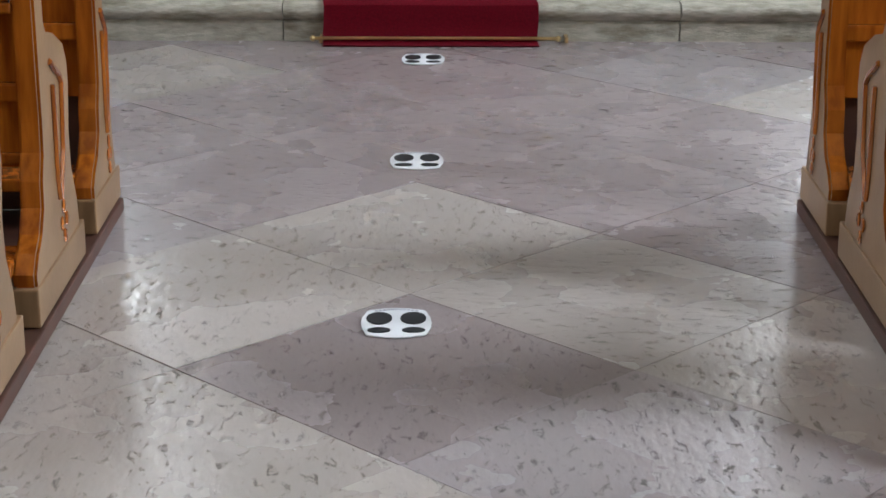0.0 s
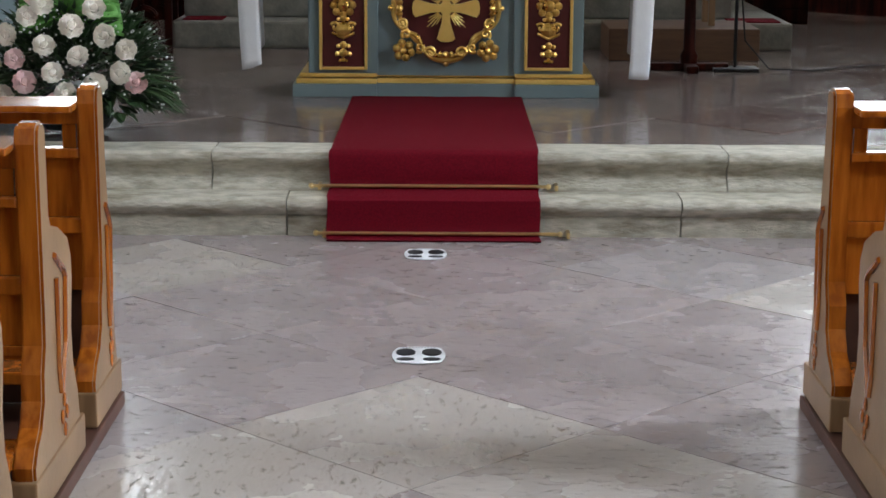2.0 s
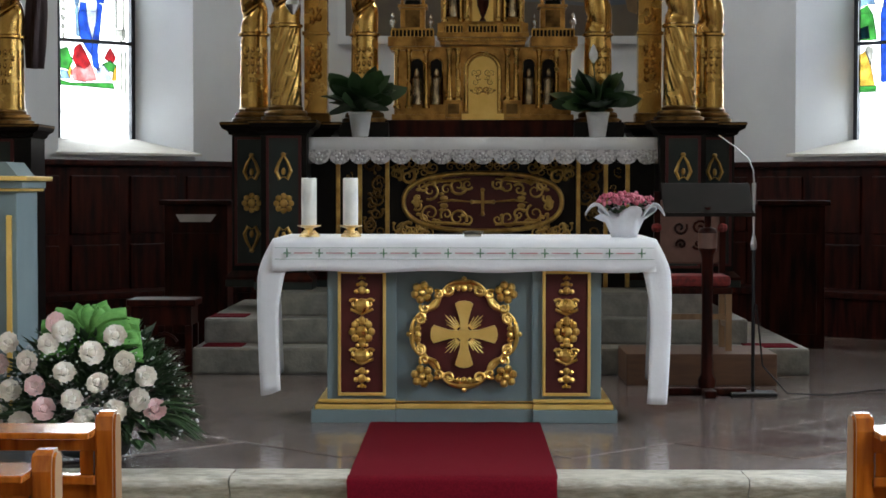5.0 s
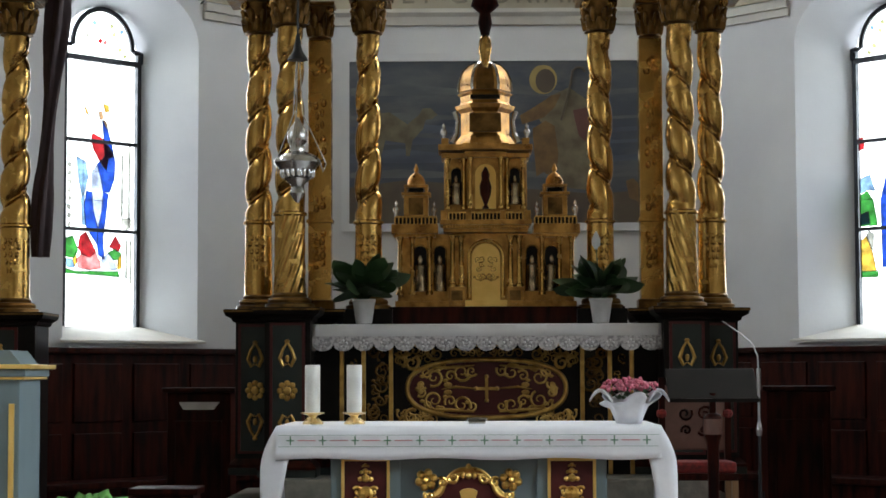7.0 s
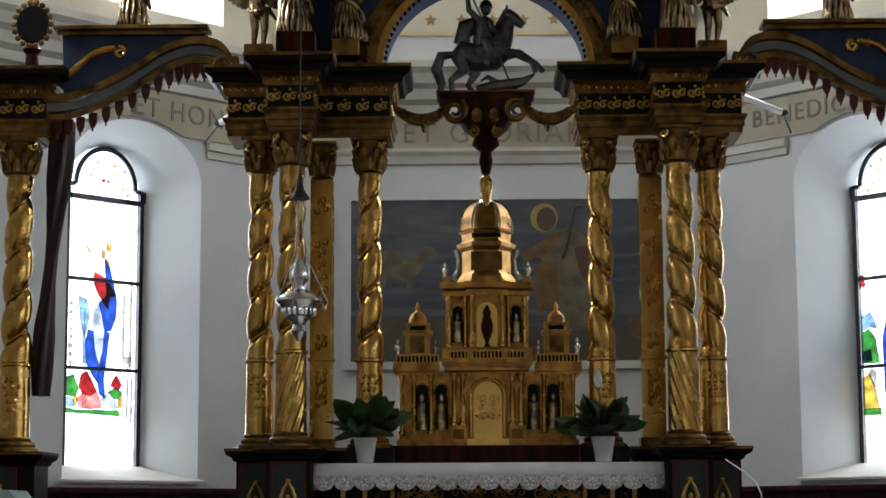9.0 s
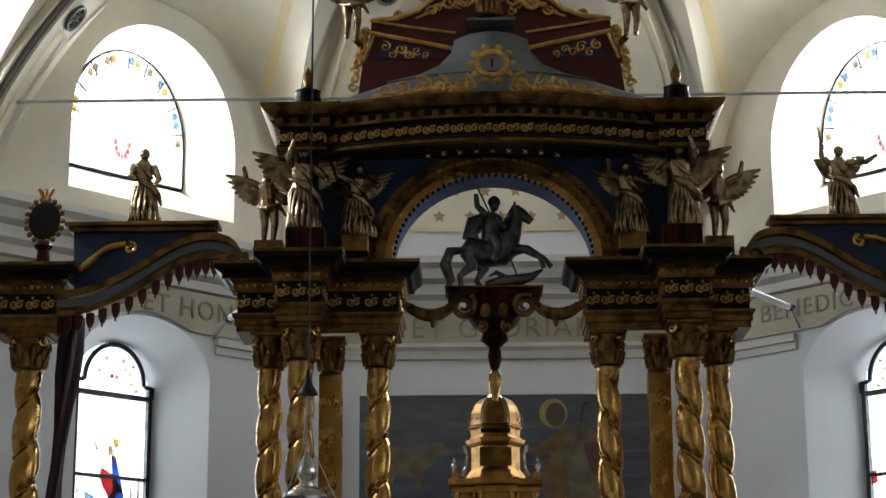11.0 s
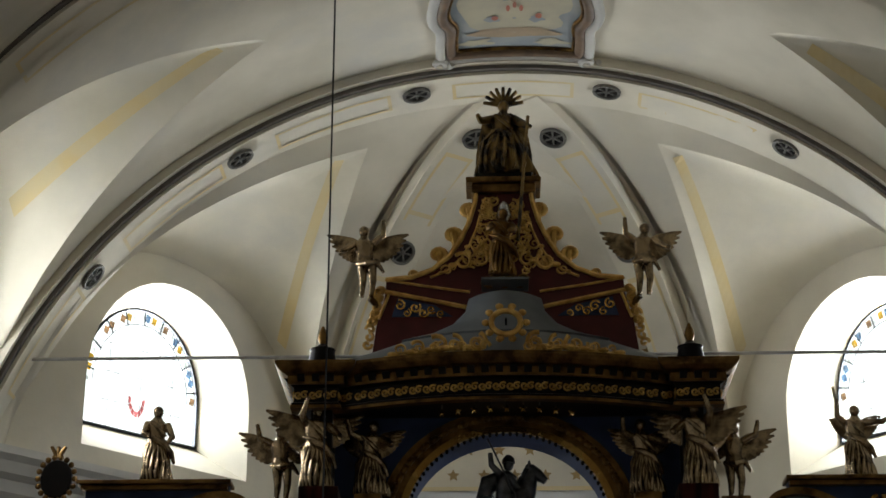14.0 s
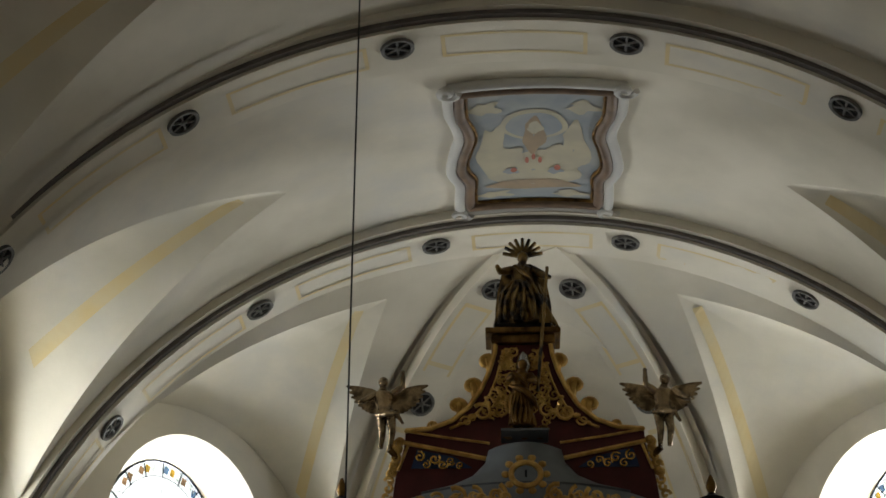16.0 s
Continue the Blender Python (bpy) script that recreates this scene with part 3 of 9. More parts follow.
for nm, yc in (("arch_north", 16.12), ("arch_south", 12.62), ("arch_nave", 8.7)):
    arch = solid(nm, ring_arch(yc - 0.30, yc + 0.30, 4.99, 5.6), PLASTER, "plastered transverse arch with round rosette vents", "arch", kind="structure", smooth=30)
    # the shade of this step is painted on as a dark ring
    part("arch_moulding", ring_arch(yc - 0.36, yc - 0.30, 5.02, 5.5), SHADOWLINE, arch, "moulding ring with its shadow line put into the colour")
    part("arch_fillet", ring_arch(yc - 0.42, yc - 0.36, 5.06, 5.5), PLASTER, arch)
    for a in (-1.27, -0.912, -0.553, -0.190, 0.178, 0.538, 0.90, 1.26):
        p = on_arch(yc - 0.08, 4.985, a)
        rosette(arch, p, (-math.sin(a), 0, -math.cos(a)))
    for a in (-1.24, -0.885, -0.535, -0.180, 0.180, 0.535, 0.885):
        band_frame(arch, yc - 0.16, yc + 0.16, 4.99, a + 0.06, a + 0.295)
for side, nm in ((-1, "pilaster_west"), (1, "pilaster_east")):
    for y in (16.12, 12.62, 8.7):
        x = AX + side * 4.97
        solid(nm, boxes((min(x, x - side * 0.35), max(x, x - side * 0.35), y - 0.30, y + 0.30, 0.0, 5.2)), PLASTER, "plain plastered wall pilaster", "pilaster",
              kind="structure")

# ribs of the apse
for cx, nm in ((LEFT_BACK.x, "rib_west"), (2 * AX - LEFT_BACK.x, "rib_east")):
    top = Vector((AX, 16.36))
    tip = Vector((cx + (0.22 if cx < AX else -0.22), LEFT_BACK.y - 0.04))
    side = (tip - top).normalized()
    perp = Vector((side.y, -side.x))
    bm = B()
    loops, rows = [], []
    for j in range(40):
        p = top.lerp(tip, 0.02 + 0.97 * math.sin(math.pi / 2 * j / 39))
        z = apse_main(rho_of(p))
        rows.append((p, z))
        loops.append([(p.x + perp.x * s, p.y + perp.y * s, z + dz) for s, dz in ((-0.27, 0.30), (-0.23, -0.06), (0.23, -0.06), (0.27, 0.30))])
    loft(bm, loops, close=True, ends=True)
    rib = solid(nm, bm, PLASTER, "broad plastered vault rib with ochre lines", "rib", kind="structure", smooth=30)
    for s in (-0.15, 0.15):
        bm = B()
        for run in (rows[7:15], rows[19:34]):
            loft(bm, [[(p.x + perp.x * (s - 0.017), p.y + perp.y * (s - 0.017), z - 0.066), (p.x + perp.x * (s + 0.017), p.y + perp.y * (s + 0.017), z - 0.066)]
                      for p, z in run], close=False)
            if s > 0:
                for (p, z), (q, zq) in (run[:2], run[-2:]):
                    q, zq = p.lerp(q, 0.4), z + (zq - z) * 0.4
                    loft(bm, [[(p.x + perp.x * v, p.y + perp.y * v, z - 0.067), (q.x + perp.x * v, q.y + perp.y * v, zq - 0.067)] for v in (-0.16, 0.16)], close=False)
        part("painted_line", bm, YELLOWLINE, rib)
    for f in (5, 17):
        p, z = rows[f]
        q, zq = rows[f + 1]
        tan = Vector((q.x - p.x, q.y - p.y, zq - z)).normalized()
        nrm = tan.cross(Vector((perp.x, perp.y, 0)))
        if nrm.z > 0:
            nrm = -nrm
        rosette(rib, (p.x + nrm.x * 0.065, p.y + nrm.y * 0.065, z + nrm.z * 0.065), nrm)

# -- cornice, frieze and lower moulding round the apse
RUN = [(CORNERS[0].x, CORNERS[0].y), (LEFT_BACK.x, LEFT_BACK.y), (CORNERS[2].x, CORNERS[2].y), (CORNERS[3].x, CORNERS[3].y)]
solid("cornice", moulding(B(), [(-0.02, 6.33), (0.30, 6.33), (0.30, 6.26), (0.24, 6.21), (0.21, 6.11), (0.12, 6.07), (0.12, 5.96), (0.06, 5.91), (0.06, 5.82), (-0.02, 5.80)], RUN),
      CORNICE, "stepped grey stucco cornice round the apse", "cornice", kind="structure", smooth=30)
APSE_LOW, APSE_UP, SIDE_UP, NAVE_LOW = 190.0, 390.0, 230.0, 520.0
for ox, ax, aa in ((O_L, N_L, A_L), (O_R, N_R, A_R)):
    window_lamp((ox.x + ax.x * 1.15, ox.y + ax.y * 1.15, 3.7), (ox.x - ax.x, ox.y - ax.y, 3.5), 2.2, 3.9, APSE_LOW, spread=140)
    window_lamp((ox.x + ax.x * 0.72 + aa.x * UP_SHIFT, ox.y + ax.y * 0.72 + aa.y * UP_SHIFT, 7.62), (ox.x - ax.x, ox.y - ax.y, 7.62), 1.6, 1.4, APSE_UP * (0.85 if ox.x < 0 else 1.1))
for side in (-1, 1):
    for yb in BAYS:
        window_lamp((AX + side * (HALF + 0.8), yb, 7.7), (AX, yb, 8.0), 1.7, 1.4, SIDE_UP * (1.0 if yb > 12 else 0.05) * (1.0 if side < 0 else 0.04))
        if yb < 12:
            window_lamp((AX + side * (HALF + 1.5), yb, 4.9), (AX, yb, -0.5), 2.4, 3.6, NAVE_LOW * (1.0 if yb < 9 else 0.25) * (0.34 if side < 0 else 1.15), (0.80, 0.91, 1.0), 120)


# a plain bright sky behind the apse windows
def glow(name, strength):
    m = bpy.data.materials.new(name)
    m.use_nodes = True
    t = m.node_tree
    e = t.nodes.new("ShaderNodeEmission")
    e.inputs[0].default_value = (0.92, 0.96, 1.0, 1)
    e.inputs[1].default_value = strength
    t.links.new(e.outputs[0], t.nodes["Material Output"].inputs[0])
    return m


SKYGLOW = glow("bright_overcast_sky", 5.0)
for ox, ax, aa in ((O_L, N_L, A_L), (O_R, N_R, A_R)):
    bm = B()
    bm.faces.new([bm.verts.new((ox.x + ax.x * 2.6 + aa.x * s, ox.y + ax.y * 2.6 + aa.y * s, z)) for s, z in ((-4.5, -0.5), (4.5, -0.5), (4.5, 12.5), (-4.5, 12.5))])
    me = bpy.data.meshes.new("backdrop")
    bm.to_mesh(me)
    bm.free()
    me.materials.append(SKYGLOW)
    tagged(new("backdrop", me), "plain bright overcast sky outside the windows", "sky", kind="structure")


# ================================================================ the nave
# -- floor stickers
def feet_sticker(x, y, turn):
    bm = B()
    outline = []
    for k in range(36):
        t = 2 * math.pi * k / 36
        c, s = math.cos(t), math.sin(t)
        wob = 1 + 0.03 * math.cos(8 * t)
        outline.append((0.092 * wob * math.copysign(abs(c) ** 0.6, c), 0.112 * wob * math.copysign(abs(s) ** 0.55, s)))
    lo = [bm.verts.new((a, b, 0)) for a, b in outline]
    hi = [bm.verts.new((a, b, 0.003)) for a, b in outline]
    bm.faces.new(hi)
    for k in range(36):
        bm.faces.new((lo[k], lo[(k + 1) % 36], hi[(k + 1) % 36], hi[k]))
    ob = solid("floor_sticker", bm, STICKER, "white vinyl floor sticker with two black shoe prints", "sticker", (x, y, 0.0015), "floor stickers")
    for side in (-1, 1):
        bm = B()
        lathe(bm, [(0.035, 0.003), (0.035, 0.0055)], (side * 0.046, 0.030, 0), 20, squash=(1, 1.35))
        part("sole_print", bm, BLACKINK, ob)
        bm = B()
        lathe(bm, [(0.026, 0.003), (0.026, 0.0055)], (side * 0.046, -0.062, 0), 16, squash=(1.2, 0.75))
        part("heel_print", bm, BLACKINK, ob)
    bm = B()
    for k in range(-5, 6):
        box(bm, k * 0.011 - 0.004, k * 0.011 + 0.004, 0.098 - 0.0004 * k * k, 0.104 - 0.0004 * k * k, 0.003, 0.0045)
    part("illegible_line", bm, material("grey_print", (0.35, 0.35, 0.4), 0.6), ob)
    ob.rotation_euler = (0, 0, turn)
    return ob


feet_sticker(-0.131, 4.70, 0.02)
feet_sticker(-0.102, 6.37, 0.01)
feet_sticker(-0.100, 8.09, 0.0)


# -- pews
def pew_outline(desk):
    near = [(-0.16, 0.10), (-0.17, 0.19), (-0.13, 0.235), (-0.075, 0.27), (-0.035, 0.33), (-0.03, 0.40), (0.0, 0.47), (0.005, 0.55), (0.0, 0.9), (0.0, 1.0), (0.01, 1.04), (0.035, 1.052)]
    far = [(0.075, 1.052), (0.10, 1.03), (0.105, 0.80), (0.13, 0.765), (0.24, 0.74), (0.33, 0.70), (0.37, 0.64), (0.375, 0.57), (0.345, 0.44), (0.35, 0.34), (0.40, 0.24), (0.43, 0.10)]
    if desk:
        far = [(0.075, 1.052), (0.10, 1.03), (0.115, 0.80), (0.15, 0.60), (0.165, 0.45), (0.18, 0.30), (0.22, 0.10)]
    return near + far


def end_panel(desk):
    bm = B()
    o = pew_outline(desk)
    a = [bm.verts.new((-0.031, y, z)) for y, z in o]
    b = [bm.verts.new((0.031, y, z)) for y, z in o]
    bm.faces.new(a)
    bm.faces.new(b[::-1])
    for k in range(len(o)):
        bm.faces.new((a[k], b[k], b[(k + 1) % len(o)], a[(k + 1) % len(o)]))
    bmesh.ops.recalc_face_normals(bm, faces=bm.faces)
    bmesh.ops.bevel(bm, geom=[e for e in bm.edges if len(e.link_faces) == 2 and e.calc_face_angle(0) > 1.2 and abs(e.verts[0].co.x - e.verts[1].co.x) < 1e-5],
                    offset=0.008, segments=2, affect="EDGES")
    return bm


def pew(x_aisle, x_wall, y, desk, group):
    d = 1 if x_wall > x_aisle else -1
    w = abs(x_wall - x_aisle)
    name = "kneeling_desk" if desk else "pew"
    ob = thing(name, "front kneeling desk of varnished orange wood, carved end panel" if desk else "varnished orange wooden pew with carved oak end panels",
               "desk" if desk else "pew", (x_aisle + d * 0.031, y, 0.0), group)
    for k, xx in enumerate((0.0, d * (w - 0.062))):
        p = part("end_panel", end_panel(desk), PEW, ob, "light oak end panel with orange front edge")
        p.data.materials.append(PEWSIDE)
        for f in p.data.polygons:
            if abs(f.normal.x) > 0.9:
                f.material_index = 1
        p.location.x = xx
        base_y1 = 0.24 if desk else 0.45
        q = part("end_foot", boxes((-0.038, 0.038, -0.185, base_y1, 0.05, 0.155), bev=0.006), PEWSIDE, p)
        if k == 0:
            f = -d * 0.034
            bm = B()
            c = 0.10 if desk else 0.20
            sh = 0.55 if desk else 1.0
            for pts in ([(f, c - 0.055 * sh, 0.62), (f, c - 0.055 * sh, 0.36), (f, c - 0.04 * sh, 0.30)],
                        [(f, c + 0.055 * sh, 0.60), (f, c + 0.03 * sh, 0.42), (f, c - 0.03 * sh, 0.30)],
                        [(f, c - 0.07 * sh, 0.685), (f, c - 0.02 * sh, 0.655), (f, c + 0.03 * sh, 0.63), (f, c + 0.06 * sh, 0.60)]):
                tube(bm, pts, 0.009, 6)
            part("tulip_carving", bm, PEW, p, "carved reddish tulip line")
            bm = B()
            for a in range(4):
                t = a * math.pi / 2
                ball(bm, (f, c + 0.028 * math.cos(t) * sh, 0.225 + 0.042 * math.sin(t)), (0.006, 0.016, 0.022), 6, 4)
            part("cross_carving", bm, PEW, p, "small carved cross")
    x0, x1 = sorted((d * 0.028, d * (w - 0.09)))
    part("book_ledge", boxes((x0, x1, -0.10, 0.13, 0.985, 1.005), bev=0.005), PEW, ob, "glossy flat book ledge")
    part("top_rail", boxes((x0, x1, 0.02, 0.06, 0.935, 0.984), bev=0.004), PEW, ob)
    part("middle_rail", boxes((x0, x1, 0.0, 0.055, 0.835, 0.865), bev=0.006), PEW, ob)
    for k in range(5):
        xx = x0 + 0.03 + (x1 - x0 - 0.06) * k / 4
        part("baluster", boxes((xx - 0.02, xx + 0.02, 0.02, 0.05, 0.865, 0.935)), PEW, ob)
    n = 5
    for k in range(n):
        a, b = x0 + (x1 - x0) * k / n, x0 + (x1 - x0) * (k + 1) / n
        part("back_panel", boxes((a + 0.004, b - 0.004, 0.045, 0.065, 0.42, 0.838), bev=0.003), PEW, ob)
    part("lower_rail", boxes((x0, x1, 0.02, 0.07, 0.60, 0.65), bev=0.006), PEW, ob)
    if not desk:
        part("seat", boxes((x0, x1, 0.03, 0.42, 0.43, 0.46), bev=0.006), PEW, ob)
    part("kneeler", boxes((x0, x1, -0.20, -0.02, 0.185, 0.225), bev=0.008), PEW, ob, "narrow kneeling board")
    part("foot_rail", boxes((x0, x1, 0.06, 0.10, 0.06, 0.16)), PLINTHWOOD, ob)
    if desk:
        part("front_board", boxes((x0, x1, 0.075, 0.10, 0.05, 0.60), bev=0.003), PLINTHWOOD, ob, "dark boarded front of the desk")
    return ob


for xa, xw, grp in ((-1.05, -4.45, "pews west of the aisle"), (1.145, 4.95, "pews east of the aisle")):
    for k in range(5):
        pew(xa, xw, 5.52 - 0.815 * k, k == 0, grp)
    d = 1 if xw > xa else -1
    x0, x1 = sorted((xa - d * 0.015, xw))
    solid("pew_platform", boxes((x0, x1, 1.6, 5.76, 0.0, 0.045), bev=0.006), PLINTHWOOD, "low dark-stained wooden platform under the pews", "platform", kind="structure")

# ================================================================ carpet
bm = B()
path = [(10.78, PLAT + 0.008), (8.78, PLAT + 0.012), (8.70, PLAT + 0.012), (8.672, PLAT - 0.012), (8.668, 0.24), (8.66, 0.205), (8.62, 0.192), (8.49, 0.190), (8.452, 0.176), (8.444, 0.10), (8.44, 0.03), (8.42, 0.011), (8.36, 0.008)]
loops = []
for i, (y, z) in enumerate(path):
    w = 0.492
    loops.append([(-0.070 + w * (2 * k / 12 - 1) + 0.004 * math.sin(i * 1.7 + k), y, z + 0.003 * noise.noise((k * 0.7, y * 5, 0))) for k in range(13)])
dn = [[(x, y + 0.010, z - 0.008) for x, y, z in lp] for lp in loops]
loft(bm, [lp + list(reversed(d)) for lp, d in zip(loops, dn)], close=True, ends=True)
solid("carpet_runner", bm, CARPET, "dark red carpet runner laid down the choir steps", "carpet", smooth=60)
for z, y, x0, x1 in ((0.028, 8.425, -0.61, 0.515), (0.212, 8.640, -0.645, 0.47)):
    rod = thing("carpet_rod", "thin polished brass carpet rod across the runner", "rod", (0, y, z), "carpet rods")
    part("bar", tube(B(), [(x0, 0, 0), (x1, 0, 0)], 0.0085, 10), BRASS, rod)
    for x in (x0, x1):
        part("end_knob", ball(B(), (x, 0, 0), 0.014, 8, 6), BRASS, rod)
        part("bracket", boxes((x + 0.03, x + 0.045, -0.006, 0.09, -0.02, 0.006)), BRASS, rod)

# ================================================================ the altar
ALX = -0.02


def leafy(bm, c, r, n, y, tilt=0.0):
    for k in range(n):
        a = tilt + 2 * math.pi * k / n
        ball(bm, (c[0] + r * math.cos(a), y, c[1] + r * math.sin(a)), (r * 0.42, 0.014, r * 0.42), 8, 5)


altar = thing("altar", "grey-blue painted altar with gilded ornaments under a white cloth", "altar", (ALX, 10.80, PLAT))
part("body", boxes((-0.80, 0.80, 0.06, 0.95, 0.12, 0.90), bev=0.004), BLUEPAINT, altar)
part("table_top", boxes((-1.08, 1.08, -0.05, 1.10, 0.985, 1.06), bev=0.01), BLUEPAINT, altar)
part("neck", boxes((-0.86, 0.86, 0.02, 1.0, 0.90, 0.985), bev=0.01), BLUEPAINT, altar)
for x0, x1, y in ((-0.89, -0.40, -0.005), (0.40, 0.89, -0.005), (-0.40, 0.40, 0.028)):
    part("plinth", boxes((x0, x1, y, 0.97, 0.0, 0.075), bev=0.004), BLUEPAINT, altar)
    s = 0.02
    part("gold_moulding", boxes((x0 + (s if x0 < -0.5 else 0), x1 - (s if x1 > 0.5 else 0), y + 0.018, 0.95, 0.075, 0.105), bev=0.008), LEAFGOLD, altar)
    part("gold_moulding", boxes((x0 + (2 * s if x0 < -0.5 else 0), x1 - (2 * s if x1 > 0.5 else 0), y + 0.036, 0.93, 0.112, 0.135), bev=0.008), LEAFGOLD, altar)
for side in (-1, 1):
    part("pilaster", boxes((side * 0.595 - 0.20, side * 0.595 + 0.20, 0.035, 0.08, 0.135, 0.90), bev=0.004), BLUEPAINT, altar)
    c = side * 0.595
    p = part("panel", boxes((c - 0.125, c + 0.125, 0.028, 0.04, 0.165, 0.875)), MAROON, altar, "maroon painted panel")
    bm = B()
    for a in ((c - 0.14, c - 0.122, 0.155, 0.885), (c + 0.122, c + 0.14, 0.155, 0.885)):
        box(bm, a[0], a[1], 0.014, 0.04, a[2], a[3], bev=0.004)
    for z in (0.155, 0.867):
        box(bm, c - 0.122, c + 0.122, 0.014, 0.04, z, z + 0.018, bev=0.004)
    part("gold_frame", bm, LEAFGOLD, p)
    bm = B()
    ball(bm, (c, 0.02, 0.53), (0.035, 0.018, 0.035), 10, 6)
    leafy(bm, (c, 0.53), 0.055, 8, 0.02)
    for z, w in ((0.68, 0.06), (0.39, 0.06)):
        ball(bm, (c, 0.02, z), (w * 0.8, 0.025, 0.045), 10, 6)
        for q in (-1, 1):
            tube(bm, spiral((c + q * 0.045, 0.02, z + 0.012), 0.03, 1.1, 0.5 if q > 0 else 2.6, q, 14), 0.010, 6)
        tube(bm, [(c - 0.065, 0.02, z - 0.02), (c, 0.02, z - 0.05), (c + 0.065, 0.02, z - 0.02)], 0.009, 6)
    for z, r in ((0.77, 0.024), (0.81, 0.018), (0.845, 0.012), (0.60, 0.02), (0.455, 0.02), (0.30, 0.022), (0.255, 0.026), (0.215, 0.014)):
        ball(bm, (c, 0.02, z), (r, 0.018, r), 8, 5)
        for q in (-1, 1):
            ball(bm, (c + q * r * 1.3, 0.022, z - 0.006), (r * 0.7, 0.014, r * 0.6), 6, 4)
    part("foliage_drop", bm, CARVEGOLD, p, "gilded carved foliage drop")
# the medallion with the cross
c = (0.0, 0.515)
bm = B()
o = []
for k in range(64):
    t = 2 * math.pi * k / 64
    r = 0.256 + 0.012 * math.cos(4 * t)
    o.append((r * math.cos(t), c[1] + r * 1.03 * math.sin(t)))
prism(bm, o[::-1], 0.035, 0.06)
med = part("medallion", bm, MAROON, altar, "maroon round medallion")
bm = B()
pts = [(1.03 * x, 0.03, c[1] + (z - c[1]) * 1.03) for x, z in o]
tube(bm, pts + [pts[0]], 0.013, 8)
lobes = []
for k in range(97):
    t = 2 * math.pi * k / 96
    r = 0.280 + 0.034 * math.cos(4 * t) - 0.010 * math.cos(8 * t)
    lobes.append((r * math.cos(t), 0.026, c[1] + r * math.sin(t)))
tube(bm, lobes, [0.013 + 0.004 * math.cos(8 * math.pi * k / 48) for k in range(97)], 8)
for k in range(4):
    t = k * math.pi / 2
    for q in (-1, 1):
        a = t + q * 0.33
        tube(bm, spiral((0.272 * math.cos(a), 0.024, c[1] + 0.272 * math.sin(a)), 0.034, 1.2, a + q * 1.4, q, 16), [0.013 - 0.0005 * j for j in range(16)], 6)
        a = t + q * 0.12
        ball(bm, (0.272 * math.cos(a), 0.022, c[1] + 0.272 * math.sin(a)), (0.016, 0.016, 0.022) if k % 2 else (0.022, 0.016, 0.016), 8, 5)
    ball(bm, (0.268 * math.cos(t), 0.02, c[1] + 0.268 * math.sin(t)), 0.020, 8, 6)
    ball(bm, (0.322 * math.cos(t), 0.024, c[1] + 0.322 * math.sin(t)), 0.016, 8, 6)
    # corner blossoms
    t = math.pi / 4 + k * math.pi / 2
    cx, cz = 0.345 * math.cos(t), c[1] + 0.345 * math.sin(t)
    for j in range(6):
        a = t + 2 * math.pi * j / 6
        ball(bm, (cx + 0.042 * math.cos(a), 0.016, cz + 0.042 * math.sin(a)), (0.026, 0.024, 0.026), 8, 5)
    ball(bm, (cx, 0.004, cz), 0.020, 8, 6)
    for q in (-1, 1):
        a = t + q * 0.20
        tube(bm, spiral((0.275 * math.cos(a), 0.022, c[1] + 0.275 * math.sin(a)), 0.030, 1.2, t, q, 14), 0.011, 6)
part("carved_frame", bm, CARVEGOLD, med, "gilded scrolled rococo frame")
bm = B()
for k in range(4):
    t = k * math.pi / 2
    ct, st = math.cos(t), math.sin(t)
    arm = [(1.28 * u if u < 0.03 else 1.14 * u, (0.92 if u < 0.1 else 1.05) * v) for u, v in ((0.0236, -0.024), (0.075, -0.028), (0.155, -0.050), (0.168, -0.03), (0.172, 0.0), (0.168, 0.03), (0.155, 0.050), (0.075, 0.028), (0.0236, 0.024))]
    prism(bm, [(a * ct - b * st, c[1] + a * st + b * ct) for a, b in arm], 0.012, 0.036)
box(bm, -0.03, 0.03, 0.009, 0.036, c[1] - 0.03, c[1] + 0.03)
part("cross", bm, LEAFGOLD, med, "flared golden cross")
bm = B()
for k in range(4):
    for j in range(-2, 3):
        t = math.pi / 4 + k * math.pi / 2 + j * 0.13
        L = 0.155 - 0.02 * abs(j)
        tube(bm, [(0.05 * math.cos(t), 0.03, c[1] + 0.05 * math.sin(t)), (L * math.cos(t), 0.03, c[1] + L * math.sin(t))], [0.0045, 0.0015], 6)
part("rays", bm, LEAFGOLD, med, "thin golden rays")

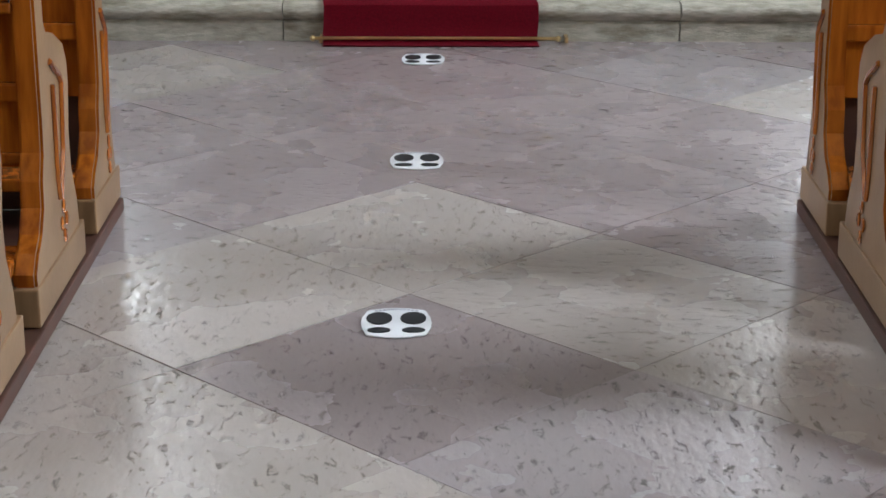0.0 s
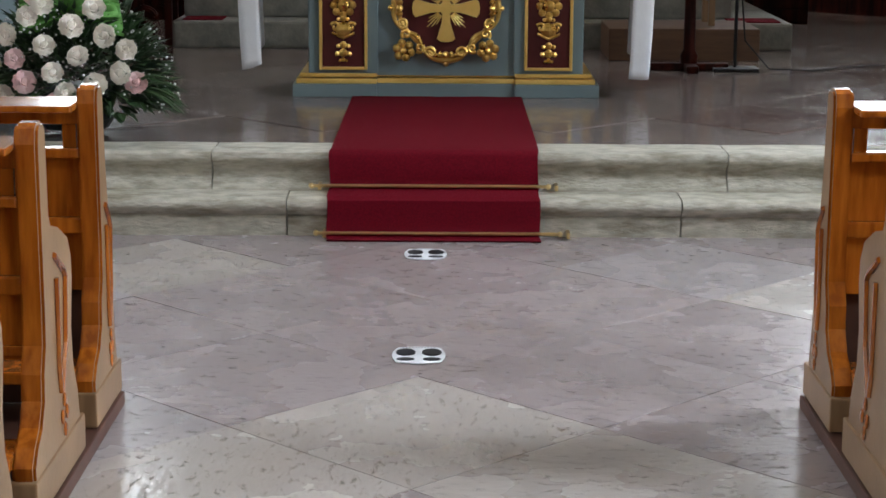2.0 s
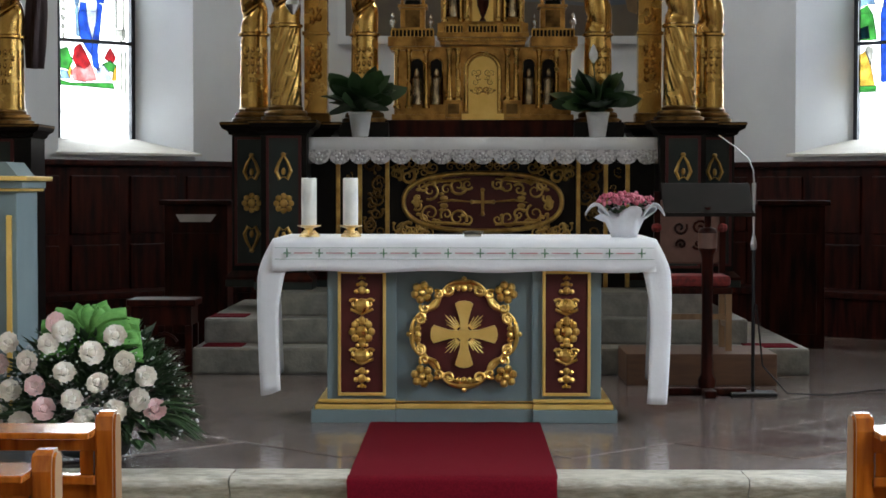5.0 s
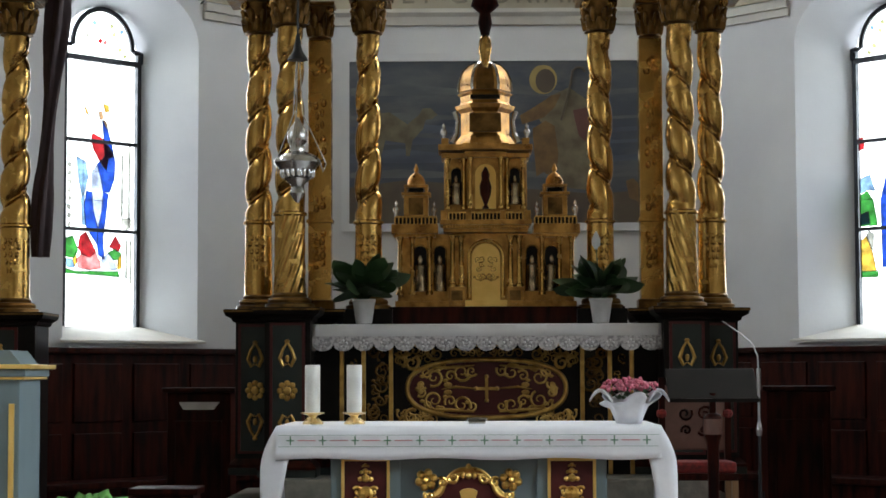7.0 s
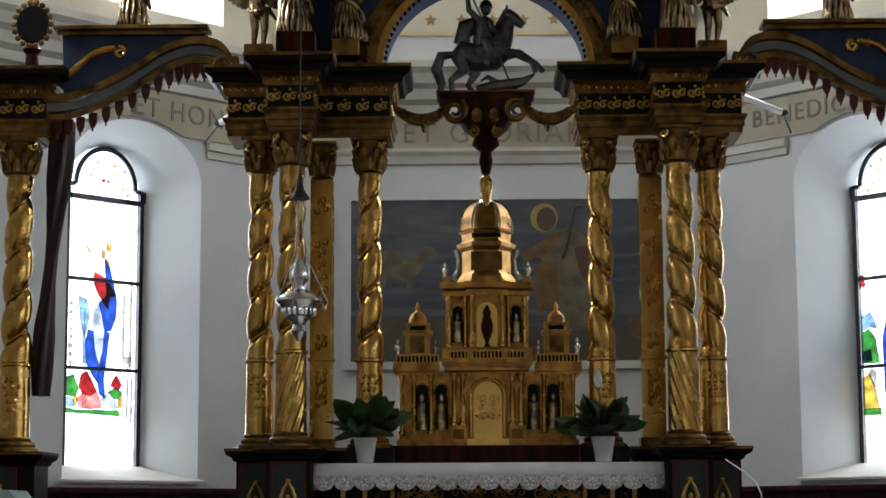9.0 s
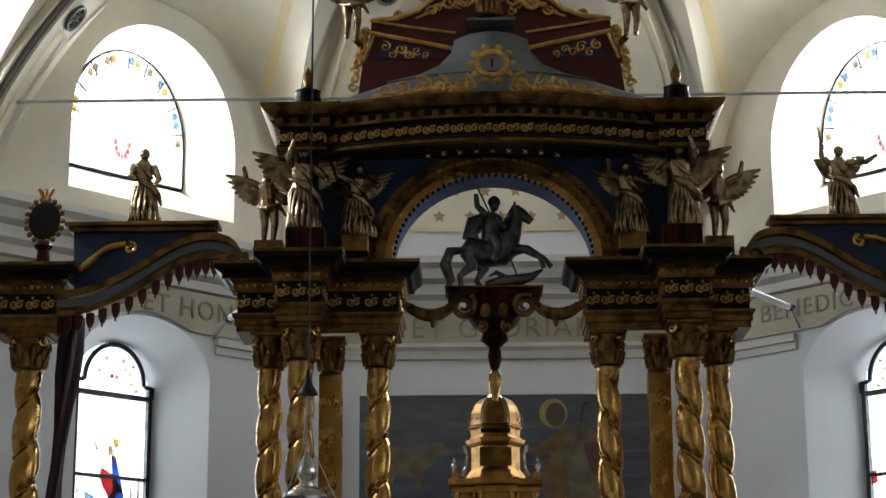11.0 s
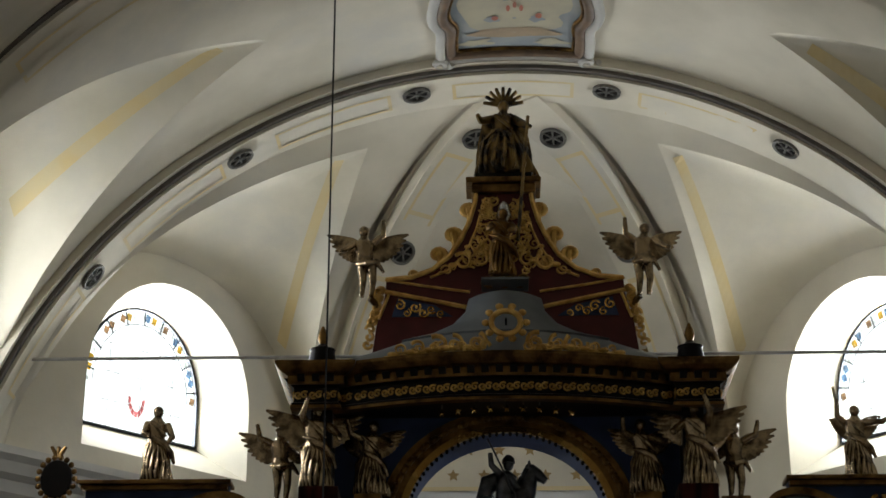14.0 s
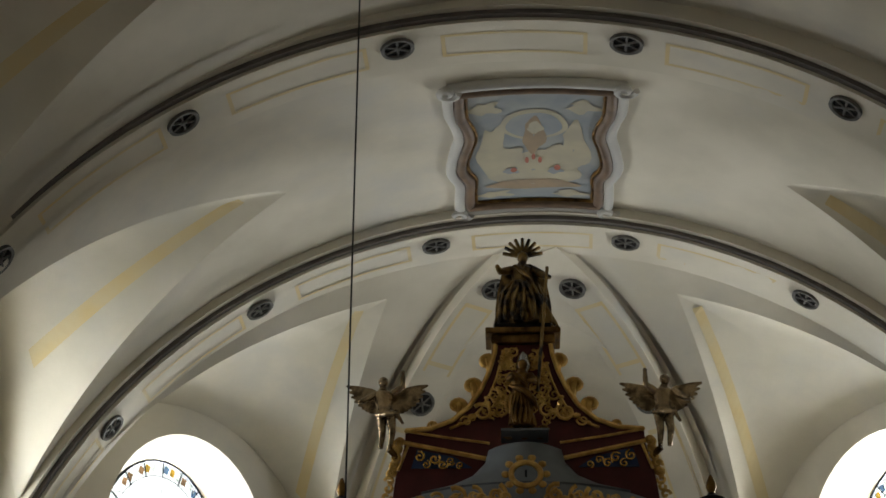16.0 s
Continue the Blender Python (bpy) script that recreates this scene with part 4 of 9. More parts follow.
# -- altar cloth: one sheet over the top, hanging short in front and long at the ends
cloth = thing("altar_cloth", "white linen altar cloth with green cross embroidery, long ends", "cloth", (ALX, 10.75, PLAT))
bm = B()
rows = []
for j in range(25):
    f = j / 24
    row = []
    for k in range(81):
        g = k / 80
        # across: 0..0.24 left hang, then the top, then right hang
        if g < 0.25:
            s = (0.25 - g) / 0.25
            x, drop = -1.105 - 0.02 * s, s * (0.88 + 0.04 * math.sin(f * 5))
        elif g > 0.75:
            s = (g - 0.75) / 0.25
            x, drop = 1.105 + 0.02 * s, s * (0.92 + 0.04 * math.sin(f * 4 + 1))
        else:
            x, drop = -1.105 + 2.21 * (g - 0.25) / 0.5, 0.0
        if f < 0.2 and 0.25 <= g <= 0.75:
            q = (0.2 - f) / 0.2
            y, z = -0.012 - 0.012 * q, 1.072 - 0.19 * q - 0.006 * math.sin(x * 9)
        else:
            y = 1.13 * max(0.0, f - 0.2) / 0.8 - 0.01
            z = 1.072 + 0.0025 * noise.noise((x * 3, y * 4, 0))
        if drop > 0:
            fl = min(1.0, drop / 0.4)
            side = -1 if x < 0 else 1
            if f < 0.2:
                q = (0.2 - f) / 0.2
                y = -0.010 - 0.014 * q * fl
                x = x - side * q * (0.19 * (1 - fl) + 0.12 * fl)
            x += side * (0.028 * fl * math.sin(y * 11 + drop * 2) + 0.095 * math.sin(min(1.0, drop / 0.24) * math.pi / 2) - 0.075 * drop)
            y = y * (1 - 0.06 * fl) + 0.02 * fl
            z -= drop
        row.append(bm.verts.new((x, y, z)))
    rows.append(row)
for a, b in zip(rows, rows[1:]):
    for k in range(80):
        bm.faces.new((a[k], a[k + 1], b[k + 1], b[k]))
sheet = part("linen_sheet", bm, CLOTH, cloth, smooth=70)
md = sheet.modifiers.new("thickness", "SOLIDIFY")
md.thickness = 0.004
for z in (0.955, 1.02):
    part("hem_line", boxes((-1.09, 1.09, -0.031, -0.028, z - 0.001, z + 0.001)), EMB_GREEN, cloth)
for k in range(12):
    x = -1.02 + 2.04 * k / 11
    part("cross_stitch", boxes((x - 0.004, x + 0.004, -0.034, -0.031, 0.965, 1.015), (x - 0.022, x - 0.004, -0.034, -0.031, 0.986, 0.993), (x + 0.004, x + 0.022, -0.034, -0.031, 0.986, 0.993)),
         EMB_GREEN, cloth)
    if k < 11:
        part("red_stitch", boxes((x + 0.04, x + 0.145, -0.034, -0.031, 0.987, 0.993)), EMB_RED, cloth)

# -- on the altar
TOP = PLAT + 1.077
for x, grp in ((-0.935, 0), (-0.690, 1)):
    ob = thing("candlestick", "short brass candlestick with a thick white candle", "candle", (x, 10.98, TOP), "altar candles")
    part("foot", lathe(B(), [(0.06, 0), (0.055, 0.012), (0.03, 0.022), (0.022, 0.04), (0.03, 0.052), (0.068, 0.062), (0.07, 0.068), (0.03, 0.070)], seg=20), BRASS, ob, smooth=40)
    for k in range(3):
        a = 2 * math.pi * k / 3 + 0.5
        part("claw", tube(B(), [(0.03 * math.cos(a), 0.03 * math.sin(a), 0.03), (0.065 * math.cos(a), 0.065 * math.sin(a), 0.004)], [0.012, 0.008], 6), BRASS, ob)
    part("candle", lathe(B(), [(0.0445, 0.068), (0.045, 0.34), (0.042, 0.347), (0.02, 0.343)], seg=24), WAX, ob, "thick white wax candle", smooth=40)
    part("wick", tube(B(), [(0, 0, 0.34), (0.002, 0, 0.362)], 0.002, 5), BLACKINK, ob)
ob = thing("microphone", "small pale table microphone lying on the cloth", "microphone", (0.03, 10.95, TOP))
part("base", boxes((-0.05, 0.05, -0.03, 0.03, 0, 0.018), bev=0.006), SILVER, ob)
part("capsule", tube(B(), [(-0.06, 0, 0.025), (0.0, 0, 0.03), (0.06, -0.01, 0.026)], 0.011, 8), SILVER, ob)
ob = thing("potted_kalanchoe", "pink blossoming pot plant wrapped in white paper", "plant", (0.92, 10.98, TOP))
bm = B()
n = 40
lp = []
for r, z in ((0.075, 0.0), (0.09, 0.05), (0.108, 0.10), (0.125, 0.135), (0.132, 0.15)):
    lp.append([((r + (0.02 + 0.2 * (z > 0.1) * 0.1) * math.sin(5 * t + z * 9) * (z / 0.15)) * math.cos(t) * (1.15 if z > 0.12 else 1), (r + 0.02 * math.sin(5 * t) * (z / 0.15)) * math.sin(t),
                z + 0.035 * math.sin(4 * t + 0.5) * (z / 0.15) ** 2) for t in [2 * math.pi * k / n for k in range(n)]])
loft(bm, lp, close=True)
p = part("paper_wrap", bm, PAPER, ob, "crumpled white paper wrap", smooth=50)
md = p.modifiers.new("thickness", "SOLIDIFY")
md.thickness = 0.004
part("pot", lathe(B(), [(0.055, 0.005), (0.07, 0.12)], seg=16), POTWHITE, ob)
for q in (-1, 1):
    bm = B()
    rows = []
    for j in range(8):
        f = j / 7
        half = 0.085 * math.cos(f * 1.35) + 0.008
        rows.append([bm.verts.new((q * (0.10 + 0.13 * f), -0.05 + half * (k / 3 - 1) + 0.012 * math.sin(k * 2 + j), 0.125 + 0.085 * math.sin(f * 2.4) - 0.05 * f * f + 0.012 * math.cos(k * 2.1))) for k in range(7)])
    for ra, rb in zip(rows, rows[1:]):
        for k in range(6):
            bm.faces.new((ra[k], ra[k + 1], rb[k + 1], rb[k]))
    w = part("paper_corner", bm, PAPER, ob, "flared corner of the white paper", smooth=60)
    w.modifiers.new("thickness", "SOLIDIFY").thickness = 0.003
bm = B()
rg = random.Random(11)
for k in range(70):
    a, r = rg.uniform(0, 6.28), 0.13 * rg.random() ** 0.5
    z = 0.17 + rg.uniform(-0.03, 0.05)
    m = pose(r * math.cos(a), r * math.sin(a), z, rg.uniform(-50, 50), rg.uniform(-50, 50), rg.uniform(0, 360))
    vs = [bm.verts.new(m @ Vector(q)) for q in ((-0.018, 0, 0), (0, -0.014, 0.004), (0.03, 0, 0), (0, 0.014, 0.004))]
    bm.faces.new(vs)
tagged(part("foliage", bm, LEAF, ob), kind="stuff")
bm = B()
for k in range(150):
    a, r = rg.uniform(0, 6.28), 0.155 * rg.random() ** 0.5
    z = 0.235 - 1.2 * r * r + rg.uniform(-0.02, 0.028)
    ball(bm, (r * math.cos(a) * 1.1, r * math.sin(a), z), rg.uniform(0.008, 0.015), 6, 4)
tagged(part("blossoms", bm, PINKBLOOM, ob), kind="stuff")


# ================================================================ the bouquet
def rose(bm, c, r, rg):
    ax = Vector((rg.uniform(-0.4, 0.4), -1, rg.uniform(0.0, 0.7))).normalized()
    q = ax.to_track_quat("Z", "Y").to_matrix().to_4x4()
    m = Matrix.Translation(c) @ q
    for ring, (rad, n, up, op) in enumerate(((0.25, 3, 0.55, 0.1), (0.5, 5, 0.42, 0.28), (0.8, 6, 0.18, 0.55), (1.0, 7, -0.1, 0.85))):
        for k in range(n):
            a = 2 * math.pi * (k + 0.5 * (ring % 2)) / n + rg.uniform(-0.15, 0.15)
            ca, sa = math.cos(a), math.sin(a)
            w = 0.62 * rad + 0.12
            pts = []
            for u in (-1, -0.5, 0, 0.5, 1):
                for v in (0, 0.5, 1):
                    rr = rad * (0.55 + 0.45 * v) + op * 0.1 * v - 0.12 * u * u * rad
                    zz = up - 0.35 * (1 - v) + 0.12 * v - 0.15 * u * u * v
                    pts.append(bm.verts.new(m @ Vector((r * (rr * ca - u * w * sa), r * (rr * sa + u * w * ca), r * zz))))
            for i in range(4):
                for j in range(2):
                    bm.faces.new((pts[i * 3 + j], pts[i * 3 + 3 + j], pts[i * 3 + 4 + j], pts[i * 3 + 1 + j]))
    bmesh.ops.create_uvsphere(bm, u_segments=8, v_segments=6, radius=0.5 * r, matrix=m)


BQ = Vector((-1.87, 9.30, PLAT + 0.03))
ob = thing("bouquet", "large bouquet of cream and pink roses with a green ribbon", "flowers", BQ)
part("vase", lathe(B(), [(0.16, 0), (0.19, 0.05), (0.17, 0.18), (0.13, 0.22)], seg=20), GREENBLUE, ob)
rg = random.Random(5)
SPOTS = [(-0.36, 0.33, 0), (-0.27, 0.47, 0), (-0.22, 0.36, 1), (-0.30, 0.17, 0), (-0.17, 0.25, 1), (-0.16, 0.56, 0), (-0.07, 0.43, 0), (-0.03, 0.30, 0), (-0.09, 0.62, 0),
         (0.03, 0.20, 0), (0.06, 0.52, 0), (0.09, 0.38, 0), (0.16, 0.60, 0), (0.17, 0.24, 0), (0.21, 0.47, 0), (0.28, 0.29, 0), (0.31, 0.40, 0), (-0.03, 0.16, 1), (0.35, 0.24, 1),
         (-0.40, 0.55, 0), (-0.46, 0.44, 1), (-0.44, 0.22, 0), (0.12, 0.10, 0), (-0.14, 0.66, 1)]
for x, z, pk in SPOTS:
    y = -0.40 * math.sqrt(max(0.02, 1 - (x / 0.5) ** 2 - ((z - 0.28) / 0.55) ** 2))
    bm = B()
    rose(bm, (x, y, z + 0.02), rg.uniform(0.044, 0.054), rg)
    part("rose", bm, ROSEPINK if pk else ROSEWHITE, ob, "pale pink rose" if pk else "cream white rose", smooth=70)
bm = B()
for k in range(2600):
    a, b = rg.uniform(0, 6.28), rg.uniform(-0.15, 1.35)
    rr = rg.uniform(0.60, 1.0)
    p = Vector((0.47 * rr * math.cos(b) * math.cos(a), 0.36 * rr * math.cos(b) * math.sin(a), 0.16 + 0.50 * rr * math.sin(b)))
    d = (p - Vector((0, 0, 0.15))).normalized()
    m = Matrix.Translation(p) @ (d + Vector((rg.uniform(-.5, .5), rg.uniform(-.5, .5), rg.uniform(-.6, .3)))).normalized().to_track_quat("X", "Z").to_matrix().to_4x4()
    L, W = rg.uniform(0.05, 0.12), rg.uniform(0.012, 0.026)
    vs = [bm.verts.new(m @ Vector(q)) for q in ((0, 0, 0), (L * 0.4, -W, 0.005), (L, 0, -0.015), (L * 0.4, W, 0.005))]
    bm.faces.new(vs)
tagged(part("foliage", bm, LEAF, ob, "dark green fern leaves"), kind="stuff")
bm = B()
for k in range(520):
    a, b = rg.uniform(0, 6.28), rg.uniform(-0.1, 1.3)
    p = Vector((0.50 * math.cos(b) * math.cos(a), 0.41 * math.cos(b) * math.sin(a), 0.15 + 0.50 * math.sin(b))) * rg.uniform(0.95, 1.06)
    bmesh.ops.create_icosphere(bm, subdivisions=1, radius=rg.uniform(0.004, 0.008), matrix=Matrix.Translation(p))
tagged(part("gypsophila", bm, PAPER, ob, "tiny white filler blossoms"), kind="stuff")
for k in range(9):
    a = rg.uniform(-0.5, 0.4) if k < 6 else rg.uniform(2.6, 3.6)
    bm = B()
    tip = Vector((0.60 * math.cos(a), -0.3 + 0.2 * math.sin(a), rg.uniform(0.02, 0.35)))
    pts = [Vector((0.3 * math.cos(a), -0.2, 0.2)).lerp(tip, f / 6) + Vector((0, 0, 0.05 * math.sin(f / 6 * 3.1))) for f in range(7)]
    tube(bm, pts, [0.007, 0.009, 0.010, 0.009, 0.007, 0.005, 0.002], 5)
    part("grass_blade", bm, LEAF, ob)
for k in range(9):
    # gathered gauze: pleated petals fanning out of the knot
    ang = radians(8 + 164 * k / 8 + rg.uniform(-7, 7))
    L = 0.17 + 0.07 * abs(math.cos(ang)) + rg.uniform(-0.02, 0.02)
    lean = -0.16 + rg.uniform(-0.05, 0.05)
    bm = B()
    rows = []
    for i in range(9):
        f = i / 8
        half = 0.02 + 0.085 * math.sin(min(1.0, f * 1.15) * 1.7)
        cx, cz = 0.02 + L * f * math.cos(ang), 0.60 + L * f * math.sin(ang) - 0.05 * f * f
        rows.append([])
        for j in range(13):
            v = j / 6 - 1
            rows[-1].append(bm.verts.new((cx - half * v * math.sin(ang), lean - 0.05 * math.sin(f * 3) + 0.018 * f * math.sin(j * 2.2 + k) + 0.02 * noise.noise((cx * 9, k, v * 2)),
                                          cz + half * v * math.cos(ang) + 0.012 * f * math.sin(j * 1.7 + k))))
    for ra, rb in zip(rows, rows[1:]):
        for j in range(12):
            bm.faces.new((ra[j], ra[j + 1], rb[j + 1], rb[j]))
    p = part("ribbon_loop", bm, GAUZE, ob, "wide bright green gauze ribbon", smooth=60)
    md = p.modifiers.new("thickness", "SOLIDIFY")
    md.thickness = 0.002

# -- the ambo beside it
ob = thing("ambo", "grey-blue painted ambo with gold edges", "ambo", (-2.72, 9.95, PLAT))
part("body", boxes((-0.36, 0.36, -0.22, 0.25, 0.05, 1.36), bev=0.006), BLUEPAINT, ob)
part("plinth", boxes((-0.41, 0.41, -0.27, 0.30, 0.0, 0.08), bev=0.008), BLUEPAINT, ob)
part("gold_foot", boxes((-0.385, 0.385, -0.245, 0.275, 0.08, 0.10), bev=0.008), LEAFGOLD, ob)
part("cornice", boxes((-0.40, 0.40, -0.26, 0.29, 1.36, 1.40), bev=0.006), BLUEPAINT, ob)
part("gold_ledge", boxes((-0.43, 0.43, -0.29, 0.32, 1.40, 1.425), bev=0.006), LEAFGOLD, ob)
part("gold_ledge", boxes((-0.39, 0.39, -0.25, 0.28, 1.345, 1.36), bev=0.004), LEAFGOLD, ob)
for x in (-0.32, 0.32):
    part("gold_strip", boxes((x - 0.014, x + 0.014, -0.235, -0.21, 0.20, 1.22), bev=0.004), LEAFGOLD, ob)
part("desk", prism(B(), [(-0.36, 1.425), (0.36, 1.425), (0.30, 1.50), (-0.30, 1.50)], -0.2, 0.2), BLUEPAINT, ob)


# ================================================================ the high altar
HX = 0.12
PRE = 0.93           # floor of the predella
hs = thing("altar_steps", "three worn stone steps up to the high altar", "steps", kind="structure")
for k, (x0, x1, y, z) in enumerate(((-2.02, 2.50, 13.62, 0.555), (-1.98, 2.10, 13.97, 0.745), (-1.62, 1.80, 14.30, 0.93))):
    bm = boxes((x0, x1, y, 16.4, PLAT if k == 0 else z - 0.19, z), bev=0.02)
    # stone colour holds the shade that falls on these steps
    part("step", bm, SHADEDSTONE, hs)
for x0, x1, y0, y1, z in ((-1.95, -1.66, 13.66, 13.95, 0.557), (-1.95, -1.68, 14.05, 14.4, 0.747), (1.55, 1.95, 14.02, 14.3, 0.747), (2.05, 2.42, 13.66, 14.0, 0.557)):
    solid("step_carpet", boxes((x0, x1, y0, y1, z, z + 0.008)), CARPET, "strip of dark red carpet on a stone step", "carpet", group="carpet strips on the steps")

ha = thing("high_altar_base", "dark carved high altar base with gilded ornament", "altar", (HX, 15.0, PRE))
part("core", boxes((-1.24, 1.24, -0.02, 0.55, 0.0, 1.17)), BLACKWOOD, ha)
part("gradine", boxes((-1.12, 1.12, 0.05, 0.62, 1.17, 1.345), bev=0.01), DARKWOOD, ha, "dark red-brown shelf behind the altar top")
part("mensa", boxes((-1.36, 1.36, -0.25, 0.06, 1.13, 1.19), bev=0.008), DARKWOOD, ha)
# oval antependium
F = -0.035
bm = B()
oval = [(0.46 * math.copysign(abs(math.cos(t)) ** 0.75, math.cos(t)) + 0.0, 0.685 + 0.225 * math.copysign(abs(math.sin(t)) ** 0.85, math.sin(t))) for t in [2 * math.pi * k / 48 for k in range(48)]]
oval = [(x * 1.36, z) for x, z in oval]
prism(bm, oval[::-1], F, 0.0)
fr = part("oval_panel", bm, MAROON, ha, "dark maroon oval panel")
bm = B()
pts = [(x * 1.015, F - 0.01, 0.685 + (z - 0.685) * 1.03) for x, z in oval]
tube(bm, pts + [pts[0]], 0.020, 8)
part("oval_frame", bm, MIDGOLD, fr, "gilded oval frame", smooth=50)
bm = B()
for q in (-1, 1):
    for p in (-1, 1):
        tube(bm, spiral((q * 0.20, F - 0.012, 0.685 + p * 0.13), 0.075, 1.3, 0.4 * q, q * p, 22), [0.014 - 0.0004 * k for k in range(22)], 6)
        tube(bm, spiral((q * 0.42, F - 0.012, 0.685 + p * 0.09), 0.075, 1.4, 2.0 * q, -q * p, 22), [0.013 - 0.0004 * k for k in range(22)], 6)
        tube(bm, [(q * 0.10, F - 0.012, 0.685 + p * 0.185), (q * 0.28, F - 0.012, 0.685 + p * 0.17), (q * 0.42, F - 0.012, 0.685 + p * 0.165), (q * 0.53, F - 0.012, 0.685 + p * 0.09)], [0.006, 0.016, 0.013, 0.004], 6)
        ball(bm, (q * 0.31, F - 0.012, 0.685 + p * 0.03), (0.035, 0.012, 0.022), 8, 5)
    for x, z, r, tw in ((0.12, 0.14, 0.045, 1), (0.29, 0.10, 0.05, -1), (0.48, 0.13, 0.045, 1), (0.36, 0.17, 0.035, -1), (0.52, 0.03, 0.04, 1)):
        for p in (-1, 1):
            tube(bm, spiral((q * x, F - 0.012, 0.685 + p * z), r, 1.25, 1.5 * q + p, tw * q * p, 16), [0.012 - 0.0004 * k for k in range(16)], 6)
            ball(bm, (q * (x + r * 0.8), F - 0.012, 0.685 + p * (z - r * 0.7)), (0.022, 0.012, 0.015), 7, 4)
    ball(bm, (q * 0.53, F - 0.012, 0.685), (0.03, 0.012, 0.05), 8, 5)
    tube(bm, [(q * 0.08, F - 0.012, 0.685), (q * 0.25, F - 0.012, 0.70), (q * 0.36, F - 0.012, 0.68)], [0.005, 0.012, 0.004], 6)
part("arabesque", bm, MIDGOLD, fr, "gilded arabesque")
bm = B()
box(bm, -0.012, 0.012, F - 0.02, F, 0.60, 0.77)
box(bm, -0.075, -0.012, F - 0.02, F, 0.673, 0.697)
box(bm, 0.012, 0.075, F - 0.02, F, 0.673, 0.697)
for k in range(4):
    t = k * math.pi / 2
    ball(bm, (0.085 * math.cos(t), F - 0.012, 0.685 + 0.095 * math.sin(t)), 0.018, 8, 5)
part("cross", bm, MIDGOLD, fr, "small gilded cross")
rg = random.Random(21)


def scroll_field(bm, x0, x1, z0, z1, y, n, r, rg, mirror=None):
    for k in range(n):
        x, z = rg.uniform(x0 + r * 0.6, x1 - r * 0.6), rg.uniform(z0 + r * 0.6, z1 - r * 0.6)
        h, s = rg.choice((-1, 1)), rg.uniform(0, 6.28)
        rr = rg.uniform(0.6, 1.0) * r
        for m in ((1, -1) if mirror is not None else (1,)):
            cx = x if m == 1 else 2 * mirror - x
            st = s if m == 1 else math.pi - s
            tube(bm, spiral((cx, y, z), rr, 1.25, st, h * m, 15), [rr * (0.20 - 0.010 * j) for j in range(15)], 6)
            ball(bm, (cx + rr * 1.1 * math.cos(st), y, z + rr * 1.1 * math.sin(st)), (rr * 0.4, rr * 0.22, rr * 0.28), 7, 4)


bm = B()
for q in (-1, 1):
    for p in (0, 1):
        z = 0.46 if p == 0 else 0.89
        tube(bm, spiral((q * 0.60, F - 0.01, z), 0.065, 1.3, 1.0, q * (1 if p else -1), 18), [0.018 - 0.0006 * k for k in range(18)], 6)
scroll_field(bm, 0.40, 0.74, 0.36, 0.54, F - 0.008, 14, 0.055, rg, 0.0)
scroll_field(bm, 0.36, 0.74, 0.86, 1.04, F - 0.008, 14, 0.055, rg, 0.0)
scroll_field(bm, 0.0, 0.36, 0.94, 1.04, F - 0.008, 8, 0.04, rg, 0.0)
part("spandrel_carving", bm, MIDGOLD, ha, "dull gilded corner carving")
for q in (-1, 1):
    for x in (0.765, 0.985, 1.16):
        part("gold_bar", boxes((q * x - 0.017, q * x + 0.017, F - 0.018, 0.0, 0.0, 1.10), bev=0.005), MIDGOLD, ha)
    bm = B()
    scroll_field(bm, q * 0.875 - 0.085, q * 0.875 + 0.085, 0.10, 1.05, F - 0.005, 26, 0.06, rg)
    part("side_carving", bm, OLDGOLD, ha, "dull gilded carving")
    bm = B()
    scroll_field(bm, q * 1.07 - 0.05, q * 1.07 + 0.05, 0.32, 1.02, F - 0.005, 9, 0.042, rg)
    part("side_carving", bm, GOLD, ha, "gilded carving")

# altar cloth with lace edge
lc = thing("lace_altar_cloth", "white altar cloth with a deep scalloped lace edge", "cloth", (HX, 14.75, PRE))
bm = B()
rows = []
for j, (y, z) in enumerate(((0.36, 1.198), (0.02, 1.198), (-0.005, 1.19), (-0.012, 1.15), (-0.02, 1.08))):
    rows.append([bm.verts.new((x, y + (0.008 * math.sin(x * 14) if j > 2 else 0), z)) for x in [-1.375 + 2.75 * k / 80 for k in range(81)]])
for a, b in zip(rows, rows[1:]):
    for k in range(80):
        bm.faces.new((a[k], a[k + 1], b[k + 1], b[k]))
p = part("sheet", bm, CLOTH, lc, smooth=60)
md = p.modifiers.new("thickness", "SOLIDIFY")
md.thickness = 0.004
for k in range(17):
    x = -1.375 + 2.75 * (k + 0.5) / 17
    w = 2.75 / 34
    bm = B()
    o = [(x - w, 1.10), (x + w, 1.10)] + [(x + w * math.cos(t), 1.045 - 0.062 * math.sin(t)) for t in [math.pi * i / 10 for i in range(11)]]
    prism(bm, o, -0.031 + 0.006 * math.sin(k * 2.1), -0.027 + 0.006 * math.sin(k * 2.1))
    p = part("lace_scallop", bm, LACE, lc)
    bm = B()
    leafy(bm, (x, 1.04), 0.026, 5, -0.034 + 0.006 * math.sin(k * 2.1), 0.3)
    part("lace_flower", bm, CLOTH, p)
for q in (-1, 1):
    bm = boxes((q * 1.378 - 0.003, q * 1.378 + 0.003, 0.0, 0.34, 0.99, 1.195))
    part("side_fall", bm, LACE, lc)


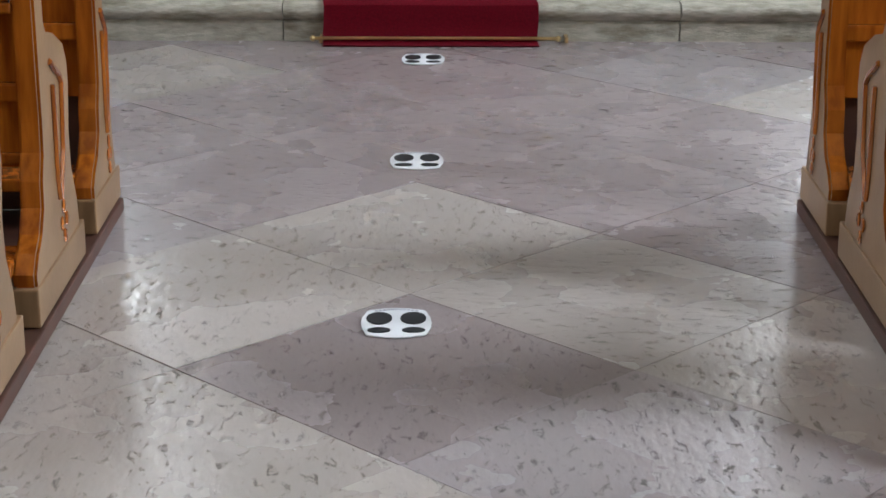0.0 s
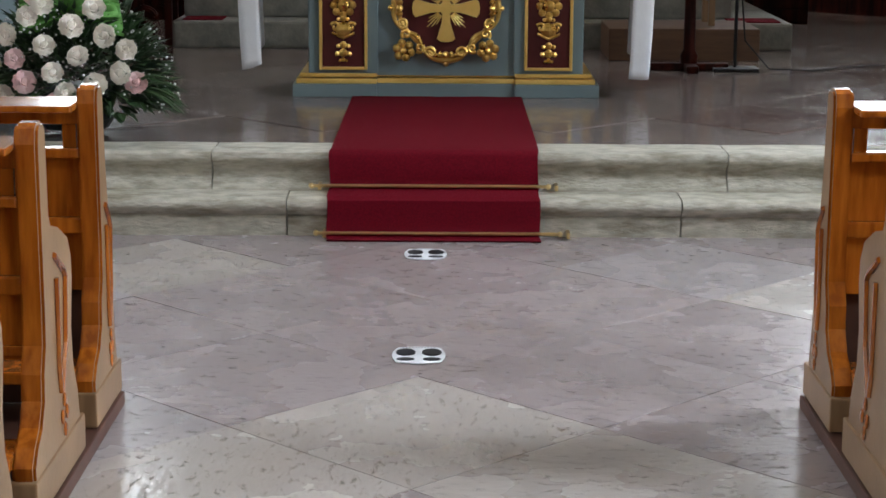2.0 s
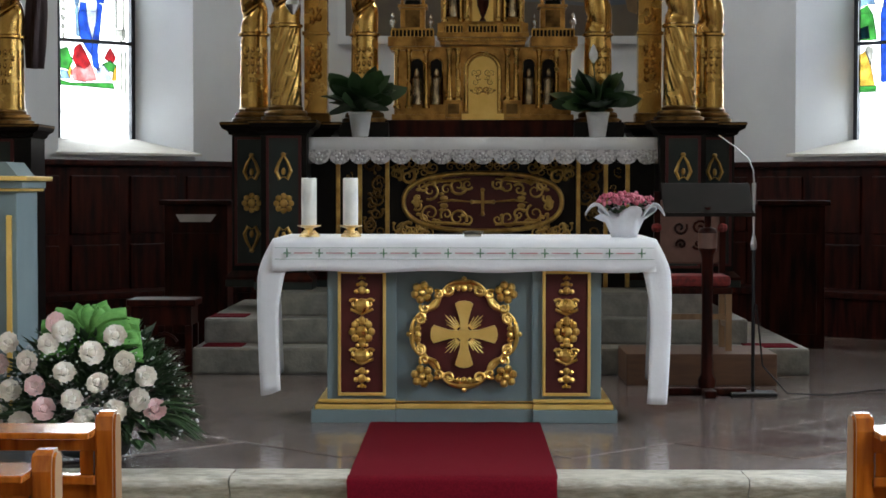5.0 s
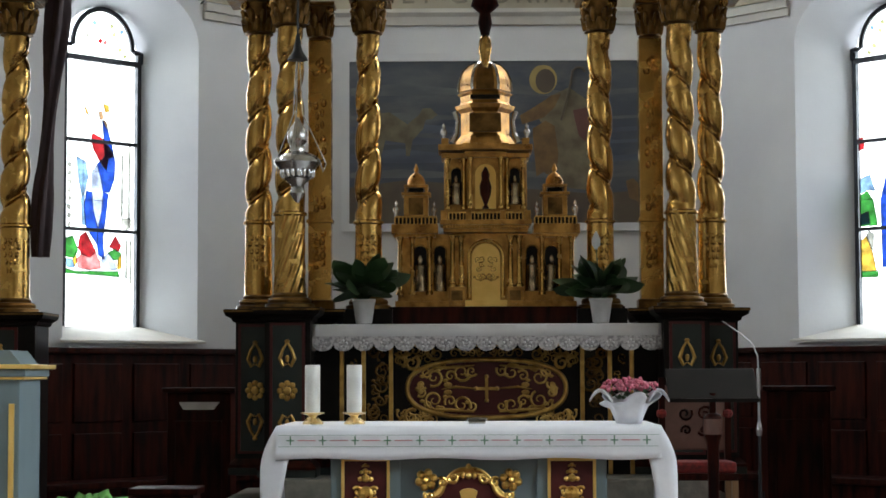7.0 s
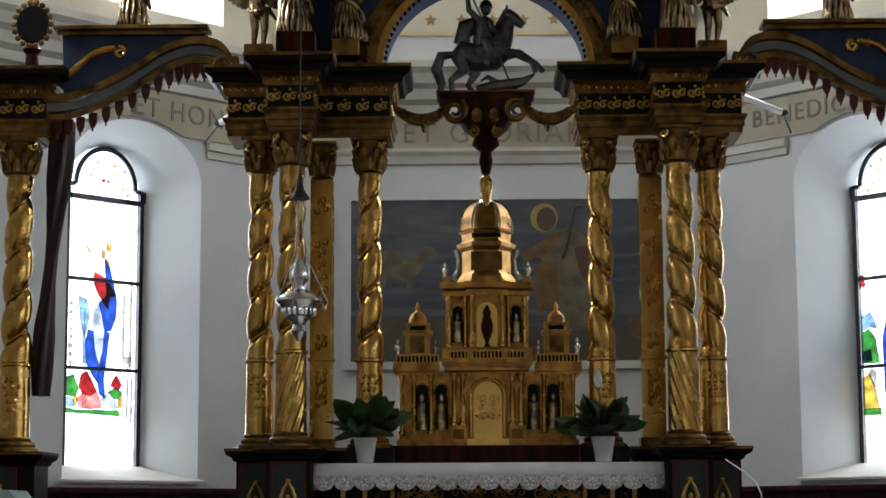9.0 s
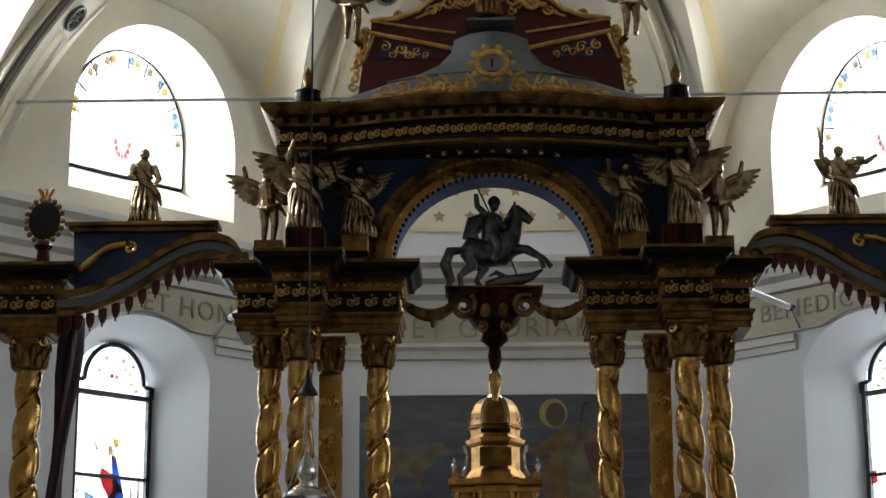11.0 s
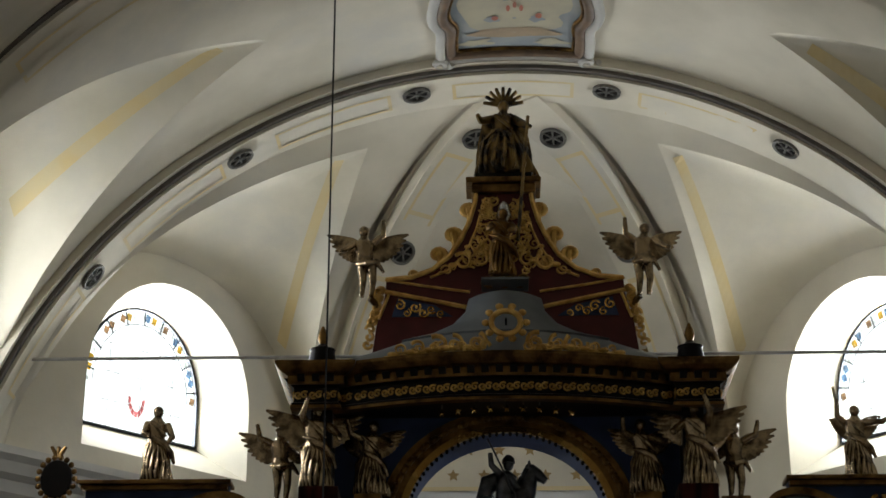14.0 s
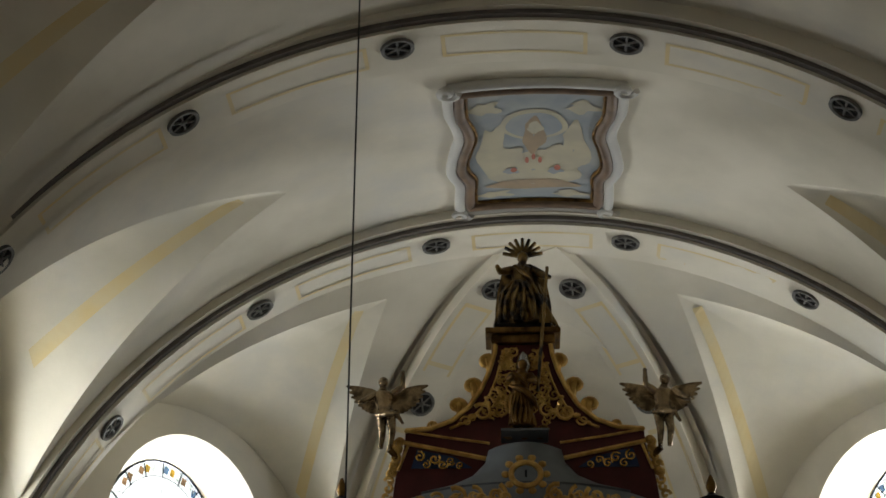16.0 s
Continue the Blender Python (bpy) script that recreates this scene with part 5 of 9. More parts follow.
# -- pedestals that carry the columns
def pedestal(x0, x1, y0, y1, z0, z1, gx, name="column_pedestal"):
    ob = thing(name, "dark green column pedestal with maroon frame and gilded drops", "pedestal", ((x0 + x1) / 2, y0, z0), "column pedestals")
    w, h, d = (x1 - x0) / 2, z1 - z0, y1 - y0
    part("body", boxes((-w, w, 0.02, d, 0.10, h - 0.08)), BLACKWOOD, ob)
    part("foot", boxes((-w - 0.05, w + 0.05, -0.04, d, 0.0, 0.06), bev=0.008), GREENBLUE, ob)
    part("foot_moulding", moulding(B(), [(0.0, 0.06), (0.05, 0.06), (0.05, 0.08), (0.02, 0.11), (0.0, 0.13)], [(-w, d), (-w, 0.0), (w, 0.0), (w, d)]), DARKWOOD, ob)
    prof = [(-0.01, h - 0.11), (0.02, h - 0.10), (0.03, h - 0.075), (0.075, h - 0.05), (0.085, h - 0.02), (0.085, h), (-0.01, h)]
    part("top_moulding", moulding(B(), prof, [(-w, d), (-w, 0.0), (w, 0.0), (w, d)]), BLACKWOOD, ob)
    part("gold_line", boxes((-w - 0.088, w + 0.088, -0.09, d, h - 0.022, h - 0.008)), OLDGOLD, ob)
    for g in gx:
        pw = 0.115
        p = part("panel", boxes((g - pw, g + pw, 0.0, 0.025, 0.19, h - 0.14)), GREENBLUE, ob, "dark green panel")
        bm = boxes((g - pw - 0.022, g - pw, -0.008, 0.025, 0.17, h - 0.12), (g + pw, g + pw + 0.022, -0.008, 0.025, 0.17, h - 0.12),
                   (g - pw, g + pw, -0.008, 0.025, 0.17, 0.19), (g - pw, g + pw, -0.008, 0.025, h - 0.14, h - 0.12))
        part("frame", bm, MAROON, p)
        bm = B()
        for zc, s in ((h - 0.40, 1), (h - 0.90, -1)):
            for q in (-1, 1):
                tube(bm, [(g, -0.005, zc + s * 0.13), (g + q * 0.035, -0.008, zc + s * 0.07), (g + q * 0.058, -0.008, zc), (g + q * 0.03, -0.008, zc - s * 0.06), (g + q * 0.005, -0.008, zc - s * 0.04)],
                     [0.008, 0.013, 0.017, 0.014, 0.008], 6)
            ball(bm, (g, -0.006, zc), (0.018, 0.015, 0.03), 8, 5)
            ball(bm, (g, -0.006, zc + s * 0.135), (0.022, 0.014, 0.016), 8, 5)
        ball(bm, (g, -0.006, h - 0.65), (0.035, 0.018, 0.035), 10, 6)
        leafy(bm, (g, h - 0.65), 0.058, 8, -0.002)
        part("gilded_drop", bm, MIDGOLD, p, "gilded carved drop")
    return ob


PED_Z = 2.255
pedestal(HX - 2.02, HX - 1.22, 15.0, 15.6, PRE, PED_Z, (-0.24,))
pedestal(HX - 1.74, HX - 1.38, 14.58, 15.0, PRE, PED_Z, (0.0,))
pedestal(HX + 1.22, HX + 2.02, 15.0, 15.6, PRE, PED_Z, (0.24,))
pedestal(HX + 1.38, HX + 1.74, 14.58, 15.0, PRE, PED_Z, (0.0,))
pedestal(-4.05, -3.50, 14.9, 15.4, 0.36, PED_Z - 0.02, (0.0,))
pedestal(3.74, 4.30, 14.9, 15.4, 0.36, PED_Z - 0.02, (0.0,))


# -- twisted columns
def capital(parent, r, z0, z1, dark=False):
    h = z1 - z0
    part("bell", lathe(B(), [(r * 0.95, z0), (r * 1.15, z0 + 0.012), (r * 0.95, z0 + 0.025), (r * 1.0, z0 + h * 0.5), (r * 1.35, z0 + h * 0.88)], seg=20), OLDGOLD, parent, smooth=40)
    bm = B()
    for tier, (zz, rr, n) in enumerate(((z0 + 0.03, 1.02, 8), (z0 + h * 0.32, 1.08, 8))):
        for k in range(n):
            a = 2 * math.pi * (k + 0.5 * tier) / n
            ca, sa = math.cos(a), math.sin(a)
            pts = [(r * rr * s * ca, r * rr * s * sa, zz + h * u) for s, u in ((0.98, 0.0), (1.05, 0.14), (1.15, 0.27), (1.34, 0.34), (1.42, 0.30))]
            tube(bm, pts, [r * 0.26, r * 0.30, r * 0.26, r * 0.17, r * 0.06], 6)
    part("acanthus", bm, OLDGOLD, parent, smooth=50)
    bm = B()
    for k in range(4):
        a = math.pi / 4 + k * math.pi / 2
        c = (r * 1.45 * math.cos(a), r * 1.45 * math.sin(a), z1 - h * 0.22)
        m = Matrix.Translation(c) @ Matrix.Rotation(a + math.pi / 2, 4, "Z")
        for q in (0, 1):
            pts = [m @ Vector(p) for p in spiral((0, 0.012 * (1 - 2 * q), 0), r * 0.36, 1.4, 1.0, 1 - 2 * q, 16)]
            tube(bm, pts, r * 0.10, 6)
    part("volutes", bm, GOLD, parent, smooth=50)
    part("abacus", boxes((-r * 1.5, r * 1.5, -r * 1.5, r * 1.5, z1 - h * 0.10, z1), bev=0.006), OLDGOLD, parent)


def twisted_column(x, y, z0, z1, r, hand, fluted):
    ob = thing("twisted_column", "gilded twisted column with a fluted lower drum" if fluted else "gilded twisted column with a smooth lower drum", "column", (x, y, z0), "twisted columns")
    h = z1 - z0
    part("base", lathe(B(), [(r * 1.75, 0.0), (r * 1.75, 0.03), (r * 1.5, 0.04), (r * 1.55, 0.06), (r * 1.45, 0.08), (r * 1.2, 0.085), (r * 1.25, 0.105), (r * 1.1, 0.12)], seg=24), OLDGOLD, ob, smooth=35)
    zd = 0.70 if not fluted else 0.74
    zc = h - 0.30
    bm = B()
    n = 40
    if fluted:
        loops = []
        for j in range(31):
            f = j / 30
            z = 0.12 + (zd - 0.12) * f
            loops.append([((r * (1.08 - 0.06 * f) + 0.007 * math.cos(12 * (t - 1.9 * f * hand))) * math.cos(t), (r * (1.08 - 0.06 * f) + 0.007 * math.cos(12 * (t - 1.9 * f * hand))) * math.sin(t), z)
                          for t in [2 * math.pi * k / 72 for k in range(72)]])
        loft(bm, loops, close=True)
    else:
        lathe(bm, [(r * 1.1, 0.12), (r * 1.09, 0.3), (r * 1.03, zd)], seg=28)
    part("lower_drum", bm, GOLD, ob, smooth=60)
    part("ring", lathe(B(), [(r * 1.05, zd - 0.01), (r * 1.22, zd), (r * 1.22, zd + 0.016), (r * 1.05, zd + 0.028)], seg=24), GOLD, ob, smooth=40)
    bm = B()
    loops = []
    N = 110
    turns = 4.3
    for j in range(N + 1):
        f = j / N
        z = zd + 0.02 + (zc - zd - 0.02) * f
        a = hand * (turns * 2 * math.pi * f ** 0.92 + 0.6)
        rr = r * (1.0 - 0.14 * f)
        e = min(1, f * 10, (1 - f) * 10)
        ring = []
        for k in range(32):
            t = 2 * math.pi * k / 32
            ph = (t - a + math.pi) % (2 * math.pi) - math.pi
            w = rr * (1.05 - 0.30 * e * math.exp(-(ph / 0.75) ** 2))
            ring.append((w * math.cos(t) - 0.06 * rr * e * math.cos(a), w * math.sin(t) - 0.06 * rr * e * math.sin(a), z))
        loops.append(ring)
    loft(bm, loops, close=True, ends=True)
    part("twisted_shaft", bm, GOLD, ob, smooth=80)
    bm = B()
    pts = []
    for j in range(90):
        f = 0.03 + 0.94 * j / 89
        z = zd + 0.02 + (zc - zd - 0.02) * f
        a = hand * (turns * 2 * math.pi * f ** 0.92 + 0.6)
        rr = r * (1.0 - 0.14 * f) * 0.76
        pts.append((rr * math.cos(a), rr * math.sin(a), z))
    tube(bm, pts, 0.011, 6)
    for j in range(3, 90, 9):
        p = Vector(pts[j])
        ball(bm, (p.x * 1.12, p.y * 1.12, p.z + 0.01), (0.016, 0.016, 0.022), 6, 4)
    part("vine_garland", bm, GOLD, ob, "carved garland winding up the shaft")
    if not fluted:
        bm = B()
        for zz, s in ((zd - 0.12, 1.0), (zd - 0.17, 1.3), (zd - 0.23, 1.0), (zd - 0.29, 0.7), (zd - 0.36, 0.5)):
            for q in (-1, 0, 1):
                a = -math.pi / 2 + q * 0.40 * s
                ball(bm, (r * 1.06 * math.cos(a), r * 1.06 * math.sin(a), zz), (0.018 * s, 0.015, 0.024), 7, 5)
        part("leaf_drop", bm, GOLD, ob, "carved hanging leaf drop")
    capital(ob, r, zc, h)
    return ob


CAP = 4.80
for x, y, r, hand, fl in ((-1.73, 15.12, 0.104, 1, False), (-1.44, 14.76, 0.112, 1, True), (-0.835, 15.12, 0.104, 1, False),
                          (1.05, 15.12, 0.104, -1, False), (1.665, 14.76, 0.112, -1, True), (1.95, 15.12, 0.104, -1, False),
                          (-3.72, 15.10, 0.116, 1, False), (3.96, 15.10, 0.116, -1, False)):
    twisted_column(x, y, PED_Z if abs(x) < 3 else PED_Z - 0.02, CAP, r, hand, fl)
for x in (-1.245, 1.485):
    ob = thing("gilded_pilaster", "flat gilded pilaster with carved leaf drops", "pilaster", (x, 15.3, PED_Z), "gilded pilasters")
    part("shaft", boxes((-0.095, 0.095, -0.03, 0.12, 0.08, 2.24), bev=0.004), GOLD, ob)
    part("base", boxes((-0.12, 0.12, -0.055, 0.12, 0.0, 0.085), bev=0.01), OLDGOLD, ob)
    part("ring", boxes((-0.11, 0.11, -0.045, 0.12, 0.72, 0.75), bev=0.006), GOLD, ob)
    bm = B()
    for zz in (0.62, 0.56, 0.50, 0.44, 0.38, 1.70, 1.62, 1.52, 1.40, 1.30, 1.20, 0.92, 0.85, 2.05, 1.98):
        for q in (-1, 1):
            ball(bm, (q * (0.012 + 0.022 * abs(math.sin(zz * 23))), -0.032, zz + 0.012 * q), (0.018 + 0.012 * abs(math.sin(zz * 31)), 0.016, 0.034), 7, 4)
    part("leaf_carving", bm, GOLD, ob)
    capital(ob, 0.085, 2.24, CAP - PED_Z)
# the inner columns stand on the gradine's ends
for x in (-0.835, 1.05):
    part("column_block", boxes((x - HX - 0.2, x - HX + 0.2, -0.05, 0.40, 1.19, PED_Z - PRE), bev=0.008), BLACKWOOD, ha)


# -- entablatures
def entablature(name, path, z0, label, group):
    """Architrave, carved frieze and cornice that break forward with the columns. path: plan points."""
    ob = thing(name, label, "entablature", (0, 0, 0), group)
    part("architrave", moulding(B(), [(-0.10, z0), (0.0, z0), (0.0, z0 + 0.05), (0.015, z0 + 0.055), (0.015, z0 + 0.10), (0.035, z0 + 0.13), (0.035, z0 + 0.15), (-0.10, z0 + 0.15)], path), OLDGOLD, ob)
    part("frieze", moulding(B(), [(-0.10, z0 + 0.15), (-0.005, z0 + 0.15), (-0.005, z0 + 0.33), (-0.10, z0 + 0.33)], path), BLACKWOOD, ob)
    part("dentil_band", moulding(B(), [(-0.10, z0 + 0.33), (0.02, z0 + 0.33), (0.03, z0 + 0.36), (0.03, z0 + 0.40), (0.06, z0 + 0.43), (-0.10, z0 + 0.43)], path), OLDGOLD, ob)
    part("cornice", moulding(B(), [(-0.10, z0 + 0.43), (0.10, z0 + 0.43), (0.12, z0 + 0.47), (0.17, z0 + 0.50), (0.17, z0 + 0.54), (-0.10, z0 + 0.54)], path), BLACKWOOD, ob)
    part("gold_edge", moulding(B(), [(0.10, z0 + 0.54), (0.178, z0 + 0.54), (0.178, z0 + 0.565), (0.10, z0 + 0.565)], path), OLDGOLD, ob)
    bm, bd = B(), B()
    for (ax, ay), (bx, by) in zip(path, path[1:]):
        a, b = Vector((ax, ay)), Vector((bx, by))
        L = (b - a).length
        d = (b - a) / L
        nn = Vector((d.y, -d.x))
        k = max(1, int(L / 0.12))
        for i in range(k):
            p = a + d * L * (i + 0.5) / k
            q = Matrix.Translation((p.x, p.y, z0 + 0.24)) @ Matrix.Rotation(math.atan2(d.y, d.x), 4, "Z")
            for h in (-1, 1):
                tube(bm, [q @ Vector(v) for v in spiral((h * 0.026, -0.006, 0), 0.036, 1.2, 0.8 * h, h, 12)], 0.009, 5)
            ball(bm, q @ Vector((0, -0.008, 0.055)), 0.013, 6, 4)
        k = max(1, int(L / 0.055))
        for i in range(k):
            p = a + d * L * (i + 0.5) / k + nn * 0.034
            q = Matrix.Translation((p.x, p.y, z0 + 0.38)) @ Matrix.Rotation(math.atan2(d.y, d.x), 4, "Z")
            ball(bd, q @ Vector((0, 0, 0)), (0.014, 0.014, 0.018), 5, 4)
    part("frieze_carving", bm, MIDGOLD, ob, "gilded frieze scrolls")
    tagged(part("egg_moulding", bd, GOLD, ob), kind="stuff")
    return ob


CAP += 0.004
entablature("entablature", [(-2.0, 15.55), (-2.0, 14.98), (-1.63, 14.98), (-1.63, 14.58), (-1.26, 14.58), (-1.26, 14.98), (-0.66, 14.98), (-0.66, 15.55)], CAP, "dark entablature with gilded frieze, breaking forward over columns", "entablatures")
entablature("entablature", [(0.88, 15.55), (0.88, 14.98), (1.48, 14.98), (1.48, 14.58), (1.85, 14.58), (1.85, 14.98), (2.22, 14.98), (2.22, 15.55)], CAP,
            "dark entablature with gilded frieze, breaking forward over columns", "entablatures")
entablature("entablature", [(-4.0, 15.35), (-4.0, 14.92), (-3.48, 14.92), (-3.48, 15.35)], CAP - 0.01, "dark entablature block over a single column", "entablatures")
entablature("entablature", [(3.72, 15.35), (3.72, 14.92), (4.24, 14.92), (4.24, 15.35)], CAP - 0.01, "dark entablature block over a single column", "entablatures")

# -- attic storey with the arch
AZ = 5.37
attic = thing("altar_attic", "blue painted attic with a gilded arch and dark underside", "attic", (HX, 15.0, AZ))
o_out = [(-1.46, 0.0), (-1.46, 0.90), (1.46, 0.90), (1.46, 0.0), (0.86, 0.0)]
arch = [(0.84 * math.cos(t), 0.0 + 0.76 * math.sin(t)) for t in [math.pi * k / 32 for k in range(33)]]
part("arch_wall", prism(B(), (o_out + arch + [(-0.86, 0.0)])[::-1], 0.0, 0.40), DEEPBLUE, attic, "deep blue wall")
for r0, r1, y, m, nm in ((0.84, 0.90, -0.05, GOLD, "archivolt"), (0.90, 1.06, -0.03, OLDGOLD, "archivolt_band")):
    bm = B()
    loops = []
    for k in range(49):
        t = math.pi * k / 48
        c, s = math.cos(t), math.sin(t) * 0.905
        loops.append([(r0 * c, y, r0 * s), (r1 * c, y, r1 * s), (r1 * c, 0.02, r1 * s), (r0 * c, 0.02, r0 * s)])
    loft(bm, loops, close=True, ends=True)
    part(nm, bm, m, attic, smooth=30)
bm = B()
for k in range(33):
    t = math.pi * (k + 0.5) / 33
    for q in (-1, 1):
        ball(bm, (0.98 * math.cos(t + q * 0.018), -0.045, 0.98 * 0.905 * math.sin(t + q * 0.018)), (0.03, 0.022, 0.03), 6, 4)
part("leaf_band", bm, OLDGOLD, attic, "dull gilded leaf carving round the arch")
bm = B()
for k in range(46):
    t = math.pi * (k + 0.5) / 46
    ball(bm, (0.825 * math.cos(t), -0.03, 0.825 * 0.905 * math.sin(t)), (0.016, 0.014, 0.020), 6, 4)
part("bead_edge", bm, BLACKWOOD, attic)
for q in (-1, 1):
    part("corner_post", boxes((q * 1.52 - 0.09, q * 1.52 + 0.09, -0.32, 0.35, 0.0, 0.88), bev=0.01), BLACKWOOD, attic)
    part("statue_plinth", boxes((q * 1.52 - 0.16, q * 1.52 + 0.16, -0.48, -0.10, 0.0, 0.20), bev=0.015), DARKWOOD, attic)
    part("putto_plinth", boxes((q * 1.86 - 0.12, q * 1.86 + 0.12, -0.12, 0.18, 0.0, 0.19), bev=0.015), OLDGOLD, attic)
    part("cartouche", lathe(B(), [(0.05, 0), (0.11, 0.02), (0.09, 0.05), (0.03, 0.07)], (q * 1.14, -0.05, 0.06), 16, squash=(1.2, 0.5)), OLDGOLD, attic)

# -- canopy: bowed cornice with corner breaks, dark coffer under it
CZ = 6.25
can = thing("altar_canopy", "bowed canopy cornice with carved gilded frieze and slate-blue roof", "canopy", (HX, 0, 0))


def bow(n=24, x=1.36, y_end=14.66, y_mid=14.36):
    out = [(-1.74, 15.5), (-1.74, 14.56), (-1.38, 14.56), (-1.38, y_end)]
    for k in range(1, n):
        f = 2 * k / n - 1
        out.append((x * f, y_mid + (y_end - y_mid) * f * f))
    return out + [(1.38, y_end), (1.38, 14.56), (1.74, 14.56), (1.74, 15.5)]


path = bow()
part("frieze", moulding(B(), [(-0.05, CZ), (0.02, CZ), (0.02, CZ + 0.02), (0.0, CZ + 0.03), (0.0, CZ + 0.15), (0.03, CZ + 0.17), (-0.05, CZ + 0.17)], path), BLACKWOOD, can)
part("gold_band", moulding(B(), [(-0.05, CZ - 0.025), (0.028, CZ - 0.025), (0.028, CZ), (-0.05, CZ)], path), OLDGOLD, can)
part("corona", moulding(B(), [(-0.05, CZ + 0.17), (0.05, CZ + 0.17), (0.05, CZ + 0.24), (0.10, CZ + 0.26), (-0.05, CZ + 0.26)], path), OLDGOLD, can)
part("gold_cyma", moulding(B(), [(-0.05, CZ + 0.26), (0.10, CZ + 0.26), (0.13, CZ + 0.29), (0.15, CZ + 0.32), (0.15, CZ + 0.345), (-0.05, CZ + 0.345)], path), OLDGOLD, can)
bm, bd = B(), B()
for (ax, ay), (bx, by) in zip(path, path[1:]):
    a, b = Vector((ax, ay)), Vector((bx, by))
    L = (b - a).length
    d = (b - a) / L
    k = max(1, round(L / 0.115))
    for i in range(k):
        p = a + d * L * (i + 0.5) / k
        q = Matrix.Translation((p.x, p.y, CZ + 0.09)) @ Matrix.Rotation(math.atan2(d.y, d.x), 4, "Z")
        for h in (-1, 1):
            tube(bm, [q @ Vector(v) for v in spiral((h * 0.026, -0.006, 0), 0.034, 1.2, 0.8 * h, h, 12)], 0.009, 5)
        q = Matrix.Translation((p.x, p.y, CZ + 0.215)) @ Matrix.Rotation(math.atan2(d.y, d.x), 4, "Z")
        for v in ((-0.025, 0.025),):
            c = [q @ Vector(s) for s in ((-0.03, -0.09, 0.03), (0.03, -0.09, 0.03), (0.03, -0.045, -0.03), (-0.03, -0.045, -0.03), (-0.03, -0.045, 0.03), (0.03, -0.045, 0.03))]
            vs = [bd.verts.new(s) for s in c]
            for fc in ((0, 1, 2, 3), (0, 3, 4), (1, 5, 2)):
                bd.faces.new([vs[t] for t in fc])
part("frieze_carving", bm, MIDGOLD, can, "dull gilded frieze scrolls")
tagged(part("modillion_row", bd, BLACKWOOD, can), kind="stuff")
bm = B()
ins = [(x * 0.97, y + 0.03) for x, y in path]
v0 = [bm.verts.new((x, y, CZ + 0.02)) for x, y in ins]
v1 = [bm.verts.new((x, y, CZ + 0.33)) for x, y in ins]
bm.faces.new(v0)
bm.faces.new(v1[::-1])
part("ceiling_board", bm, BLACKWOOD, can, "dark boarded underside")
for k in range(9):
    f = (k - 4) / 4.5
    x, y = 0.52 * f * 1.15, 14.52 + 0.15 * f * f
    bm = B()
    for j in range(5):
        a = 2 * math.pi * j / 5 + 0.3
        tube(bm, [(x, y, CZ - 0.05), (x + 0.03 * math.cos(a), y, CZ - 0.05 + 0.035 * math.sin(a))], [0.010, 0.003], 5)
    part("hanging_star", bm, GOLD, can, "small gilded star")
    part("star_hanger", tube(B(), [(x, y, CZ - 0.03), (x, y, CZ + 0.03)], 0.004, 5), IRON, can)
# roof: swept slate-blue hood
bm = B()
loops = []
for j, (w, z, dy) in enumerate(((1.44, 6.595, 0.0), (1.30, 6.69, 0.05), (1.02, 6.80, 0.12), (0.86, 6.87, 0.17), (0.87, 6.885, 0.165), (0.62, 6.96, 0.24), (0.44, 7.06, 0.30), (0.34, 7.18, 0.34), (0.31, 7.30, 0.36))):
    lp = []
    for k in range(17):
        f = 2 * k / 16 - 1
        lp.append((w * f, 14.36 + dy + (0.30 - 0.1 * j / 8) * f * f, z))
    lp += [(w, 15.3, z), (-w, 15.3, z)]
    loops.append(lp)
loft(bm, loops, close=True, ends=True)
part("roof", bm, SLATE, can, "slate-blue swept roof", smooth=35)
bm = B()
for q in (-1, 1):
    for x, s in ((0.24, 0.085), (0.42, 0.075), (0.56, 0.085), (0.72, 0.06), (0.86, 0.05)):
        y = 14.30 + 0.26 * (x / 1.0) ** 2
        tube(bm, spiral((q * x, y, 6.70), s, 1.3, 0.5 + x * 3, q, 18), [s * 0.26 - 0.0007 * k for k in range(18)], 6)
        ball(bm, (q * (x + 0.07), y, 6.66), (0.05, 0.02, 0.025), 7, 4)
    for k in range(15):
        x = 0.18 + 0.058 * k
        r = 0.05 - 0.0018 * k
        tube(bm, spiral((q * x, 14.285 + 0.26 * x * x, 6.66 + 0.035 * math.sin(k * 2.2)), r, 1.1, k * 1.3, q if k % 2 else -q, 12), [r * (0.34 - 0.018 * j) for j in range(12)], 6)
    tube(bm, [(q * 0.2, 14.31, 6.64), (q * 0.5, 14.36, 6.67), (q * 0.8, 14.46, 6.64), (q * 0.98, 14.55, 6.66)], [0.02, 0.025, 0.022, 0.006], 6)
part("roof_carving", bm, MIDGOLD, can, "dull gilded scroll carving")
bm = B()
pts = [(0.12 * math.cos(t), 14.28, 6.855 + 0.10 * math.sin(t)) for t in [2 * math.pi * k / 24 for k in range(25)]]
tube(bm, pts, 0.025, 8)
for k in range(10):
    t = 2 * math.pi * k / 10
    ball(bm, (0.165 * math.cos(t), 14.285, 6.855 + 0.145 * math.sin(t)), (0.035, 0.02, 0.03), 7, 5)
part("cartouche_frame", bm, MIDGOLD, can, "gilded round cartouche frame")
part("cartouche", lathe(B(), [(0.115, 0.0), (0.10, 0.02), (0.02, 0.03)], seg=20), SLATE, can)
can.children[-1].matrix_local = Matrix.Translation((0, 14.31, 6.855)) @ Matrix.Rotation(radians(90), 4, "X")
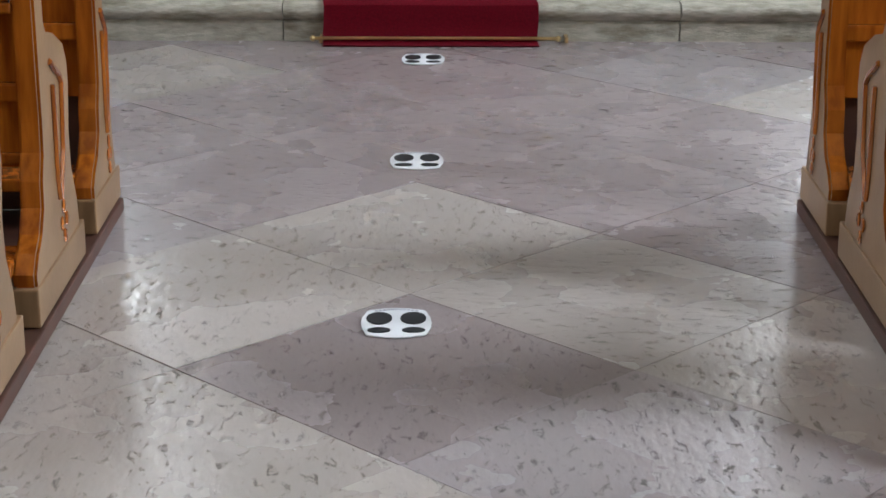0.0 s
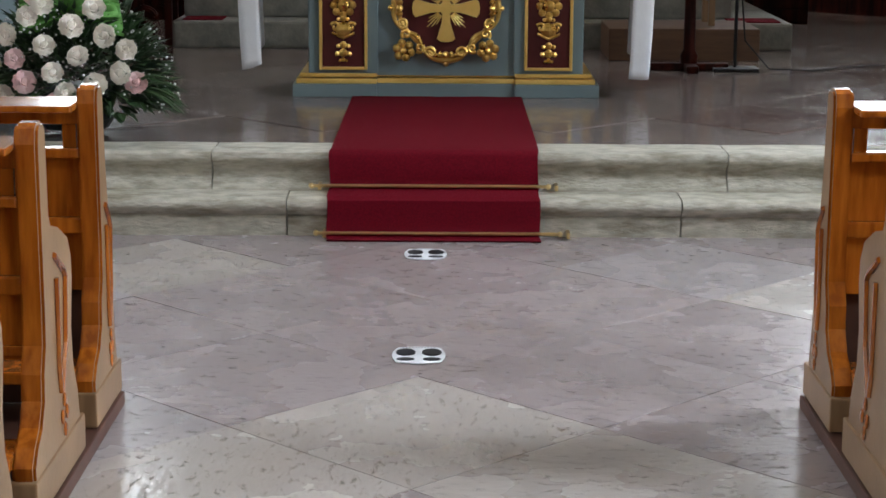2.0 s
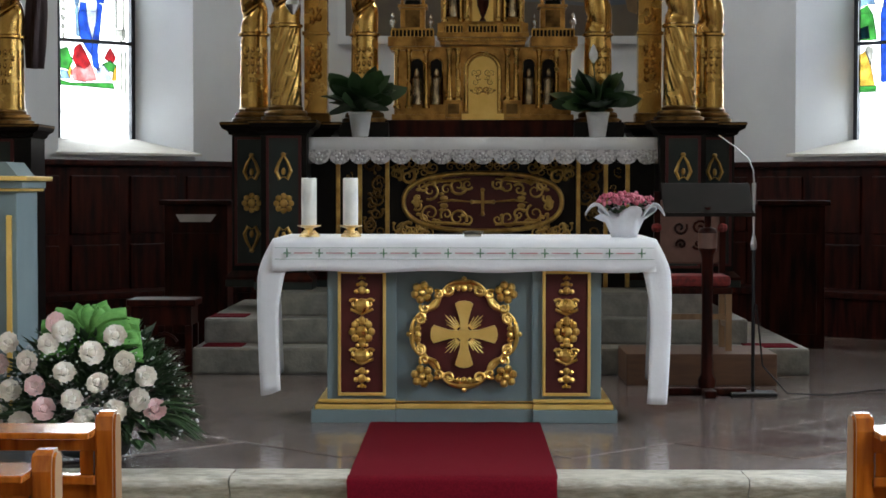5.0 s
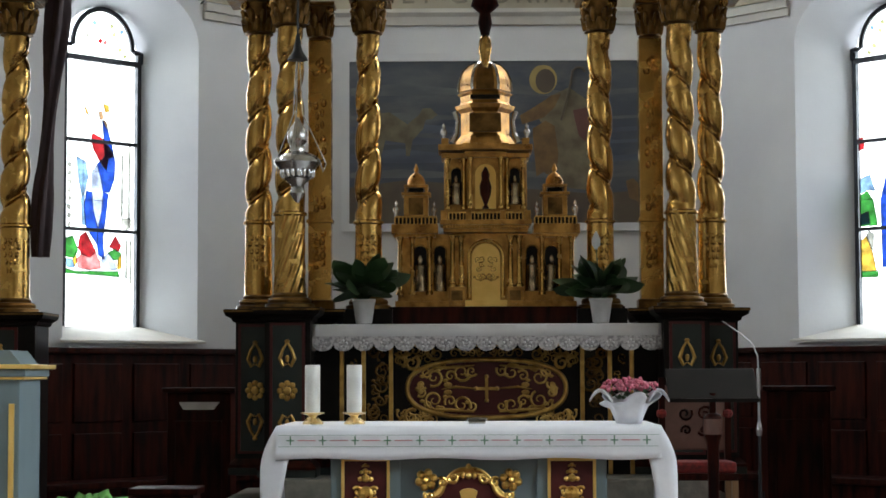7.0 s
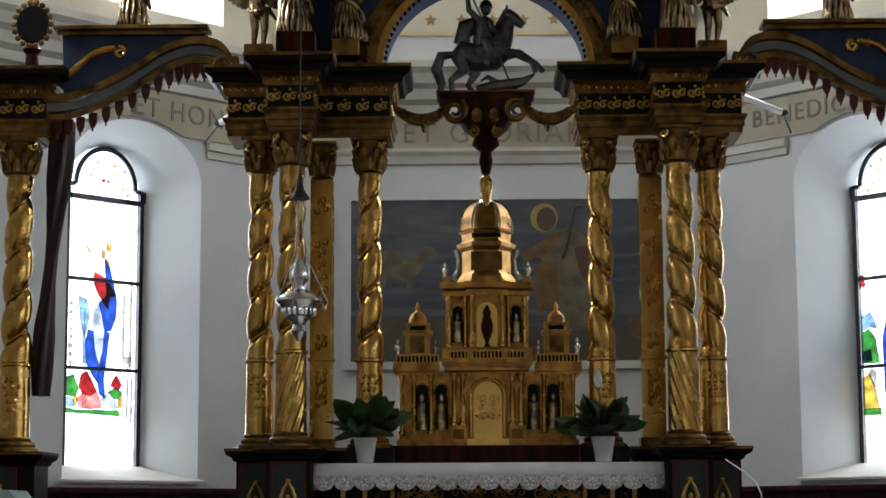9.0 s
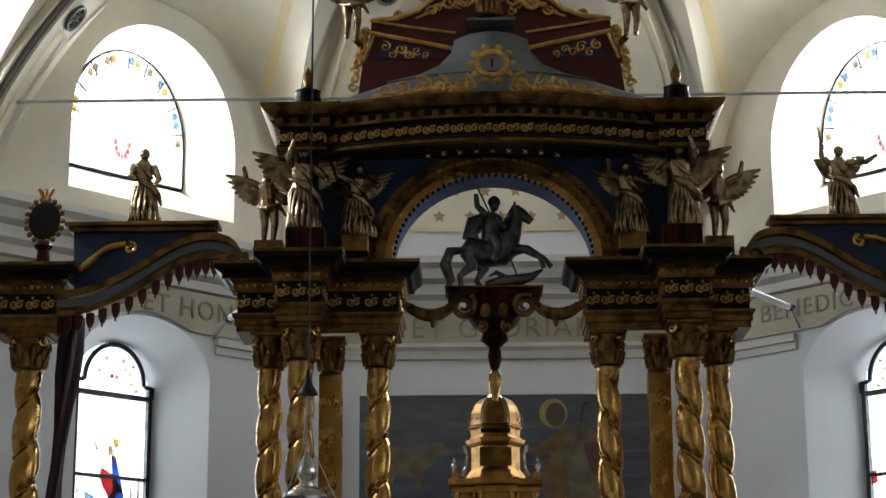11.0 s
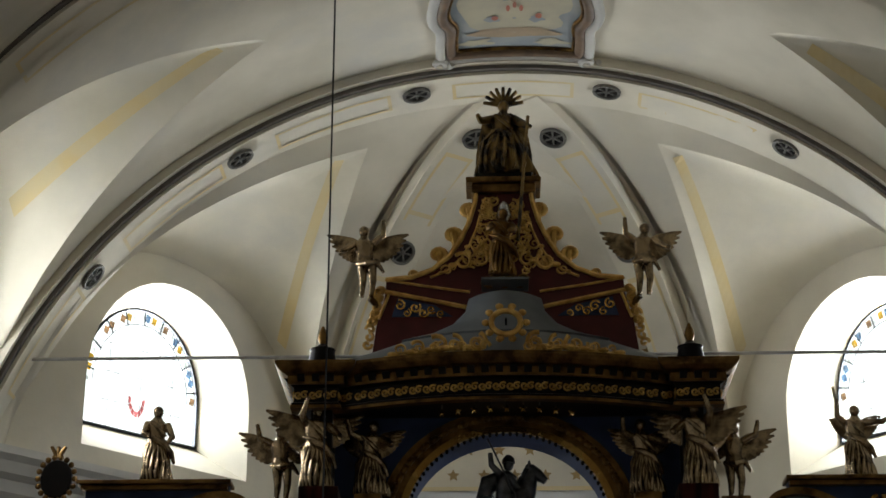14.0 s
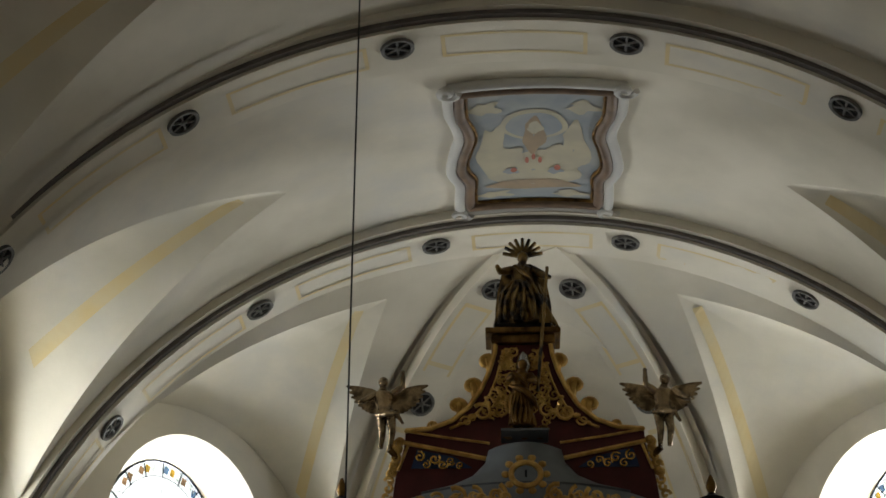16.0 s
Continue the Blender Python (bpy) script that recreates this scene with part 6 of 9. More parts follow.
part("cartouche_bar", boxes((-0.008, 0.008, 14.27, 14.28, 6.83, 6.89)), BLACKINK, can)
for q in (-1, 1):
    ob = thing("finial", "dark turned urn finial on the canopy corner", "finial", (HX + q * 1.53, 14.72, CZ + 0.34), "canopy finials")
    part("foot", boxes((-0.13, 0.13, -0.13, 0.13, 0.0, 0.05), bev=0.01), MAROON, ob)
    part("urn", lathe(B(), [(0.09, 0.05), (0.115, 0.10), (0.10, 0.17), (0.11, 0.19), (0.06, 0.21), (0.03, 0.24)], seg=16), BLACKWOOD, ob, smooth=40)
    part("knob", lathe(B(), [(0.02, 0.23), (0.045, 0.29), (0.04, 0.33), (0.01, 0.40)], seg=12), OLDGOLD, ob, smooth=40)
tie = solid("tie_rod", tube(B(), [(AX - 4.9, 16.12, 7.20), (AX + 4.9, 16.12, 7.20)], 0.016, 8), STEEL, "thin iron tie rod across the apse arch", "tie rod")

# -- crowning gable
gab = thing("altar_gable", "maroon crowning gable with gilded scrolls and a small pedestal", "gable", (HX, 15.0, 0.07))
half = [(0.0, 6.56), (1.16, 6.56), (1.10, 7.02), (1.03, 7.30), (1.02, 7.44), (0.80, 7.46), (0.62, 7.53), (0.47, 7.66), (0.37, 7.82), (0.30, 7.98), (0.25, 8.16), (0.24, 8.24), (0.0, 8.24)]
o = half[:-1] + [(-x, z) for x, z in half[::-1][1:-1]]
part("board", prism(B(), o[::-1], 0.0, 0.16), MAROON, gab)
for q in (-1, 1):
    bm = B()
    tube(bm, [(q * x, -0.012, z) for x, z in half[4:12]], 0.022, 6)
    tube(bm, [(q * x * 0.80, -0.012, 7.44 + (z - 7.44) * 0.86) for x, z in half[5:11]], 0.012, 6)
    tube(bm, [(q * 1.03, -0.012, 7.33), (q * 0.7, -0.012, 7.26), (q * 0.33, -0.012, 7.18)], 0.02, 6)
    tube(bm, [(q * 1.03, -0.012, 7.44), (q * 0.7, -0.012, 7.38), (q * 0.3, -0.012, 7.32)], 0.012, 6)
    tube(bm, [(q * 1.08, -0.012, 7.08), (q * 1.0, -0.012, 7.30)], 0.014, 6)
    part("gold_line", bm, MIDGOLD, gab)
    bm = B()
    for x, z, s in ((0.36, 7.60, 0.085), (0.20, 7.62, 0.07), (0.26, 7.76, 0.06), (0.16, 7.90, 0.05), (0.50, 7.52, 0.05), (0.13, 8.05, 0.04)):
        tube(bm, spiral((q * x, -0.02, z), s, 1.4, 1.0 + x * 4, q, 18), [s * 0.22 - 0.0005 * k for k in range(18)], 6)
        ball(bm, (q * (x + s), -0.02, z - s * 0.4), (s * 0.5, 0.02, s * 0.3), 7, 4)
        ball(bm, (q * (x - s * 0.6), -0.02, z + s * 0.9), (s * 0.3, 0.02, s * 0.4), 7, 4)
    for k in range(46):
        z = rg.uniform(7.50, 8.18)
        w = 0.24 + 0.36 * max(0.0, (7.80 - z) / 0.34) ** 2 if z < 7.80 else 0.24 - 0.10 * (z - 7.80) / 0.38
        x, s, h = rg.uniform(0.07, w), rg.uniform(0.028, 0.05), rg.choice((-1, 1))
        tube(bm, spiral((q * x, -0.018, z), s, 1.2, rg.uniform(0, 6.28), h, 13), [s * (0.26 - 0.012 * j) for j in range(13)], 6)
        ball(bm, (q * (x + s * 0.8), -0.02, z + s * rg.uniform(-1, 1)), (s * 0.5, 0.016, s * 0.3), 6, 4)
    part("scroll_carving", bm, MIDGOLD, gab, "gilded acanthus scrolls")
    p = part("blue_panel", prism(B(), [(q * 0.97, 7.10), (q * 0.92, 7.27), (q * 0.60, 7.20), (q * 0.45, 7.10)][::(-q)], -0.012, 0.01), DEEPBLUE, gab, "small blue panel")
    bm = B()
    for x, z, s in ((0.90, 7.20, 0.05), (0.84, 7.13, 0.04), (0.77, 7.18, 0.05), (0.70, 7.13, 0.045), (0.63, 7.16, 0.04), (0.55, 7.12, 0.035)):
        tube(bm, spiral((q * x, -0.02, z), s, 1.3, x * 9, q, 14), s * 0.2, 6)
    part("panel_scroll", bm, GOLD, p)
    bm = B()
    for x, z, s in ((0.32, 8.10, 0.085), (0.45, 7.87, 0.085), (0.58, 7.69, 0.08), (0.80, 7.51, 0.05)):
        tube(bm, spiral((q * x, 0.06, z), s, 1.2, 4.4 if q > 0 else -1.25, -q, 16), [s * 0.42 - 0.0009 * k for k in range(16)], 7)
        tube(bm, [(q * (x - 0.01), 0.06, z + s * 0.4), (q * (x - 0.03), 0.06, z - s * 1.2), (q * (x + 0.02), 0.06, z - s * 2.0)], [s * 0.45, s * 0.4, s * 0.15], 7)
    part("edge_scrollwork", bm, MIDGOLD, gab, "dark gilded edge scrolls")
    bm = B()
    for k in range(8):
        tube(bm, spiral((q * (1.18 - 0.014 * k), 0.02, 6.86 + 0.068 * k), 0.045, 1.0, 1.5 * k, q, 10), 0.016, 6)
    for k in range(5):
        ball(bm, (q * (1.13 - 0.015 * k), 0.04, 7.08 + 0.07 * k), (0.045, 0.03, 0.045), 7, 5)
    part("edge_leaves", bm, MIDGOLD, gab)
part("top_cornice", boxes((-0.33, 0.33, -0.10, 0.30, 8.32, 8.37), (-0.28, 0.28, -0.06, 0.26, 8.24, 8.32), bev=0.012), OLDGOLD, gab)
part("top_block", boxes((-0.25, 0.25, -0.03, 0.22, 8.37, 8.44), bev=0.01), BLACKWOOD, gab)
bm = B()
for q in (-1, 0, 1):
    ball(bm, (q * 0.13, -0.10, 7.37), (0.08, 0.06, 0.05), 9, 6)
    tube(bm, spiral((q * 0.15, -0.14, 7.37), 0.06, 1.3, 0.3, q or 1, 14), 0.014, 6)
part("cloud_bracket", bm, OLDGOLD, gab)
part("cloud_shelf", boxes((-0.2, 0.2, -0.3, 0.02, 7.325, 7.345)), SLATE, gab)


# ================================================================ statues
def statue(name, label, h, mat, loc, turn=0.0, wings=0.0, robe=1.0, arms=((0.5, -0.4, 0.55), (-0.5, -0.3, 0.45)), lean=0.0, legs=False, extra=None, crown=0.0, cat="statue", group="", cloak=False):
    """A plain carved figure in one mesh: h tall, arms as end points in units of h."""
    bm = B()
    if legs:
        for q in (-1, 1):
            tube(bm, [(q * 0.06 * h, 0, 0.0), (q * 0.065 * h + 0.02 * h, -0.03 * h * (q > 0), 0.22 * h), (q * 0.06 * h, 0, 0.46 * h)], [0.03 * h, 0.05 * h, 0.075 * h], 9)
            ball(bm, (q * 0.06 * h, -0.04 * h, 0.015 * h), (0.032 * h, 0.07 * h, 0.025 * h), 8, 5)
        prof = [(0.10, 0.40), (0.125, 0.47), (0.10, 0.56), (0.12, 0.70), (0.125, 0.76), (0.06, 0.82), (0.045, 0.86)]
    else:
        prof = [(0.17 * robe, 0.0), (0.165 * robe, 0.05), (0.15 * robe, 0.2), (0.14 * robe, 0.38), (0.125, 0.5), (0.105, 0.58), (0.125, 0.70), (0.13, 0.76), (0.07, 0.82), (0.045, 0.86)]
    n = 48
    loops = []
    for i in range(4 * len(prof) - 3):
        a, f = divmod(i, 4)
        (r0, z0), (r1, z1) = prof[a], prof[min(a + 1, len(prof) - 1)]
        r, z = r0 + (r1 - r0) * f / 4, z0 + (z1 - z0) * f / 4
        fold = 0.20 * (1 - z / 0.62) if (z < 0.6 and not legs) else 0.03
        sway = 0.05 * math.sin(z * 5.2 + 0.6) * h * (1 - z)
        loops.append([(h * r * (1 + fold * math.sin(9 * t + 6 * z) + fold * 0.6 * math.sin(15 * t - 9 * z)) * math.cos(t) + lean * h * z * z + sway,
                       0.78 * h * r * (1 + fold * math.sin(9 * t + 6 * z)) * math.sin(t), h * z) for t in [2 * math.pi * k / n for k in range(n)]])
    loft(bm, loops, close=True, ends=True)
    if not legs:
        # loose folds of the robe and a sash swinging across the hips
        for k in range(9):
            t = math.pi * (1.05 + 0.9 * k / 8)
            c, q = math.cos(t), math.sin(t)
            pts = [(h * (rr * robe * c + 0.02 * math.sin(z * 11 + k)), 0.80 * h * rr * robe * q, h * z) for rr, z in ((0.10, 0.56), (0.145, 0.42), (0.165, 0.25), (0.19, 0.10), (0.20, 0.01))]
            tube(bm, pts, [0.012 * h, 0.022 * h, 0.026 * h, 0.030 * h, 0.016 * h], 6)
        tube(bm, [(-0.14 * h, -0.02 * h, 0.60 * h), (-0.05 * h, -0.12 * h, 0.54 * h), (0.08 * h, -0.13 * h, 0.47 * h), (0.18 * h, -0.06 * h, 0.38 * h), (0.23 * h, 0.0, 0.26 * h)], [0.02 * h, 0.04 * h, 0.045 * h, 0.04 * h, 0.02 * h], 7)
        tube(bm, [(-0.10 * h, -0.08 * h, 0.78 * h), (0.0, -0.12 * h, 0.68 * h), (0.10 * h, -0.10 * h, 0.58 * h)], [0.02 * h, 0.03 * h, 0.02 * h], 7)
    else:
        tube(bm, [(-0.13 * h, -0.02 * h, 0.46 * h), (0.0, -0.13 * h, 0.42 * h), (0.13 * h, -0.04 * h, 0.48 * h), (0.22 * h, 0.05 * h, 0.36 * h)], [0.03 * h, 0.05 * h, 0.045 * h, 0.02 * h], 7)
    if cloak:
        loft(bm, [[(h * w * math.cos(t), h * (0.02 + 0.14 * math.sin(t) * (1 if math.sin(t) > 0 else 0.25)), h * z) for t in [math.pi * (-0.12 + 1.24 * k / 16) for k in range(17)]] for w, z in ((0.34, 0.02), (0.33, 0.3), (0.29, 0.55), (0.25, 0.74), (0.10, 0.84))], close=True, ends=True)
        tube(bm, [(0.0, -0.05 * h, 0.87 * h), (0.0, -0.10 * h, 0.80 * h), (0.0, -0.12 * h, 0.72 * h)], [0.05 * h, 0.045 * h, 0.01 * h], 8)
    hx = lean * h * 0.85
    ball(bm, (hx, -0.01 * h, 0.915 * h), (0.062 * h, 0.068 * h, 0.08 * h), 12, 8)
    ball(bm, (hx, 0.02 * h, 0.935 * h), (0.072 * h, 0.07 * h, 0.072 * h), 10, 7)
    for ax, ay, az in arms:
        q = 1 if ax > 0 else -1
        sh = Vector((q * 0.12 * h + lean * h * 0.5, 0, 0.76 * h))
        hand = Vector((ax * h, ay * h, az * h))
        mid = (sh + hand) / 2 + Vector((q * 0.06 * h, -0.02 * h, -0.05 * h))
        tube(bm, [sh, sh.lerp(mid, 0.5), mid, mid.lerp(hand, 0.6), hand], [0.055 * h, 0.05 * h, 0.042 * h, 0.034 * h, 0.025 * h], 8)
        ball(bm, hand, 0.03 * h, 7, 5)
    if wings:
        for q in (-1, 1):
            for k in range(8):
                a = radians(20 - 6 * k)
                L = wings * h * (0.60 - 0.055 * k)
                r0 = Vector((q * 0.06 * h, 0.09 * h, (0.76 - 0.02 * k) * h))
                tip = r0 + Vector((q * L * math.cos(a), 0.05 * h, L * math.sin(a)))
                tube(bm, [r0, r0.lerp(tip, 0.3) + Vector((0, 0, 0.02 * h)), r0.lerp(tip, 0.75), tip], [0.035 * h, 0.055 * h, 0.050 * h, 0.016 * h], 6, flat=0.3)
    if crown:
        for k in range(9):
            a = math.pi * (k + 0.5) / 9
            tube(bm, [(hx + 0.05 * h * math.cos(a), 0.02 * h, 0.95 * h + 0.05 * h * math.sin(a)), (hx + crown * h * math.cos(a), 0.02 * h, 0.95 * h + crown * h * math.sin(a))], [0.03 * h, 0.022 * h], 5)
    if extra:
        for a, b, r in extra:
            tube(bm, [Vector(a) * h, Vector(b) * h], r * h, 6)
    ob = solid(name, bm, mat, label, cat, loc, group, smooth=60)
    ob.rotation_euler = (0, 0, turn)
    return ob


ST = AZ + 0.2
statue("angel_statue", "gilded robed angel statue standing on the cornice", 0.72, FLESHGOLD, (HX - 1.56, 14.66, ST), 0.2, 0.9, 0.9, ((0.25, -0.2, 0.55), (-0.12, -0.2, 1.0)), 0.02, group="angels on the altar")
statue("angel_statue", "gilded robed angel statue standing on the cornice", 0.72, FLESHGOLD, (HX + 1.54, 14.66, ST), -0.2, 0.9, 0.9, ((0.12, -0.2, 1.0), (-0.25, -0.2, 0.60)), -0.02, group="angels on the altar")
for q in (-1, 1):
    part("angel_plinth", boxes((q * 1.14 - 0.11, q * 1.14 + 0.11, -0.22, 0.0, 0.06, 0.20), bev=0.01), OLDGOLD, attic)
    statue("angel_statue", "dark gilded angel leaning out before the blue wall", 0.64, FLESHGOLD, (HX + q * 1.13, 14.88, ST), 0.0, 0.7, 1.1, ((0.30, -0.25, 0.62), (-0.28, -0.2, 0.95)), -q * 0.05, group="angels on the altar")
    statue("putto_statue", "tarnished winged cherub figure beside the attic", 0.64, FLESHGOLD, (HX + q * 1.87, 14.98, AZ + 0.19), 0.0, 0.95, 1.0, ((0.32, -0.1, 0.98), (-0.32, -0.1, 0.62)) if q > 0 else ((0.32, -0.1, 0.62), (-0.32, -0.1, 0.98)), q * 0.03, True,
           group="cherubs on the altar")
    p = part("angel_bracket", tube(B(), [(q * 1.08, 0.05, 7.20), (q * 1.16, -0.02, 7.27)], 0.03, 6), OLDGOLD, gab)
    statue("putto_statue", "tarnished winged cherub figure on the gable end", 0.66, FLESHGOLD, (HX + q * 1.19, 14.96, 7.34), 0.0, 0.85, 1.0, ((0.22, -0.1, 1.02), (-0.33, -0.15, 0.60)) if q < 0 else ((0.33, -0.15, 0.60), (-0.22, -0.1, 1.02)), q * 0.05, True,
           group="cherubs on the gable")
statue("saint_statue", "dark gilded seated saint with a rayed crown", 0.76, SAINTGOLD, (HX + 0.01, 15.1, 8.51), 0.0, 0, 1.75, ((0.30, -0.34, 0.50), (-0.30, -0.22, 0.70)), 0.0, crown=0.24, cloak=True,
       extra=(((0.28, -0.36, 0.62), (0.14, -0.40, -0.95), 0.022),))
statue("madonna_statue", "small gilded standing figure before the gable", 0.62, OLDGOLD, (HX - 0.03, 14.84, 7.48), 0.0, 0, 0.85, ((0.12, -0.2, 0.6), (-0.10, -0.2, 0.66)), 0.04)
ob = solid("star_wreath", lathe(B(), [(0.03, 0), (0.07, 0.06), (0.05, 0.16), (0.02, 0.2)], seg=12), SILVER, "small silver hanging lantern shape above the figure", "ornament", (HX + 0.0, 14.92, 8.0), smooth=40)


# -- rider group on its bracket
br = thing("rider_bracket", "carved dark bracket with gilded garlands under the rider", "bracket", (HX, 14.92, 4.98))
part("shelf", boxes((-0.38, 0.38, -0.17, 0.20, 0.08, 0.125), bev=0.01), DARKWOOD, br)
part("shelf_edge", boxes((-0.40, 0.40, -0.19, 0.22, 0.125, 0.14), bev=0.005), OLDGOLD, br)
part("corbel", lathe(B(), [(0.03, -0.52), (0.05, -0.42), (0.04, -0.34), (0.10, -0.28), (0.085, -0.22), (0.15, -0.17), (0.19, -0.10), (0.17, -0.02), (0.23, 0.08)], seg=18, squash=(1.15, 0.8)), DARKWOOD, br, "dark carved corbel", smooth=40)
bm = B()
for q in (-1, 1):
    tube(bm, spiral((q * 0.25, -0.12, -0.02), 0.105, 1.6, 1.0, q, 24), [0.034 - 0.001 * k for k in range(24)], 7)
    tube(bm, spiral((q * 0.10, -0.16, -0.20), 0.05, 1.3, 2.0, q, 16), 0.014, 6)
    ball(bm, (q * 0.07, -0.15, -0.06), (0.05, 0.03, 0.06), 8, 6)
part("volutes", bm, OLDGOLD, br)
for q in (-1, 1):
    bm = B()
    pts = [(q * (0.30 + 0.44 * f), -0.02, 0.03 - 0.10 * math.sin(math.pi * f)) for f in [k / 12 for k in range(13)]]
    tube(bm, pts, [0.03 + 0.025 * math.sin(math.pi * k / 12) for k in range(13)], 8)
    for k, p in enumerate(pts):
        ball(bm, (p[0], p[1] - 0.04, p[2] + 0.02 * (-1) ** k), 0.024, 6, 4)
    ball(bm, (q * 0.50, -0.03, -0.13), (0.025, 0.025, 0.05), 7, 5)
    part("garland", bm, OLDGOLD, br, "dull gilded fruit garland")
bm = B()
lathe(bm, [(0.02, -0.52), (0.05, -0.56), (0.055, -0.64), (0.04, -0.70), (0.02, -0.78)], seg=14)
part("pendant", bm, GOLD, br, "gilded pendant", smooth=40)

bm = B()
# horse: body, neck, head, legs, tail; rider with a lance; low dragon shape
tube(bm, [(-0.22, 0, 0.30), (-0.17, 0, 0.33), (-0.05, 0, 0.31), (0.08, 0, 0.33), (0.16, 0, 0.39), (0.19, 0, 0.42)], [0.07, 0.128, 0.118, 0.128, 0.105, 0.06], 14)
tube(bm, [(0.12, 0, 0.40), (0.17, 0, 0.50), (0.20, 0, 0.60), (0.225, 0, 0.66)], [0.115, 0.088, 0.066, 0.055], 12)
tube(bm, [(0.20, 0, 0.67), (0.27, 0, 0.63), (0.335, 0, 0.575)], [0.062, 0.05, 0.030], 10)
for s in (-1, 1):
    ball(bm, (0.20, s * 0.03, 0.72), (0.014, 0.01, 0.03), 6, 4)
for k in range(7):
    ball(bm, (0.09 + 0.018 * k, 0, 0.50 + 0.032 * k), (0.035, 0.03, 0.035), 7, 5)
for pts, r in (([(0.15, -0.05, 0.34), (0.28, -0.05, 0.33), (0.40, -0.05, 0.26), (0.43, -0.05, 0.17)], (0.055, 0.035, 0.024, 0.022)),
               ([(0.15, 0.05, 0.34), (0.30, 0.05, 0.36), (0.44, 0.05, 0.27), (0.50, 0.05, 0.20)], (0.055, 0.035, 0.024, 0.022)),
               ([(-0.18, -0.05, 0.30), (-0.16, -0.05, 0.19), (-0.26, -0.05, 0.11), (-0.24, -0.05, 0.0)], (0.08, 0.05, 0.028, 0.026)),
               ([(-0.16, 0.05, 0.30), (-0.06, 0.05, 0.18), (-0.12, 0.05, 0.09), (-0.06, 0.05, 0.0)], (0.08, 0.05, 0.028, 0.026)),
               ([(-0.24, 0, 0.34), (-0.34, 0, 0.33), (-0.38, 0, 0.22), (-0.33, 0, 0.08), (-0.36, 0, 0.02)], (0.03, 0.045, 0.05, 0.04, 0.02))):
    tube(bm, pts, r, 9)
tube(bm, [(0.0, 0, 0.38), (0.0, 0, 0.50), (0.01, 0, 0.62), (0.02, 0, 0.66)], [0.085, 0.075, 0.092, 0.04], 12)
ball(bm, (0.03, 0, 0.72), (0.045, 0.045, 0.055), 10, 7)
lathe(bm, [(0.055, 0.73), (0.05, 0.77), (0.02, 0.80)], (0.03, 0, 0), 12)
tube(bm, [(-0.03, -0.05, 0.62), (-0.11, -0.06, 0.70), (-0.12, -0.07, 0.80)], [0.03, 0.026, 0.02], 8)
tube(bm, [(0.04, -0.05, 0.60), (0.09, -0.08, 0.52), (0.13, -0.05, 0.50)], [0.03, 0.025, 0.02], 8)
tube(bm, [(0.02, -0.08, 0.42), (0.06, -0.11, 0.33), (0.03, -0.11, 0.22)], [0.05, 0.038, 0.028], 8)
tube(bm, [(-0.14, -0.08, 0.92), (0.10, -0.10, 0.40), (0.24, -0.08, 0.02)], 0.009, 6)
tube(bm, [(-0.05, 0.02, 0.62), (-0.13, 0.05, 0.58), (-0.17, 0.06, 0.47), (-0.10, 0.06, 0.42)], [0.05, 0.085, 0.075, 0.03], 8)
tube(bm, [(-0.05, -0.06, 0.03), (0.08, -0.08, 0.05), (0.20, -0.06, 0.06), (0.33, -0.05, 0.10), (0.42, -0.04, 0.16)], [0.03, 0.05, 0.06, 0.035, 0.01], 9)
tube(bm, [(0.14, -0.07, 0.07), (0.04, -0.08, 0.13), (-0.02, -0.07, 0.10)], [0.03, 0.02, 0.008], 7)
ob = solid("rider_statue", bm, BRONZE, "dark silvered statue of a mounted rider with lance", "statue", (HX - 0.02, 14.92, 5.12), smooth=60)

# ================================================================ tabernacle
TB = PRE + 1.345
tab = thing("tabernacle", "gilded temple-shaped tabernacle in three storeys with a dome", "tabernacle", (HX, 15.18, TB))
TX = 0.0


def storey(x0, x1, y0, y1, z0, z1, nm="body"):
    part(nm, boxes((x0, x1, y0, y1, z0, z1), bev=0.004), TABGOLD, tab)


def little_column(x, y, z0, z1, r):
    bm = lathe(B(), [(r * 1.6, z0), (r * 1.6, z0 + 0.02), (r * 1.1, z0 + 0.03), (r, z0 + 0.05), (r * 0.88, z1 - 0.06), (r * 1.1, z1 - 0.05), (r * 1.0, z1 - 0.04), (r * 1.6, z1 - 0.005), (r * 1.6, z1)], (x, y, 0), 12)
    part("little_column", bm, GOLD, tab, smooth=40)


def niche(x, y, z0, z1, w, figure=True):
    o = [(x - w, z0), (x + w, z0)] + [(x + w * math.cos(t), z1 - w + w * math.sin(t)) for t in [math.pi * k / 10 for k in range(11)]]
    # no recess: a flat near-black plate stands for the niche's shade
    p = part("niche", prism(B(), o, y - 0.004, y + 0.02), BLACKWOOD, tab, "flat dark niche plate, its shade put into the colour")
    oo = [(x - w * 1.12, y - 0.01, z0)] + [(x + w * 1.12 * math.cos(t), y - 0.01, z1 - w + w * 1.12 * math.sin(t)) for t in [math.pi * (10 - k) / 10 for k in range(11)]] + [(x + w * 1.12, y - 0.01, z0)]
    part("niche_frame", tube(B(), oo, w * 0.13, 6), GOLD, p)
    if figure:
        h = (z1 - z0) * 0.78
        bm = lathe(B(), [(h * 0.17, 0), (h * 0.15, h * 0.3), (h * 0.13, h * 0.55), (h * 0.16, h * 0.72), (h * 0.06, h * 0.8), (h * 0.075, h * 0.9), (h * 0.03, h)], (x, y - 0.03, z0), 10)
        part("niche_figure", bm, FLESHGOLD, p, "small plain figure", smooth=50)


